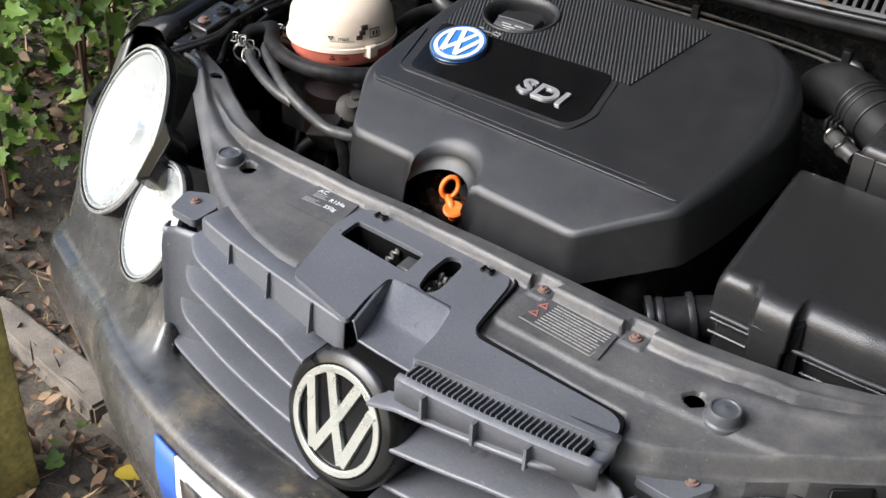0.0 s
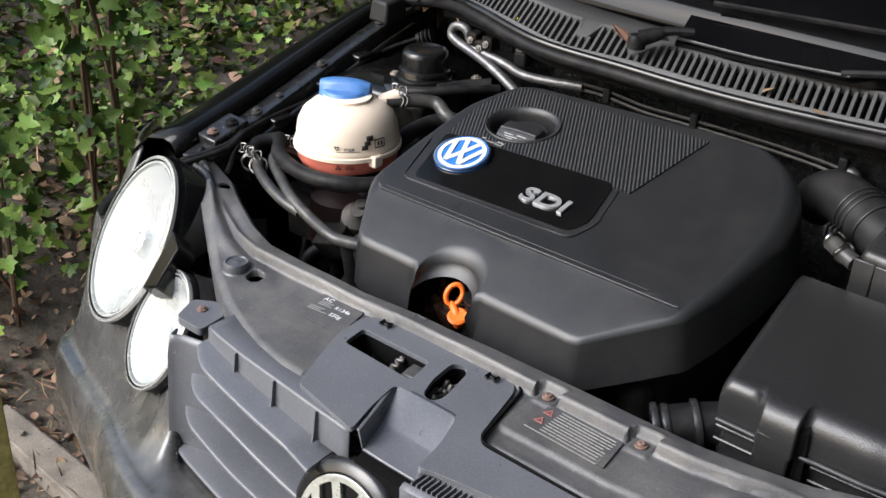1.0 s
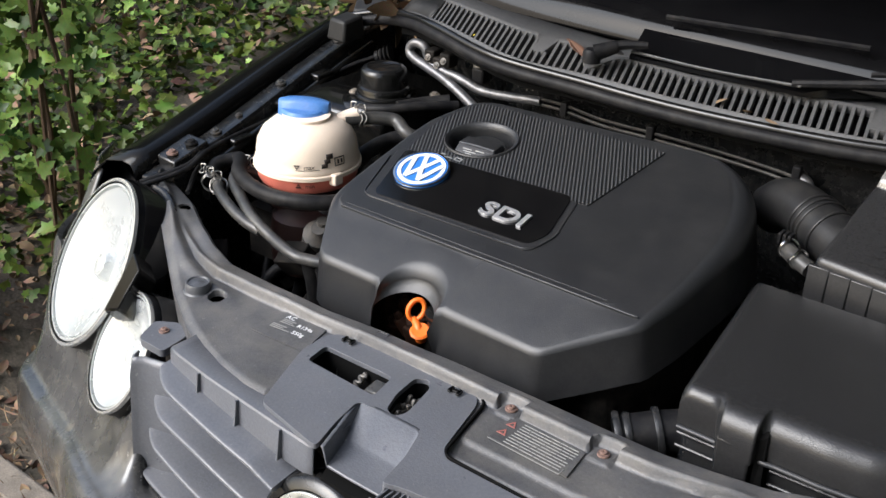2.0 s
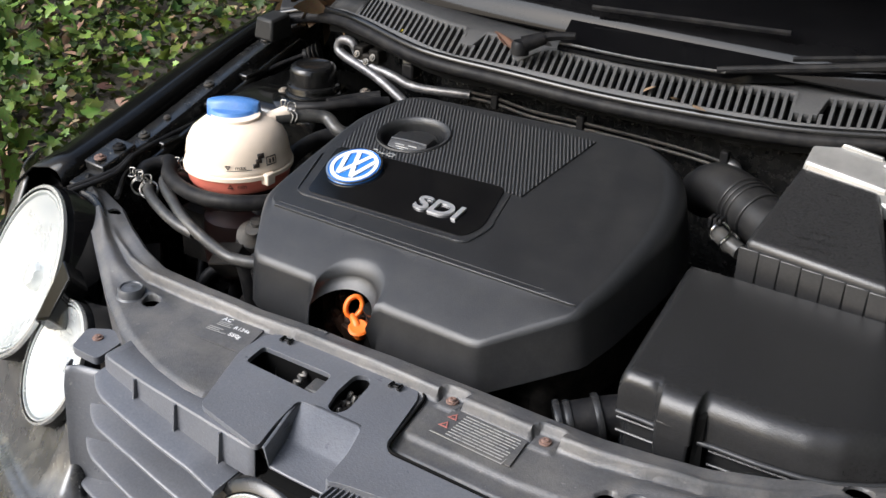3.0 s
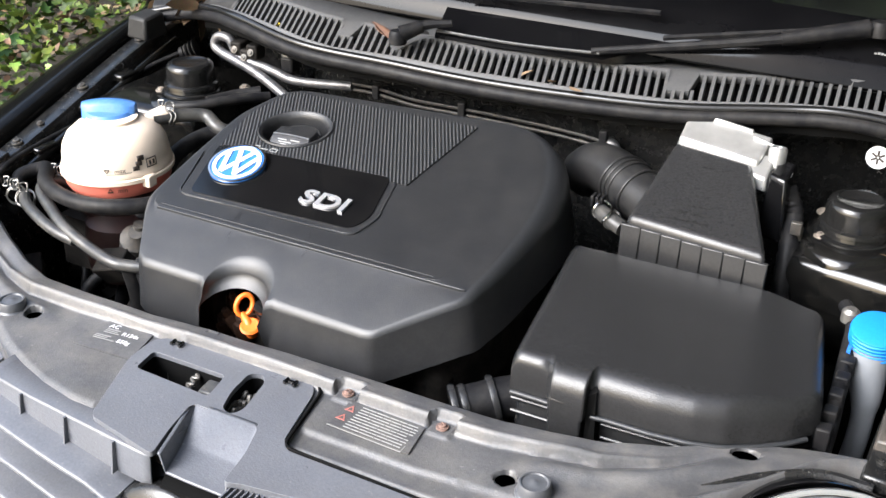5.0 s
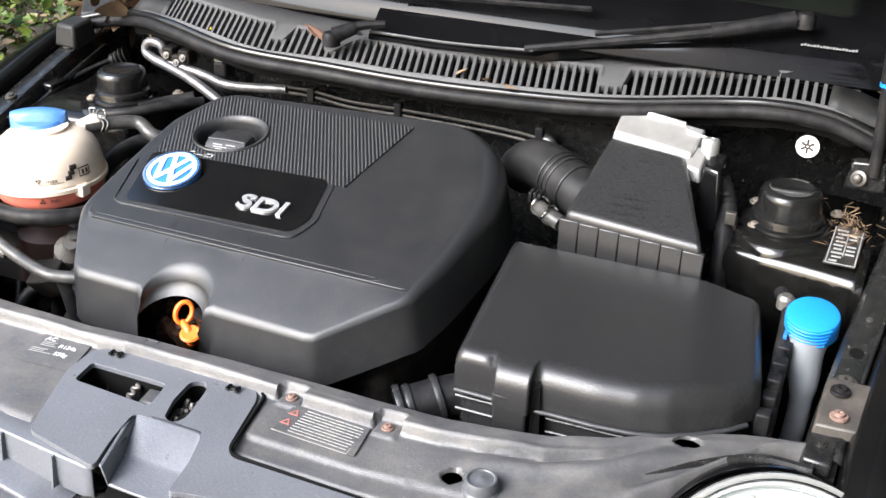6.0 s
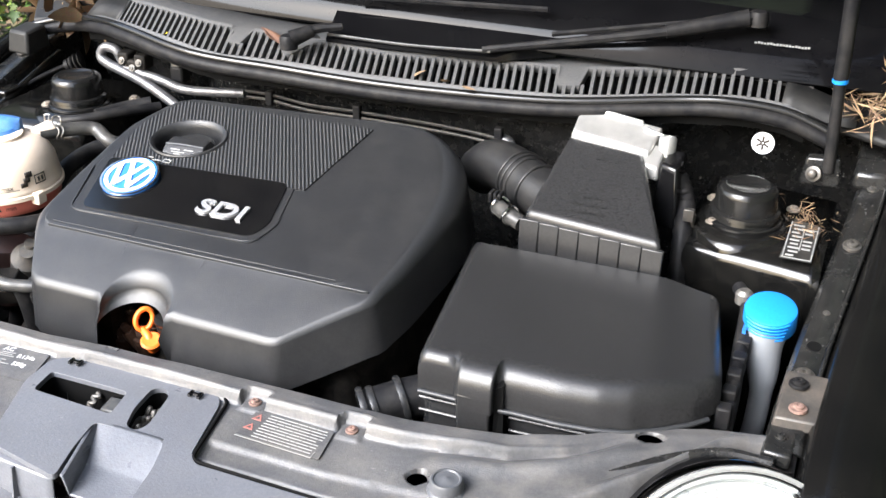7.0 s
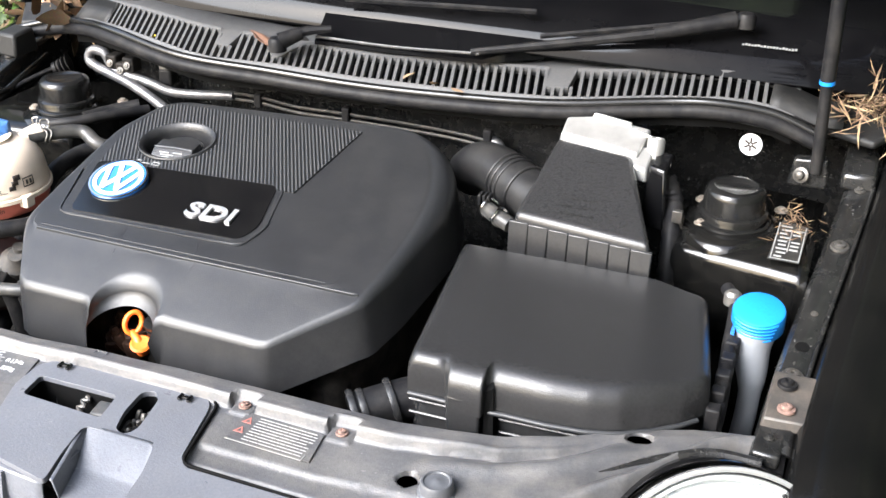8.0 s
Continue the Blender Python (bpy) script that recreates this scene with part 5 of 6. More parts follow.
part("snorkel", tube([(0.262, 0.165, 0.720), (0.232, 0.142, 0.718), (0.205, 0.122, 0.712), (0.192, 0.112, 0.708)], 0.0235, 24, 8), M_RUBBER, filt, "black rubber intake stub", smooth=60)
for q, r in ((0.0, 0.0285), (0.20, 0.0262), (0.78, 0.0280)):
    c = Vector((0.190, 0.110, 0.707)).lerp(Vector((0.232, 0.142, 0.718)), q)
    part("snorkel_ring", lathe([(0.020, -0.0045), (r, -0.0035), (r + 0.0008, 0.0), (r, 0.0035), (0.020, 0.0045)], facing(c, (-0.75, -0.58, -0.2)), 28), M_BOX, filt)
part("snorkel_mouth", lathe([(0.019, 0.0), (0.0215, 0.0050), (0, 0.0045)], facing((0.190, 0.110, 0.707), (-0.75, -0.58, -0.2)), 24), M_PIT, filt)

ibox = thing("air_intake_box", (0.35, 0.45, 0.70), "tapered black plastic intake box with ribbed front", "intake box")
part("box_shell", hull_box([(0.250, 0.392, 0.70), (0.452, 0.372, 0.70), (0.40, 0.54, 0.70), (0.262, 0.55, 0.70)], [(0.268, 0.398, 0.838), (0.440, 0.376, 0.838), (0.380, 0.526, 0.884), (0.277, 0.546, 0.886)]), M_BOX, ibox, bevel=0.007, segs=3)
for k in range(7):
    t = (k + 0.5) / 7
    x, y = 0.262 + 0.182 * t, 0.3955 - 0.022 * t
    part("front_panel", hull_box([(x - 0.0108, y - 0.008, 0.74), (x + 0.0108, y - 0.0095, 0.74), (x + 0.0108, y + 0.005, 0.74), (x - 0.0108, y + 0.005, 0.74)], [(x - 0.0128, y - 0.0005, 0.829), (x + 0.0128, y - 0.0015, 0.829), (x + 0.0128, y + 0.005, 0.829), (x - 0.0128, y + 0.005, 0.829)]), M_BOX, ibox, bevel=0.0012)
for mark in [(-0.020 + 0.012 * i, -0.03 - 0.014 * j, 0.006 + 0.003 * ((i * 7 + j * 5) % 3), 0.002) for i in range(4) for j in range(3)] + [(-0.012, 0.045, 0.012, 0.004), (0.006, 0.043, 0.012, 0.004)]:
    bars([mark], facing((0.335, 0.46, 0.8632), (0, -0.3, 1), (0, 1, 0)), M_BOX, ibox, "raised_mark")
part("elbow_hose", tube([(0.150, 0.560, 0.806), (0.172, 0.545, 0.826), (0.205, 0.520, 0.834), (0.245, 0.490, 0.830), (0.285, 0.465, 0.824)], 0.0335, 28, 8), M_AIRHOSE, ibox, "black rubber air hose", smooth=70)
for q in (0.30, 0.42, 0.54, 0.86):
    c = Vector((0.205, 0.520, 0.834)).lerp(Vector((0.265, 0.477, 0.827)), q)
    part("hose_bead", lathe([(0.030, -0.0022), (0.0362, -0.0016), (0.0368, 0.0), (0.0362, 0.0016), (0.030, 0.0022)], facing(c, (0.8, -0.6, -0.1)), 32), M_AIRHOSE, ibox)

alu = thing("engine_control_housing", (0.34, 0.55, 0.85), "bright cast aluminium box with black plug", "aluminium box")
part("alu_body", hull_box([(0.278, 0.540, 0.876), (0.388, 0.522, 0.870), (0.395, 0.572, 0.872), (0.276, 0.594, 0.876)], [(0.281, 0.543, 0.893), (0.386, 0.525, 0.887), (0.392, 0.570, 0.905), (0.279, 0.592, 0.910)]), M_ALU, alu, "cast aluminium lid", bevel=0.003)
part("alu_rim", hull_box([(0.281, 0.585, 0.903), (0.368, 0.569, 0.899), (0.368, 0.576, 0.899), (0.281, 0.592, 0.903)], [(0.282, 0.586, 0.914), (0.366, 0.570, 0.909), (0.366, 0.575, 0.909), (0.282, 0.591, 0.914)]), M_ALU, alu, bevel=0.0015)
part("alu_edge", tube([(0.370, 0.561, 0.903), (0.402, 0.555, 0.898)], 0.0022, 8), M_ALU, alu)
part("alu_lug", lathe([(0.0115, -0.018), (0.0115, 0.006), (0.0095, 0.009), (0.005, 0.009), (0.0045, 0.006), (0, 0.006)], pose(0.404, 0.548, 0.893, -12, 0, 0), 20), M_ALU, alu, "cast screw lug")
part("alu_foot", hull_box([(0.372, 0.512, 0.858), (0.404, 0.506, 0.856), (0.406, 0.545, 0.866), (0.374, 0.548, 0.866)], [(0.374, 0.514, 0.876), (0.402, 0.508, 0.874), (0.404, 0.545, 0.890), (0.376, 0.548, 0.890)]), M_ALU, alu, bevel=0.003)
part("plug", hull_box([(0.40, 0.50, 0.80), (0.435, 0.49, 0.80), (0.435, 0.56, 0.80), (0.40, 0.56, 0.80)], [(0.405, 0.51, 0.882), (0.428, 0.50, 0.880), (0.43, 0.55, 0.885), (0.405, 0.555, 0.885)]), M_GLOSS, alu, bevel=0.004)

# washer filler
wash = thing("washer_filler", (0.58, 0.30, 0.62), "milky washer filler neck with bright blue cap", "washer bottle")
part("neck", tube([(0.573, 0.345, 0.788), (0.571, 0.336, 0.762), (0.576, 0.330, 0.728), (0.5775, 0.329, 0.70), (0.576, 0.330, 0.655), (0.570, 0.332, 0.60)], lambda t: 0.0265 - 0.0140 * min(1, 1.7 * t), 20), M_NECK, wash, "milky translucent filler neck")
wc = facing((0.573, 0.346, 0.790), (0.0, -0.25, 1), (0, 1, 0)) @ Matrix.Diagonal((0.88, 0.88, 0.92, 1))
wcap = part("cap", lathe([(0.0315, -0.014), (0.0330, -0.012), (0.0330, 0.010), (0.0315, 0.0135), (0.028, 0.0150), (0, 0.0155)], wc, 32), M_BLUE, wash, "bright blue ribbed cap")
for k in range(5):
    a = wc @ pose(0, 0, 0.0120 - 0.0052 * k)
    w = 0.026 - 0.0014 * k
    part("cap_rib", tube([a @ Vector((x, -math.sqrt(0.0345**2 - x * x) + 0.0005, 0)) for x in np.linspace(-w, w, 9)], 0.0013, 6, 2), M_BLUE, wcap)

# headlamps
def headlamp(sx):
    h = thing("headlamp", (sx * 0.56, 0.0, 0.6), "clear twin round headlamp set in the wing", "headlamp", "headlamps")
    aim = (sx * 0.335, -0.78, 0.53)
    for c, r, nm in (((0.607, 0.016, 0.678), 0.118, "main_lamp"), ((0.432, -0.072, 0.643), 0.077, "inner_lamp")):
        m = facing((sx * c[0], c[1], c[2]), aim)
        unit = part(nm, lathe([(r * 0.8, -0.11), (r * 1.0, -0.06), (r * 1.045, -0.014), (r * 1.045, -0.002), (r * 1.02, 0.001), (r * 1.0, -0.004), (r * 0.98, -0.05), (0, -0.06)], m, 56), M_RUBBER, h, "black lamp housing")
        prof = [(0.995, -0.006), (0.985, -0.0005), (0.960, -0.0005), (0.950, -0.008), (0.935, -0.009), (0.925, -0.003)] + [(0.90 - 0.085 * q, -0.004 - 0.0030 * q - (0.0018 if q % 3 == 2 else 0)) for q in range(10)]
        bm, vs = grid_bm([[m @ Vector((r * k * math.cos(a), r * k * math.sin(a), d)) for a in np.linspace(0, 2 * math.pi, 56, endpoint=False)] for k, d in prof], close_u=True)
        bm.faces.new(vs[-1])
        part("reflector", bm, M_REFLECT, unit, "bright lamp reflector", smooth=35)
        bm, _ = grid_bm([[m @ Vector((r * k * math.cos(a), r * k * math.sin(a), d)) for a in np.linspace(0, 2 * math.pi, 56, endpoint=False)] for k, d in ((1.03, -0.008), (1.055, -0.004), (1.05, 0.0005), (1.01, 0.001))], close_u=True)
        part("bezel", bm, M_BEZEL, unit)
        part("bulb_shield", lathe([(r * 0.20, -0.055), (r * 0.19, -0.022), (r * 0.15, -0.014), (0, -0.012)], m, 24), M_REFLECT, unit)
        for q in (-0.55, 0.55):
            o = [(r * (q + u), r * v) for u, v in ((-0.10, -0.62), (0.10, -0.62), (0.07, 0.5), (-0.07, 0.5))]
            part("reflector_step", hull_box([m @ Vector((x, y, -0.050)) for x, y in o], [m @ Vector((x * 0.98, y * 0.98, -0.022)) for x, y in o]), M_REFLECT, unit, bevel=0.004)
        bm, vs = grid_bm([[m @ Vector((r * k * math.cos(a), r * k * math.sin(a), d)) for a in np.linspace(0, 2 * math.pi, 56, endpoint=False)] for k, d in [(1.0, 0.0)] + [(0.99 * math.cos(e), 0.003 + 0.14 * r * math.sin(e)) for e in np.linspace(0.05, 1.5, 9)]], close_u=True)
        bm.faces.new(vs[-1])
        lens = part("lens", bm, M_LENS, unit, "clear lens", smooth=80)
        lens.visible_shadow = False
        back = facing((sx * (c[0] - 0.008), c[1] + 0.006, c[2] + 0.002), aim)
        bm, _ = grid_bm([[back @ Vector((r * k * math.cos(a), r * k * math.sin(a), d)) for a in np.linspace(0, 2 * math.pi, 56, endpoint=False)] for k, d in ((1.04, -0.05), (1.04, -0.008), (1.03, -0.005), (1.00, -0.012), (0.99, -0.05))], close_u=True)
        part("lamp_surround", bm, M_GLOSS, unit, "glossy black lamp surround")
    # cover strip between the two lamps and the wing edge
    bm = hull_box([(sx * 0.486, -0.027, 0.643), (sx * 0.449, -0.031, 0.661), (sx * 0.441, 0.005, 0.707), (sx * 0.473, 0.021, 0.717)], [(sx * 0.486, -0.052, 0.673), (sx * 0.449, -0.056, 0.691), (sx * 0.441, -0.020, 0.737), (sx * 0.473, -0.004, 0.747)])
    part("lamp_bridge", bm, M_PAINT, h, "black painted web between the two lamps", bevel=0.003)
    return h


headlamp(-1)
headlamp(1)

# raised bonnet on its gas strut
bon = thing("bonnet", (0, 0.74, 0.96), "black bonnet standing open above the engine bay", "bonnet")
rows = [[(x, 0.80 - 0.60 * v - 0.05 * v * (1 - (x / 0.62) ** 2), 1.11 + 0.74 * v) for x in np.linspace(-0.66, 0.66, 25)] for v in np.linspace(-0.06, 1, 12)]
bm, _ = grid_bm(rows)
part("bonnet_skin", bm, M_DARK, bon, solid=0.02, smooth=60)
for k in range(5):
    x = -0.5 + 0.25 * k
    part("bonnet_rib", tube([(x, 0.73, 1.16), (x * 0.8, 0.48, 1.46), (x * 0.9, 0.30, 1.68)], 0.018, 8), M_DARK, bon)
gs = thing("gas_strut", (0.60, 0.61, 0.86), "black gas strut holding the bonnet up", "gas strut")
part("cylinder", tube([(0.598, 0.60, 0.868), (0.593, 0.60, 0.985)], 0.0074, 14, straight=True), M_RUBBER, gs)
part("rod", tube([(0.593, 0.60, 0.985), (0.5815, 0.590, 1.38)], 0.0090, 14, straight=True), M_RUBBER, gs)
part("band", tube([(0.5929, 0.5997, 0.984), (0.5926, 0.5995, 0.9885)], 0.0096, 14, straight=True), M_BLUE, gs, "thin blue band")
part("foot", lathe([(0.010, 0), (0.010, 0.004), (0.0062, 0.005), (0.006, 0.011), (0.0035, 0.013), (0, 0.013)], facing((0.582, 0.600, 0.862), (-0.3, -0.9, 0.3)), 16), M_BOLT, gs, "steel ball stud")
part("bracket", hull_box([(0.565, 0.602, 0.845), (0.615, 0.602, 0.845), (0.615, 0.62, 0.845), (0.565, 0.62, 0.845)], [(0.570, 0.602, 0.882), (0.61, 0.602, 0.885), (0.61, 0.62, 0.885), (0.57, 0.62, 0.882)]), M_BAY, gs, bevel=0.003)

# dashboard under the windscreen, near black for the unlit cabin
bm, _ = grid_bm([[(x, y, z) for x in np.linspace(-0.66, 0.66, 9)] for y, z in ((0.66, 0.90), (0.78, 0.96), (1.0, 0.98), (1.25, 0.95), (1.5, 0.7))])
lone("dashboard", bm, M_PIT, "dashboard top coloured near black for the unlit cabin", "dashboard")

# print on the slam panel
lab = tagged(part("refrigerant_label", plate([(-0.218, -0.034), (-0.138, -0.030), (-0.152, 0.026), (-0.214, 0.022)], 0.0006, pose(0, 0, 0.7456)), M_SLAM, None), "refrigerant label printed white on dark plastic", "label")
lm = pose(-0.206, 0.009, 0.7457, 0, 0, 6)
letters("AC", 0.0098, lm, M_WHITE, lab, "lettering", 0.0003)
bars([(0.001, -0.004 - 0.0032 * k, (0.018, 0.016, 0.020)[k], 0.0012) for k in range(3)] + [(0.034, 0.008, 0.018, 0.0007)], lm, M_GREYPRINT, lab)
letters("R134a", 0.0088, lm @ pose(0.0235, -0.0095, 0), M_WHITE, lab, "lettering", 0.0003)
bars([(-0.004, -0.0175 - 0.0032 * k, (0.020, 0.017, 0.028)[k], 0.0012) for k in range(3)], lm, M_GREYPRINT, lab)
letters("550g", 0.0088, lm @ pose(0.0265, -0.0235, 0), M_WHITE, lab, "lettering", 0.0003)

warn = tagged(part("warning_label", plate([(0.113, -0.020), (0.207, -0.024), (0.201, 0.021), (0.112, 0.024)], 0.0008, pose(0, 0, 0.7462)), M_SLAM, None), "dark warning label with red triangles and pale print", "label")
wm2 = pose(0.114, 0.0185, 0.7464, 0, 0, -2)
rowsb = []
for k in range(9):
    x = 0.016
    while x < 0.080:
        w = 0.005 + 0.013 * random.random()
        rowsb.append((x, -0.0045 * k, min(w, 0.084 - x), 0.0008))
        x += w + 0.0011
rowsb += [(0.0, -0.0415, 0.086, 0.0006), (0.086, -0.0415, 0.0006, 0.010)]
bars(rowsb, wm2, M_PALEPRINT, warn)
for y0 in (-0.012, -0.028):
    tri = [(0.001, y0), (0.012, y0), (0.0065, y0 + 0.010)]
    part("warning_triangle", plate(tri, 0.0004, wm2 @ pose(0, 0, 0.0006), holes=([(0.0035, y0 + 0.0016), (0.0095, y0 + 0.0016), (0.0065, y0 + 0.007)],)), M_REDPRINT, warn, smooth=0)

# square clip sockets in the rear flange and on the lock cover
for x, y, z in ((-0.085, 0.0415, 0.7567), (0.031, 0.0435, 0.7567)):
    part("clip_socket", plate([(x - 0.008, y - 0.006), (x + 0.008, y - 0.006), (x + 0.008, y + 0.006), (x - 0.008, y + 0.006)], 0.002, pose(0, 0, z), holes=([(x - 0.0065, y - 0.0045), (x + 0.0065, y - 0.0045), (x + 0.0065, y + 0.0045), (x - 0.0065, y + 0.0045)],)), M_SLAM, slam)
for x, y in ((-0.111, 0.016), (0.042, 0.016)):
    part("clip", box(x - 0.006, x + 0.006, y - 0.0015, y + 0.0015, 0.7485, 0.7515), M_GLOSS, lock)
    part("clip", box(x - 0.007, x - 0.004, y - 0.005, y + 0.004, 0.7485, 0.7515), M_GLOSS, lock)
    part("clip", box(x + 0.004, x + 0.007, y - 0.005, y + 0.004, 0.7485, 0.7515), M_GLOSS, lock)

# print on the coolant tank, wrapped round its front
def on_tank(a, z, r):
    return Vector((-0.428 + r * math.cos(a), 0.272 + r * math.sin(a), z))


def tank_bar(a0, a1, z0, z1, name="print_line"):
    def rad(z):
        return float(np.interp(z, (0.780, 0.802, 0.816, 0.823, 0.838, 0.852), (0.070, 0.0725, 0.0727, 0.0727, 0.0702, 0.0632))) + 0.0006
    bm, _ = grid_bm([[on_tank(a, z, rad(z)) for a in np.linspace(a0, a1, 4)] for z in np.linspace(z0, z1, 3)])
    part(name, bm, M_INK, res, solid=0.0003)


for a0, a1, z0, z1 in ((-0.52, -0.40, 0.8185, 0.8245), (-0.46, -0.34, 0.8245, 0.8305), (-0.42, -0.28, 0.8305, 0.8375),
                       (-0.25, -0.02, 0.8185, 0.820), (-0.25, -0.02, 0.8295, 0.831), (-0.25, -0.235, 0.8185, 0.831), (-0.035, -0.02, 0.8185, 0.831), (-0.19, -0.15, 0.8215, 0.8275), (-0.11, -0.07, 0.8215, 0.8275), (-1.02, -0.55, 0.8165, 0.8171)):
    tank_bar(a0, a1, z0, z1)
for word, a, z, r in (("max", -0.84, 0.8185, 0.0737), ("min", -0.82, 0.7905, 0.0732)):
    at = on_tank(a + 0.11, z, r)
    letters(word, 0.0088, facing(at - 0.0095 * Vector((-math.sin(a + 0.11), math.cos(a + 0.11), 0)), (math.cos(a + 0.11), math.sin(a + 0.11), 0.02)), M_INK, res, "lettering", 0.0002)
    tri = on_tank(a - 0.15, z, r)
    up = 1 if word == "min" else -1
    o = [(-0.0042, 0.003 - 0.003 * up), (0.0042, 0.003 - 0.003 * up), (0.0, 0.003 + 0.0035 * up)]
    part("level_mark", plate(o, 0.0004, facing(tri, (math.cos(a - 0.15), math.sin(a - 0.15), 0.02)), holes=([(x * 0.5, 0.003 + (y - 0.003) * 0.5) for x, y in o],)), M_INK, res, smooth=0)

# hoses
def hose(pts, r, mat, label, name="hose"):
    return lone(name, tube(pts, r, 14, 8), mat, label, "hose", "hoses", smooth=70)


hose([(-0.550, 0.215, 0.735), (-0.537, 0.196, 0.757), (-0.505, 0.172, 0.762), (-0.455, 0.148, 0.762), (-0.415, 0.138, 0.757), (-0.385, 0.138, 0.752)], 0.0076, M_HOSE, "grey rubber coolant hose running to the engine")
hose([(-0.500, 0.262, 0.752), (-0.522, 0.245, 0.765), (-0.527, 0.222, 0.766), (-0.505, 0.200, 0.766), (-0.468, 0.178, 0.765), (-0.411, 0.147, 0.762), (-0.358, 0.134, 0.752), (-0.310, 0.124, 0.748), (-0.285, 0.130, 0.746), (-0.250, 0.145, 0.745)], 0.0080, M_HOSE, "grey rubber coolant hose with a wire clip")
hose([(-0.565, 0.205, 0.750), (-0.580, 0.230, 0.765), (-0.565, 0.258, 0.770), (-0.535, 0.240, 0.781), (-0.500, 0.205, 0.784), (-0.455, 0.183, 0.786), (-0.410, 0.176, 0.786), (-0.366, 0.184, 0.787), (-0.330, 0.212, 0.786), (-0.315, 0.255, 0.783)], 0.0108, M_RUBBER, "thick black rubber hose below the coolant tank")
hose([(-0.398, 0.318, 0.858), (-0.375, 0.350, 0.858), (-0.350, 0.372, 0.855), (-0.325, 0.366, 0.845), (-0.300, 0.375, 0.835)], 0.0095, M_HOSE, "grey hose from the coolant tank")
hose([(-0.372, 0.235, 0.735), (-0.380, 0.300, 0.775), (-0.395, 0.355, 0.795), (-0.385, 0.410, 0.805), (-0.345, 0.440, 0.810)], 0.012, M_RUBBER, "black hose beside the engine cover")
hose([(-0.50, 0.46, 0.812), (-0.455, 0.475, 0.818), (-0.415, 0.515, 0.822), (-0.38, 0.56, 0.82)], 0.008, M_RUBBER, "black hose in front of the strut tower")
hose([(-0.455, 0.500, 0.815), (-0.43, 0.54, 0.818), (-0.40, 0.565, 0.822)], 0.010, M_RUBBER, "black hose end at the strut tower")
hose([(-0.300, 0.145, 0.735), (-0.297, 0.150, 0.70), (-0.295, 0.158, 0.62)], 0.013, M_RUBBER, "black hose dropping beside the engine")
hose([(-0.270, 0.140, 0.735), (-0.268, 0.148, 0.69), (-0.265, 0.155, 0.62)], 0.012, M_RUBBER, "black hose dropping beside the engine")


def wire_ring(place, normal, r, n=20):
    m = facing(place, normal, (0.2, 0.3, 0.9))
    return [tuple(m @ Vector((r * math.cos(a), r * math.sin(a), 0.002 * math.sin(3 * a)))) for a in np.linspace(0, 2 * math.pi, n)]


def hose_clip(place, normal, r, ears=True):
    c = thing("hose_clip", place, "bright steel spring clip on a hose", "hose clip", "hose clips")
    for k in (-1, 1):
        p = Vector(place) + Vector(normal).normalized() * 0.003 * k
        part("band", tube(wire_ring(p, normal, r), 0.0011, 6, 2), M_STEEL, c)
    if ears:
        for k in (-1, 1):
            q = Vector(place) + Vector((0.008 * k - 0.004, -0.004, r + 0.006))
            part("ear", tube(wire_ring(q, (0.3 * k, -0.8, 0.5), 0.0068), 0.0011, 6, 2), M_STEEL, c)


hose_clip((-0.540, 0.200, 0.752), (0.3, -0.4, 0.5), 0.0130)
hose_clip((-0.552, 0.196, 0.757), (0.8, -0.5, 0.1), 0.0130)
hose_clip((-0.517, 0.250, 0.764), (0.7, -0.3, 0.4), 0.0128)
hose_clip((-0.384, 0.338, 0.858), (0.5, 0.8, 0), 0.0112)

# pump and bracket below the tank
pump = thing("coolant_pump", (-0.36, 0.235, 0.66), "pale grimy plastic pump beside the engine", "pump")
part("pump_body", lathe([(0.022, -0.02), (0.024, 0.0), (0.022, 0.02), (0.012, 0.028), (0.010, 0.036), (0, 0.036)], facing((-0.350, 0.212, 0.722), (0.4, -0.4, 0.8)), 18), M_PUMP, pump)
part("pump_stub", tube([(-0.345, 0.21, 0.735), (-0.335, 0.205, 0.760)], 0.008, 10, straight=True), M_PUMP, pump)
lone("engine_bracket", hull_box([(-0.335, 0.168, 0.64), (-0.270, 0.150, 0.64), (-0.265, 0.19, 0.64), (-0.33, 0.21, 0.64)], [(-0.318, 0.170, 0.728), (-0.272, 0.158, 0.738), (-0.270, 0.19, 0.742), (-0.315, 0.205, 0.735)]), M_HOSE, "grey metal engine bracket", "bracket", bevel=0.004)
lone("brake_fluid_box", lathe([(0.05, 0.66), (0.055, 0.70), (0.05, 0.74), (0.03, 0.75), (0, 0.75)], pose(-0.40, 0.24, 0), 20), M_REDTANK, "red part below the coolant tank, coloured near black for shade", "fluid tank")

# clutter deep in the bay
for k in range(46):
    x, y = random.uniform(-0.60, -0.30), random.uniform(0.10, 0.58)
    if (x + 0.428) ** 2 + (y - 0.272) ** 2 < 0.006:
        continue
    z = random.uniform(0.52, 0.69)
    s = random.uniform(0.012, 0.035)
    m = pose(x, y, z, random.uniform(-40, 40), random.uniform(-40, 40), random.uniform(0, 180))
    if k % 3:
        bm = lathe([(s * 0.7, 0), (s, s * 0.2), (s, s), (s * 0.6, s * 1.3), (s * 0.5, s * 1.9), (0, s * 1.9)], m, 12)
    else:
        bm = box(-s, s, -s * 0.7, s * 0.7, 0, s * 1.2)
        bm.transform(m)
    lone("bay_fitting", bm, M_DARK, "small grimy black fitting deep in the engine bay", "fitting", "bay fittings", bevel=0.002)
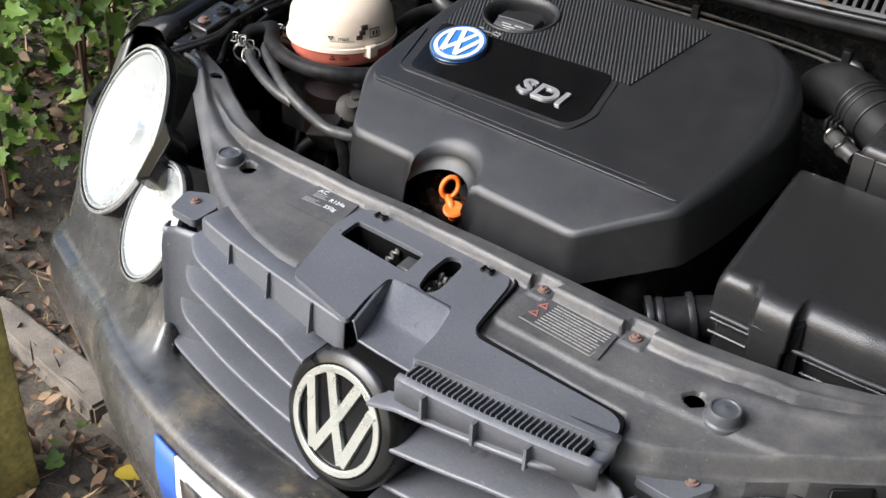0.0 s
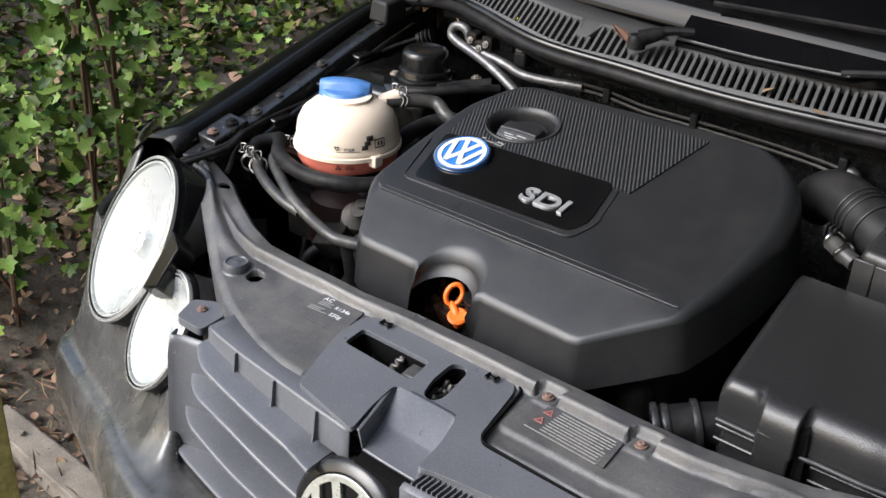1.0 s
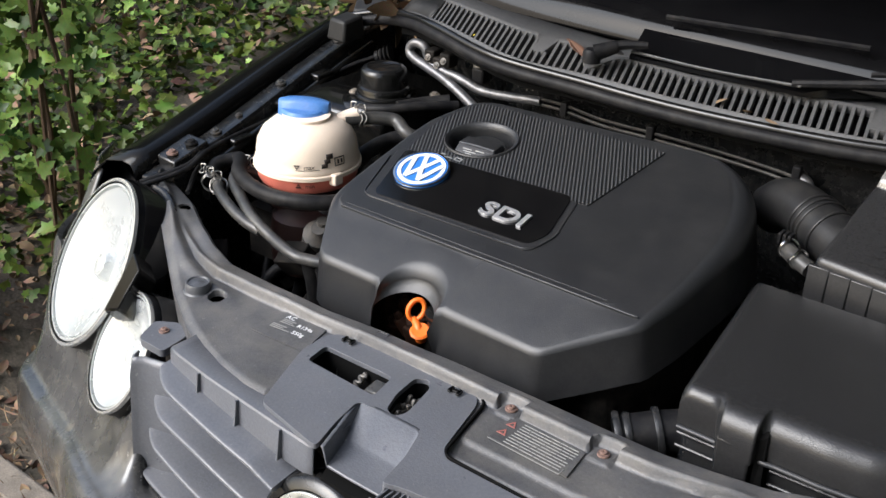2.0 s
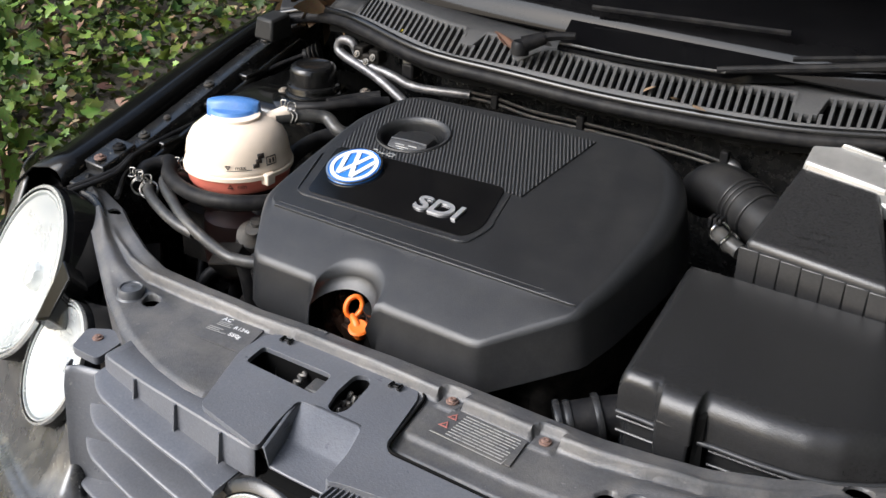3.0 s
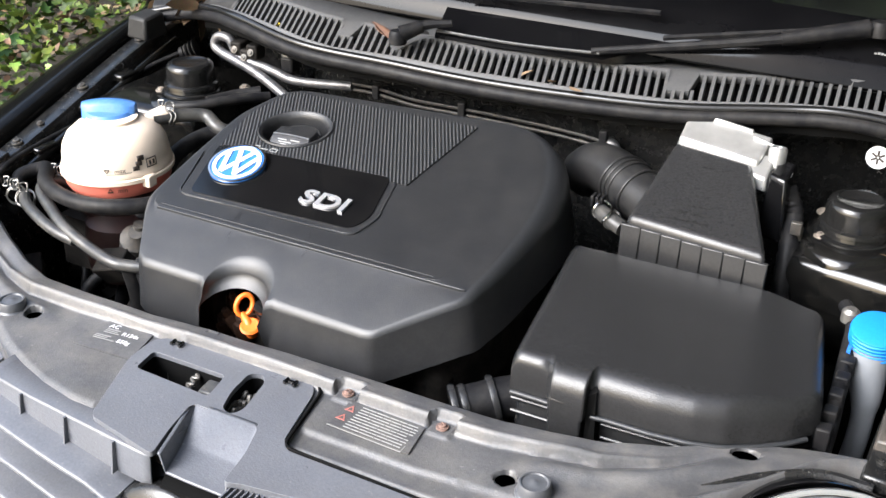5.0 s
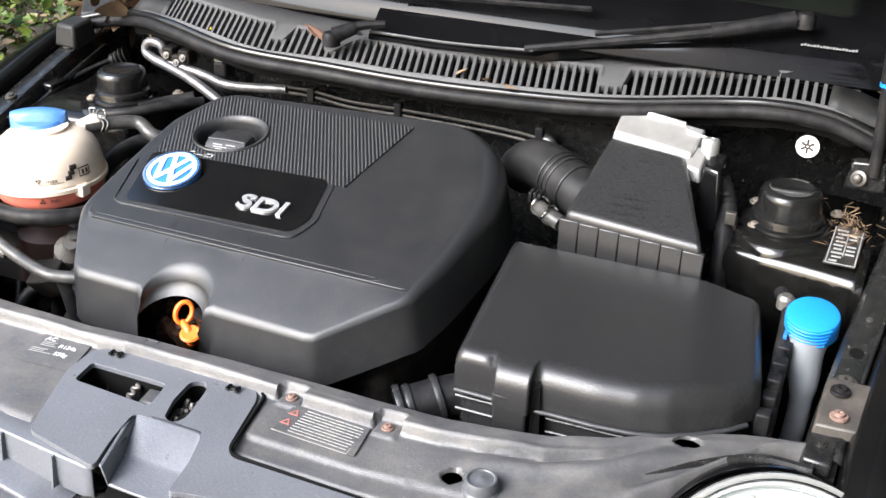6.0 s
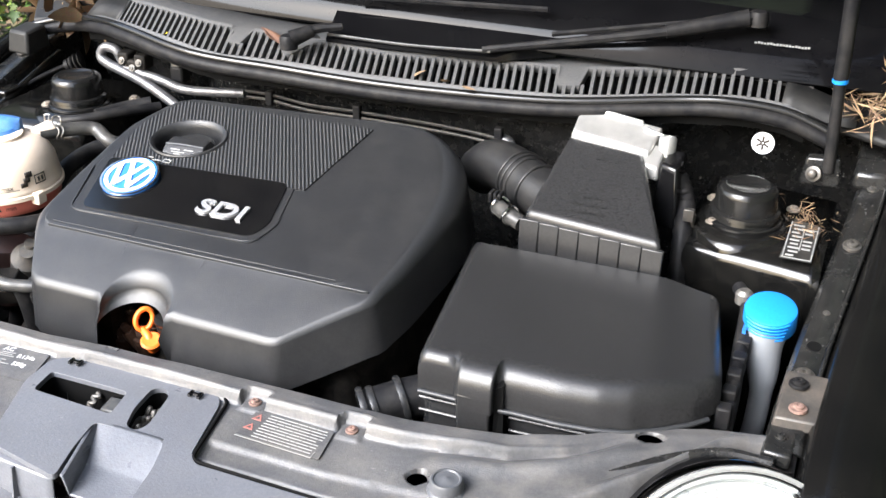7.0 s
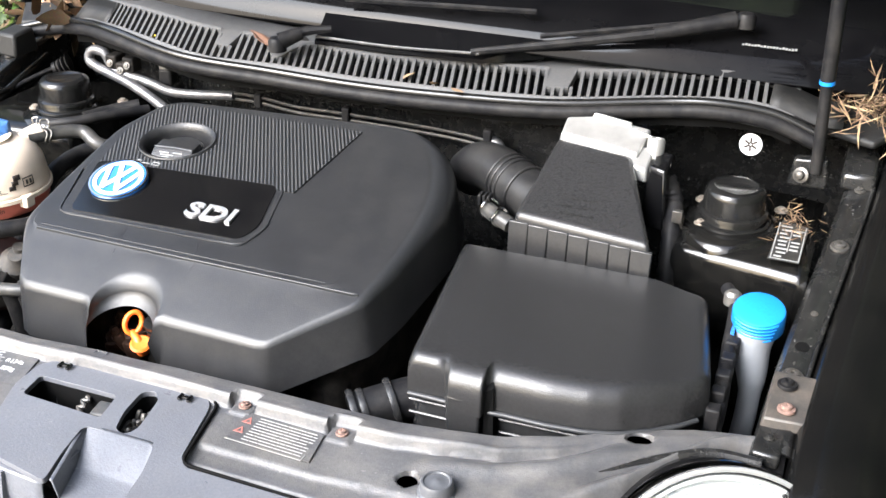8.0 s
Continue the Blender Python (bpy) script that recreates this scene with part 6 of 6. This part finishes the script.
for k in range(10):
    x, y = random.uniform(-0.58, -0.33), random.uniform(0.12, 0.56)
    hose([(x, y, 0.56), (x + random.uniform(-0.05, 0.05), y + random.uniform(0.02, 0.08), 0.66), (x + random.uniform(-0.08, 0.08), y + random.uniform(0.05, 0.14), 0.70)], random.uniform(0.005, 0.011), M_RUBBER, "thin black hose deep in the engine bay")

# foil-wrapped air-conditioning pipes and thin lines along the firewall
pipes = thing("air_conditioning_pipes", (-0.35, 0.60, 0.80), "foil-sleeved pipes clipped along the firewall", "pipes")
part("foil_sleeve", tube([(-0.478, 0.605, 0.868), (-0.488, 0.605, 0.884), (-0.508, 0.604, 0.886), (-0.516, 0.602, 0.872), (-0.500, 0.598, 0.862), (-0.430, 0.588, 0.845), (-0.365, 0.575, 0.822), (-0.335, 0.56, 0.812)], 0.0078, 10, 6), M_FOIL, pipes, "crinkled foil sleeve", smooth=50)
part("foil_sleeve", tube([(-0.470, 0.600, 0.858), (-0.405, 0.600, 0.848), (-0.355, 0.600, 0.838), (-0.250, 0.600, 0.848)], 0.0074, 10, 6), M_FOIL, pipes, "crinkled foil sleeve", smooth=50)
for d in (0.0, 0.009):
    part("thin_line", tube([(-0.250, 0.600, 0.852 - d), (-0.205, 0.600, 0.852 - d), (-0.14, 0.600, 0.846 - d), (-0.06, 0.600, 0.847 - d), (0.07, 0.603, 0.845 - d), (0.157, 0.605, 0.838 - d), (0.182, 0.600, 0.826 - d), (0.186, 0.58, 0.81 - d)], 0.0024, 8, 6), M_BOLT, pipes)
for x in (-0.207, -0.06, 0.160):
    part("pipe_clip", box(x - 0.006, x + 0.006, 0.594, 0.606, 0.836, 0.858), M_RUBBER, pipes, bevel=0.002)
part("pipe_end", tube([(0.160, 0.604, 0.840), (0.176, 0.602, 0.836), (0.186, 0.59, 0.815)], 0.0075, 10), M_FOIL, pipes)

plugs = thing("firewall_socket", (-0.38, 0.62, 0.86), "black socket with a steel nut on the firewall", "socket")
part("socket_body", box(-0.395, -0.372, 0.612, 0.634, 0.842, 0.868), M_RUBBER, plugs, bevel=0.004)
part("nut", lathe([(0.008, 0), (0.008, 0.006), (0.004, 0.008), (0, 0.008)], facing((-0.384, 0.614, 0.880), (0, -0.8, 0.5)), 8), M_CHROME, plugs)
part("nut_base", box(-0.393, -0.376, 0.612, 0.634, 0.866, 0.890), M_STEEL, plugs, bevel=0.003)
sp = thing("pipe_coupling", (-0.46, 0.60, 0.86), "grimy metal coupling blocks by the strut tower", "coupling")
for x, z in ((-0.470, 0.872), (-0.452, 0.862), (-0.438, 0.872)):
    part("block", box(x - 0.010, x + 0.010, 0.595, 0.62, z - 0.012, z + 0.012), M_DARK, sp, bevel=0.003)
    screw((x, 0.594, z), 0.006, M_BOLT, sp, (0, -0.9, 0.4), "nut")
gv = thing("cable_gaiter", (-0.58, 0.64, 0.84), "black ribbed rubber gaiter on the firewall", "gaiter")
for k in range(4):
    part("fold", lathe([(0.010, 0), (0.016 - 0.002 * k, 0.002), (0.010, 0.006), (0, 0.006)], facing((-0.575 - 0.006 * k, 0.625 - 0.004 * k, 0.852 - 0.003 * k), (-0.8, -0.4, -0.3)), 14), M_RUBBER, gv)
part("cable", tube([(-0.600, 0.612, 0.842), (-0.63, 0.57, 0.825), (-0.645, 0.47, 0.80), (-0.64, 0.34, 0.775), (-0.60, 0.22, 0.765), (-0.55, 0.15, 0.755)], 0.0035, 8), M_RUBBER, gv)
for d in (0, 0.010):
    hose([(-0.600 - d, 0.105 + d, 0.765), (-0.575 - d, 0.17 + d, 0.778), (-0.600 - d, 0.235 + d, 0.782), (-0.612 - d, 0.32 + d, 0.785), (-0.62 - d, 0.45, 0.79)], 0.004, M_RUBBER, "thin black cable along the inner wing")

# brackets where wing, slam panel and headlamp meet
for sx in (-1, 1):
    br = thing("wing_bracket", (sx * 0.62, 0.16, 0.75), "dusty black steel bracket at the wing corner", "bracket", "wing brackets")
    part("strap", hull_box([(sx * 0.598, 0.130, 0.752), (sx * 0.625, 0.128, 0.752), (sx * 0.628, 0.185, 0.758), (sx * 0.600, 0.187, 0.758)], [(sx * 0.598, 0.130, 0.768), (sx * 0.625, 0.128, 0.768), (sx * 0.628, 0.185, 0.772), (sx * 0.600, 0.187, 0.772)]), M_BAY, br, bevel=0.003)
    screw((sx * 0.612, 0.155, 0.770), 0.006, M_BAY, br, name="strap_screw")
    part("wing_plate", hull_box([(sx * 0.600, 0.170, 0.768), (sx * 0.650, 0.170, 0.770), (sx * 0.650, 0.240, 0.782), (sx * 0.602, 0.240, 0.782)], [(sx * 0.602, 0.172, 0.780), (sx * 0.648, 0.172, 0.782), (sx * 0.648, 0.238, 0.795), (sx * 0.604, 0.238, 0.795)]), M_DUSTPLATE if sx > 0 else M_BAY, br, "dusty steel plate", bevel=0.002)
    screw((sx * 0.622, 0.185, 0.785), 0.009, M_RUST, br, name="plate_bolt", label="rusty bolt")
    screw((sx * 0.618, 0.218, 0.792), 0.010, M_RUBBER, br, name="rubber_plug")
    part("lamp_flange", tube([(sx * 0.47, 0.062, 0.748), (sx * 0.52, 0.100, 0.756), (sx * 0.565, 0.120, 0.762), (sx * 0.61, 0.122, 0.762)], 0.005, 8), M_BAY, br)
    hc = thing("hinge_cover", (sx * 0.66, 0.58, 0.87), "black plastic end block of the scuttle seal", "trim block", "scuttle end blocks")
    part("block", hull_box([(sx * 0.625, 0.560, 0.868), (sx * 0.672, 0.565, 0.868), (sx * 0.672, 0.62, 0.868), (sx * 0.625, 0.615, 0.868)], [(sx * 0.628, 0.565, 0.905), (sx * 0.668, 0.570, 0.905), (sx * 0.668, 0.615, 0.908), (sx * 0.628, 0.612, 0.908)]) if sx < 0 else hull_box([(0.628, 0.60, 0.850), (0.672, 0.60, 0.850), (0.672, 0.70, 0.868), (0.628, 0.70, 0.868)], [(0.630, 0.602, 0.872), (0.670, 0.602, 0.872), (0.670, 0.70, 0.890), (0.630, 0.70, 0.890)]), M_ENDCAP if sx < 0 else M_BAY, hc, bevel=0.005)
    part("corner_panel", hull_box([(sx * 0.52, 0.69, 0.90), (sx * 0.66, 0.62, 0.90), (sx * 0.70, 0.68, 0.91), (sx * 0.55, 0.70, 0.92)], [(sx * 0.52, 0.69, 0.915), (sx * 0.66, 0.62, 0.91), (sx * 0.70, 0.68, 0.925), (sx * 0.55, 0.70, 0.935)]), M_ENDCAP, hc, bevel=0.004)

# stickers and plates
st = tagged(part("round_sticker", lathe([(0.0148, 0), (0.0148, 0.0008), (0, 0.0008)], facing((0.511, 0.640, 0.8775), (0, -1, 0.12)), 28), M_WHITE, None), "round white sticker with a black star", "sticker")
sm = facing((0.511, 0.640, 0.8775), (0, -1, 0.12)) @ pose(0, 0, 0.0009)
bm = bmesh.new()
for k in range(6):
    a = radians(30 + 60 * k)
    stroke((0.0012 * math.cos(a), 0.0012 * math.sin(a)), (0.0092 * math.cos(a), 0.0092 * math.sin(a)), 0.0028, 0.0006, sm, bm)
part("star", bm, M_INK, st, smooth=0)
tp = tagged(part("type_plate", plate([(0.5665, 0.430), (0.6025, 0.430), (0.6045, 0.531), (0.5715, 0.5425)], 0.001, facing((0, 0, 0.8225), (0.0, 0.0, 1), (0, 1, 0))), M_LABEL, None), "black type plate with pale print on the strut tower", "type plate")
rowsb = []
for k in range(9):
    rowsb += [(0.5725 + 0.0015 * (k % 2), 0.438 + 0.0105 * k, 0.009 + 0.002 * (k % 3), 0.0035)]
    if k in (2, 3, 4, 6, 7):
        rowsb += [(0.588, 0.438 + 0.0105 * k, 0.010, 0.0035)]
rowsb += [(0.568, 0.432, 0.034, 0.0014), (0.6008, 0.433, 0.0014, 0.095), (0.5855, 0.455, 0.0012, 0.06), (0.5855, 0.515, 0.016, 0.0012), (0.5690, 0.433, 0.0014, 0.100)]
bars(rowsb, pose(0, 0, 0.8226), M_PALEPRINT, tp)
vs_ = thing("windscreen_strip", on_screen(0.51, 0.69, 0.0), "pale strip of small print on the windscreen", "print strip")
bars([(0.0040 * k - 0.036, (0.0006 if k % 4 == 1 else 0), 0.0031, 0.0038 if k % 3 else 0.0028) for k in range(18)], facing(on_screen(0.510, 0.713, 0.004), (0, -0.46, 0.88), (0, 1, 0.5)), M_GREYPRINT, vs_)

# small fittings on the other side of the bay
vac = thing("vacuum_valve", (0.24, 0.40, 0.82), "small hose stub with steel clips on the intake box", "valve")
part("stub", tube([(0.222, 0.428, 0.822), (0.240, 0.412, 0.822), (0.262, 0.402, 0.818)], 0.010, 12), M_HOSE, vac)
part("clip_band", tube(wire_ring((0.245, 0.409, 0.822), (0.7, -0.4, 0), 0.0118), 0.0016, 6, 2), M_CHROME, vac)
part("clip_band", tube(wire_ring((0.226, 0.425, 0.824), (0.7, -0.5, 0.2), 0.0125), 0.0016, 6, 2), M_CHROME, vac)
for k in range(3):
    part("plug_tooth", box(0.210 + 0.006 * k, 0.214 + 0.006 * k, 0.425, 0.440, 0.826, 0.840), M_RUBBER, vac, bevel=0.001)
cn = thing("battery_terminals", (0.55, 0.27, 0.70), "black cable clips and plugs beside the filter housing", "cable loom")
for k in range(6):
    y = 0.20 + 0.028 * k
    part("loom_clip", box(0.545, 0.560, y - 0.008, y + 0.008, 0.735 + 0.004 * k, 0.760 + 0.004 * k), M_RUBBER, cn, bevel=0.002)
part("loom", tube([(0.553, 0.17, 0.70), (0.556, 0.22, 0.745), (0.550, 0.30, 0.765), (0.545, 0.37, 0.785), (0.53, 0.40, 0.79)], 0.008, 10), M_RUBBER, cn)
part("terminal", lathe([(0.010, 0), (0.010, 0.012), (0.006, 0.016), (0, 0.016)], pose(0.540, 0.375, 0.785), 12), M_STEEL, cn, "rusty steel terminal")
part("blue_tab", box(0.548, 0.552, 0.318, 0.350, 0.75, 0.782), M_BADGEBLUE, cn)
wl = thing("engine_control_wiring", (0.44, 0.5, 0.80), "black ribbed wiring from the aluminium box", "wiring")
part("conduit", tube([(0.425, 0.53, 0.86), (0.440, 0.52, 0.83), (0.446, 0.48, 0.80), (0.45, 0.45, 0.74)], lambda t: 0.011 + (0.0015 if int(t * 25) % 2 else 0), 12, 8), M_RUBBER, wl)
for k in range(3):
    part("wire_clip", box(0.445, 0.458, 0.500 - 0.012 * k, 0.508 - 0.012 * k, 0.80 + 0.012 * k, 0.816 + 0.012 * k), M_BOLT, wl, bevel=0.001)

# dents, leaves and litter caught on the scuttle
def leaf_mesh(kind, fold=0.25, curl=0.2):
    if kind == "ivy":
        half = [(0.0, 0.0), (0.16, -0.10), (0.42, -0.02), (0.30, 0.22), (0.50, 0.46), (0.24, 0.52), (0.20, 0.72), (0.0, 1.0)]
    elif kind == "needle":
        half = [(0.0, 0.0), (0.035, 0.3), (0.03, 0.7), (0.0, 1.0)]
    else:
        half = [(0.0, 0.0), (0.14, 0.12), (0.25, 0.35), (0.24, 0.6), (0.12, 0.85), (0.0, 1.0)]
    pts = half + [(-x, y) for x, y in half[-2:0:-1]]
    verts = [(0.0, 0.4, 0.0)] + [(x, y, fold * abs(x) + curl * (y - 0.4) ** 2) for x, y in pts]
    faces = [(0, 1 + i, 1 + (i + 1) % len(pts)) for i in range(len(pts))]
    return np.array(verts), faces


def scatter(name, places, size, mat, label, category, kind="stuff", shape="ivy", vary=0.5, tilt=0.6, face=(0, 0, 1), smooth=0):
    """One object of many leaves, each at a place, turned about at random."""
    rng = np.random.default_rng(len(places) + int(size * 1e4))
    verts, faces = [], []
    f = Vector(face).normalized()
    for p in places:
        base, fc = leaf_mesh(shape, rng.uniform(0.05, 0.5), rng.uniform(-0.5, 0.5))
        nrm = (f + Vector(rng.normal(0, tilt, 3))).normalized()
        m = facing((0, 0, 0), nrm, Vector(rng.normal(0, 1, 3)).normalized())
        k = size * (1 + vary * rng.uniform(-1, 1))
        o = len(verts)
        arr = np.array(m.to_3x3()) @ (base * k).T
        verts += (arr.T + np.array(p)).tolist()
        faces += [tuple(i + o for i in q) for q in fc]
    me = bpy.data.meshes.new(name)
    me.from_pydata(verts, [], faces)
    me.materials.append(mat)
    for pl in me.polygons:
        pl.use_smooth = True
    return tagged(new(name, me), label, category, kind=kind)


rr = np.random.default_rng(5)
scatter("leaf_pile", [(-0.60 + rr.normal(0, 0.045), 0.70 + rr.normal(0, 0.03), 0.905 + abs(rr.normal(0, 0.012))) for _ in range(90)], 0.045, M_DEAD, "pile of dry brown leaves in the scuttle corner", "dry leaves", shape="leaf", tilt=0.9)
scatter("dry_grass", [(0.665 + rr.normal(0, 0.03), 0.70 + rr.normal(0, 0.05), 0.935 + abs(rr.normal(0, 0.010))) for _ in range(420)], 0.032, M_DEAD, "dry straw and needles in the scuttle corner", "dry grass", shape="needle", tilt=1.2)
scatter("dry_needles", [(0.585 + rr.normal(0, 0.014), 0.525 + rr.normal(0, 0.03), 0.824 + abs(rr.normal(0, 0.004))) for _ in range(110)], 0.014, M_DEAD, "dry needles lying on the strut tower", "dry needles", shape="needle", tilt=0.8)
bm, _ = grid_bm([[(x + 0.0035 * a, y + 0.0055 * a, z + 0.006 + 0.004 * abs(a)) for a in (-w, -0.5 * w, 0, 0.5 * w, w)] for x, y, z, w in ((-0.207, 0.590, 0.952, 0.15), (-0.195, 0.584, 0.949, 0.6), (-0.183, 0.576, 0.945, 1.2), (-0.172, 0.570, 0.942, 1.3), (-0.163, 0.566, 0.940, 0.7), (-0.157, 0.563, 0.939, 0.2))])
tagged(part("fallen_leaf", bm, M_CURLED, None, solid=0.0006, smooth=60), "curled red-brown leaf caught in the notch of the scuttle grille", "leaf", group="fallen leaves")
for p, s, mt, nm in (((0.046, 0.566, 0.926), 0.034, M_DEAD, "brown"), ((0.085, 0.566, 0.926), 0.028, M_DEAD, "brown"), ((0.118, 0.562, 0.924), 0.017, M_DEAD, "brown"), ((-0.362, 0.572, 0.936), 0.030, M_YELLOW, "yellow")):
    tagged(scatter("fallen_leaf", [p], s, mt, "small dry %s leaf on the scuttle grille" % nm, "leaf", kind="thing", shape="leaf", tilt=0.5), group="fallen leaves")


# ---- surroundings ----
def bank_z(x, y):
    d = max(-1.15 - x - 0.25 * max(0.6 - y, 0), 0)
    return 0.10 * bump01(d, 0.0, 0.3) + 0.14 * d * bump01(d, 0.1, 0.8) + 0.06 * noise.noise((x * 1.7, y * 1.7, 0.5)) * bump01(d, 0, 0.4)


xs = [-60, -20, -9] + list(np.linspace(-6, 1.2, 60)) + [3, 9, 20, 60]
ys = [-60, -20, -8] + list(np.linspace(-2.5, 6, 60)) + [9, 20, 60]
bm, _ = grid_bm([[(x, y, bank_z(x, y) if -6.1 < x < 1.3 and -2.6 < y < 6.1 else 0.0 if x > -6.1 else 0.7) for x in xs] for y in ys])
lone("ground", bm, M_SOIL, "dark soil ground strewn with dead leaves", "ground", kind="structure", smooth=180)

# unseen pale paving in front of the car, added to bounce light onto bumper and grille
lone("pavement", box(-1.38, 1.35, -9.0, -0.34, -0.05, 0.006), M_PAVING, "unseen pale concrete added to bounce light onto the car's front", "pavement", kind="structure", bevel=0.003)

# edging bricks
kerb = thing("brick_edging", (-1.0, 0.05, 0), "row of worn grey-brown edging blocks in the soil", "edging", kind="structure")
for k in range(3):
    x = -1.70 + 0.452 * k
    bm = hull_box([(x, -0.01 + 0.012 * (k % 2), -0.03), (x + 0.440, -0.02, -0.03), (x + 0.440, 0.068, -0.03), (x, 0.075, -0.03)], [(x + 0.004, -0.006 + 0.012 * (k % 2), 0.036), (x + 0.435, -0.016, 0.034 + 0.003 * (k % 3)), (x + 0.435, 0.064, 0.036), (x + 0.004, 0.071, 0.034)])
    bm.transform(Matrix.Translation((0, -0.008 * k + 0.03, 0)))
    bmesh.ops.bevel(bm, geom=bm.edges, offset=0.007, segments=2, affect="EDGES")
    part("brick", bm, M_KERB, kerb)

post = lone("wooden_post", hull_box([(-0.86, -0.245, 0), (-0.752, -0.245, 0), (-0.752, -0.14, 0), (-0.86, -0.14, 0)], [(-0.86, -0.245, 0.62), (-0.752, -0.245, 0.62), (-0.752, -0.14, 0.62), (-0.86, -0.14, 0.62)]), M_WOOD, "weathered yellow-green square wooden post", "post", bevel=0.004)

rr = np.random.default_rng(11)
def litter(n, x0, x1, y0, y1):
    out = []
    while len(out) < n:
        x, y = rr.uniform(x0, x1), rr.uniform(y0, y1)
        out.append((x, y, bank_z(x, y) + abs(rr.normal(0, 0.012)) + 0.006))
    return out


scatter("leaf_litter", litter(3000, -2.0, -0.55, -0.45, 1.0), 0.028, M_LITTER, "brown dead leaves lying on the soil", "leaf litter", shape="leaf", tilt=0.5)
scatter("twigs", litter(420, -1.3, -0.5, -0.3, 0.2), 0.045, M_DEAD, "dry straw and twigs on the soil", "twigs", shape="needle", tilt=1.4)
for p, s, mt, nm in (((-0.66, -0.055, 0.03), 0.058, M_YELLOW, "yellow"), ((-0.80, -0.03, 0.03), 0.038, M_UNDER, "green"), ((-0.74, -0.115, 0.03), 0.040, M_IVY, "green"), ((-0.78, -0.09, 0.04), 0.036, M_IVY, "green")):
    tagged(scatter("ground_leaf", [p], s, mt, "single %s leaf on the soil" % nm, "leaf", kind="thing", shape="leaf" if nm == "yellow" else "ivy", tilt=0.2), group="leaves on the soil")


def carpet(n, x0, x1, y0, y1, up, keep):
    out = []
    while len(out) < n:
        x, y = rr.uniform(x0, x1), rr.uniform(y0, y1)
        if noise.noise((x * 2.3, y * 2.3, 7.0)) + rr.uniform(-0.35, 0.35) > keep:
            out.append((x, y, bank_z(x, y) + up * abs(rr.normal(0, 0.6))))
    return out


scatter("dead_leaves", carpet(6500, -4.2, -0.95, 0.45, 4.4, 0.10, -0.4), 0.04, M_LITTER, "dead leaves among the ivy", "leaf litter", shape="leaf", tilt=0.6)
scatter("ivy_carpet", carpet(17000, -4.2, -0.95, 0.45, 4.4, 0.12, -0.42), 0.034, M_UNDER, "low carpet of ivy and weeds under the trees", "ivy", tilt=0.55)
scatter("ivy_carpet", carpet(3600, -4.2, -1.05, 0.5, 4.4, 0.20, 0.02), 0.038, M_IVY, "brighter ivy leaves over the carpet", "ivy", tilt=0.6)


def ivy_column(n, cx, cy, z0, z1, r, size, label):
    pl = []
    for _ in range(n):
        z = rr.uniform(z0, z1)
        a, d = rr.uniform(0, 2 * math.pi), r * math.sqrt(rr.uniform(0.1, 1)) * (0.7 + 0.6 * noise.noise((cx, cy, z * 4)))
        x, y = cx + d * math.cos(a), cy + d * math.sin(a)
        if noise.noise((x * 5, y * 5, z * 5)) > -0.15:
            pl.append((x, y, z))
    bush = scatter("climbing_ivy", pl, size, M_IVY, label, "ivy", kind="thing", tilt=0.55, face=(0.75, -0.5, 0.6))
    bm = bmesh.new()
    for k in range(5):
        a = 1.3 * k
        tube([(cx + 0.4 * r * math.cos(a), cy + 0.4 * r * math.sin(a), 0), (cx + 0.2 * r * math.sin(3 * a), cy + 0.3 * r * math.cos(2 * a), z1 * 0.5), (cx + 0.7 * r * math.cos(a + 0.6), cy + 0.5 * r * math.sin(a), z1)], 0.006, 6, 5, bm)
    part("stem", bm, M_STEM, bush)


ivy_column(620, -1.50, 0.22, 0.12, 1.0, 0.22, 0.033, "climbing ivy with glossy green leaves beside the car")
ivy_column(300, -1.52, 0.55, 0.35, 0.95, 0.18, 0.033, "hanging ivy strands with green leaves")
ivy_column(240, -1.75, 0.05, 0.05, 0.75, 0.20, 0.033, "climbing ivy with small green leaves")

# unseen hedges added round the car to block the sky and darken reflections: a dark core with leafy faces
M_HEDGELEAF = leaf_material("hedge_leaf", (0.012, 0.028, 0.006), (0.05, 0.09, 0.02), 0.6)
for x0, x1, y0, y1, h in ((1.4, 2.3, -3.2, 6.0, 5.0), (-6.6, -5.4, 1.5, 8.0, 4.0), (-6.5, 2.9, 5.2, 6.6, 9.0)):
    hedge = thing("hedge", ((x0 + x1) / 2, (y0 + y1) / 2, 0), "unseen tall green hedge added to block sky light", "hedge", "hedges", kind="structure")
    part("core", box(x0 + 0.2, x1 - 0.2, y0 + 0.2, y1 - 0.2, 0, h - 0.2), M_HEDGE, hedge, bevel=0.15, segs=2)
    pl = []
    for _ in range(5200):
        u, v, w = rr.uniform(0, 1), rr.uniform(0, 1), rr.uniform(-0.12, 0.12)
        side = int(rr.integers(0, 5))
        p = ((x0 + 0.1, y0 + (y1 - y0) * u, h * v), (x1 - 0.1, y0 + (y1 - y0) * u, h * v), (x0 + (x1 - x0) * u, y0 + 0.1, h * v), (x0 + (x1 - x0) * u, y1 - 0.1, h * v), (x0 + (x1 - x0) * u, y0 + (y1 - y0) * v, h - 0.1))[side]
        pl.append(tuple(c + w + rr.normal(0, 0.05) for c in p))
    foliage = scatter("foliage", pl, 0.26, M_HEDGELEAF, "dense dark green hedge leaves", "", shape="leaf", tilt=1.0)
    foliage.parent = hedge
    foliage.matrix_parent_inverse = Matrix.Translation(-hedge.location)
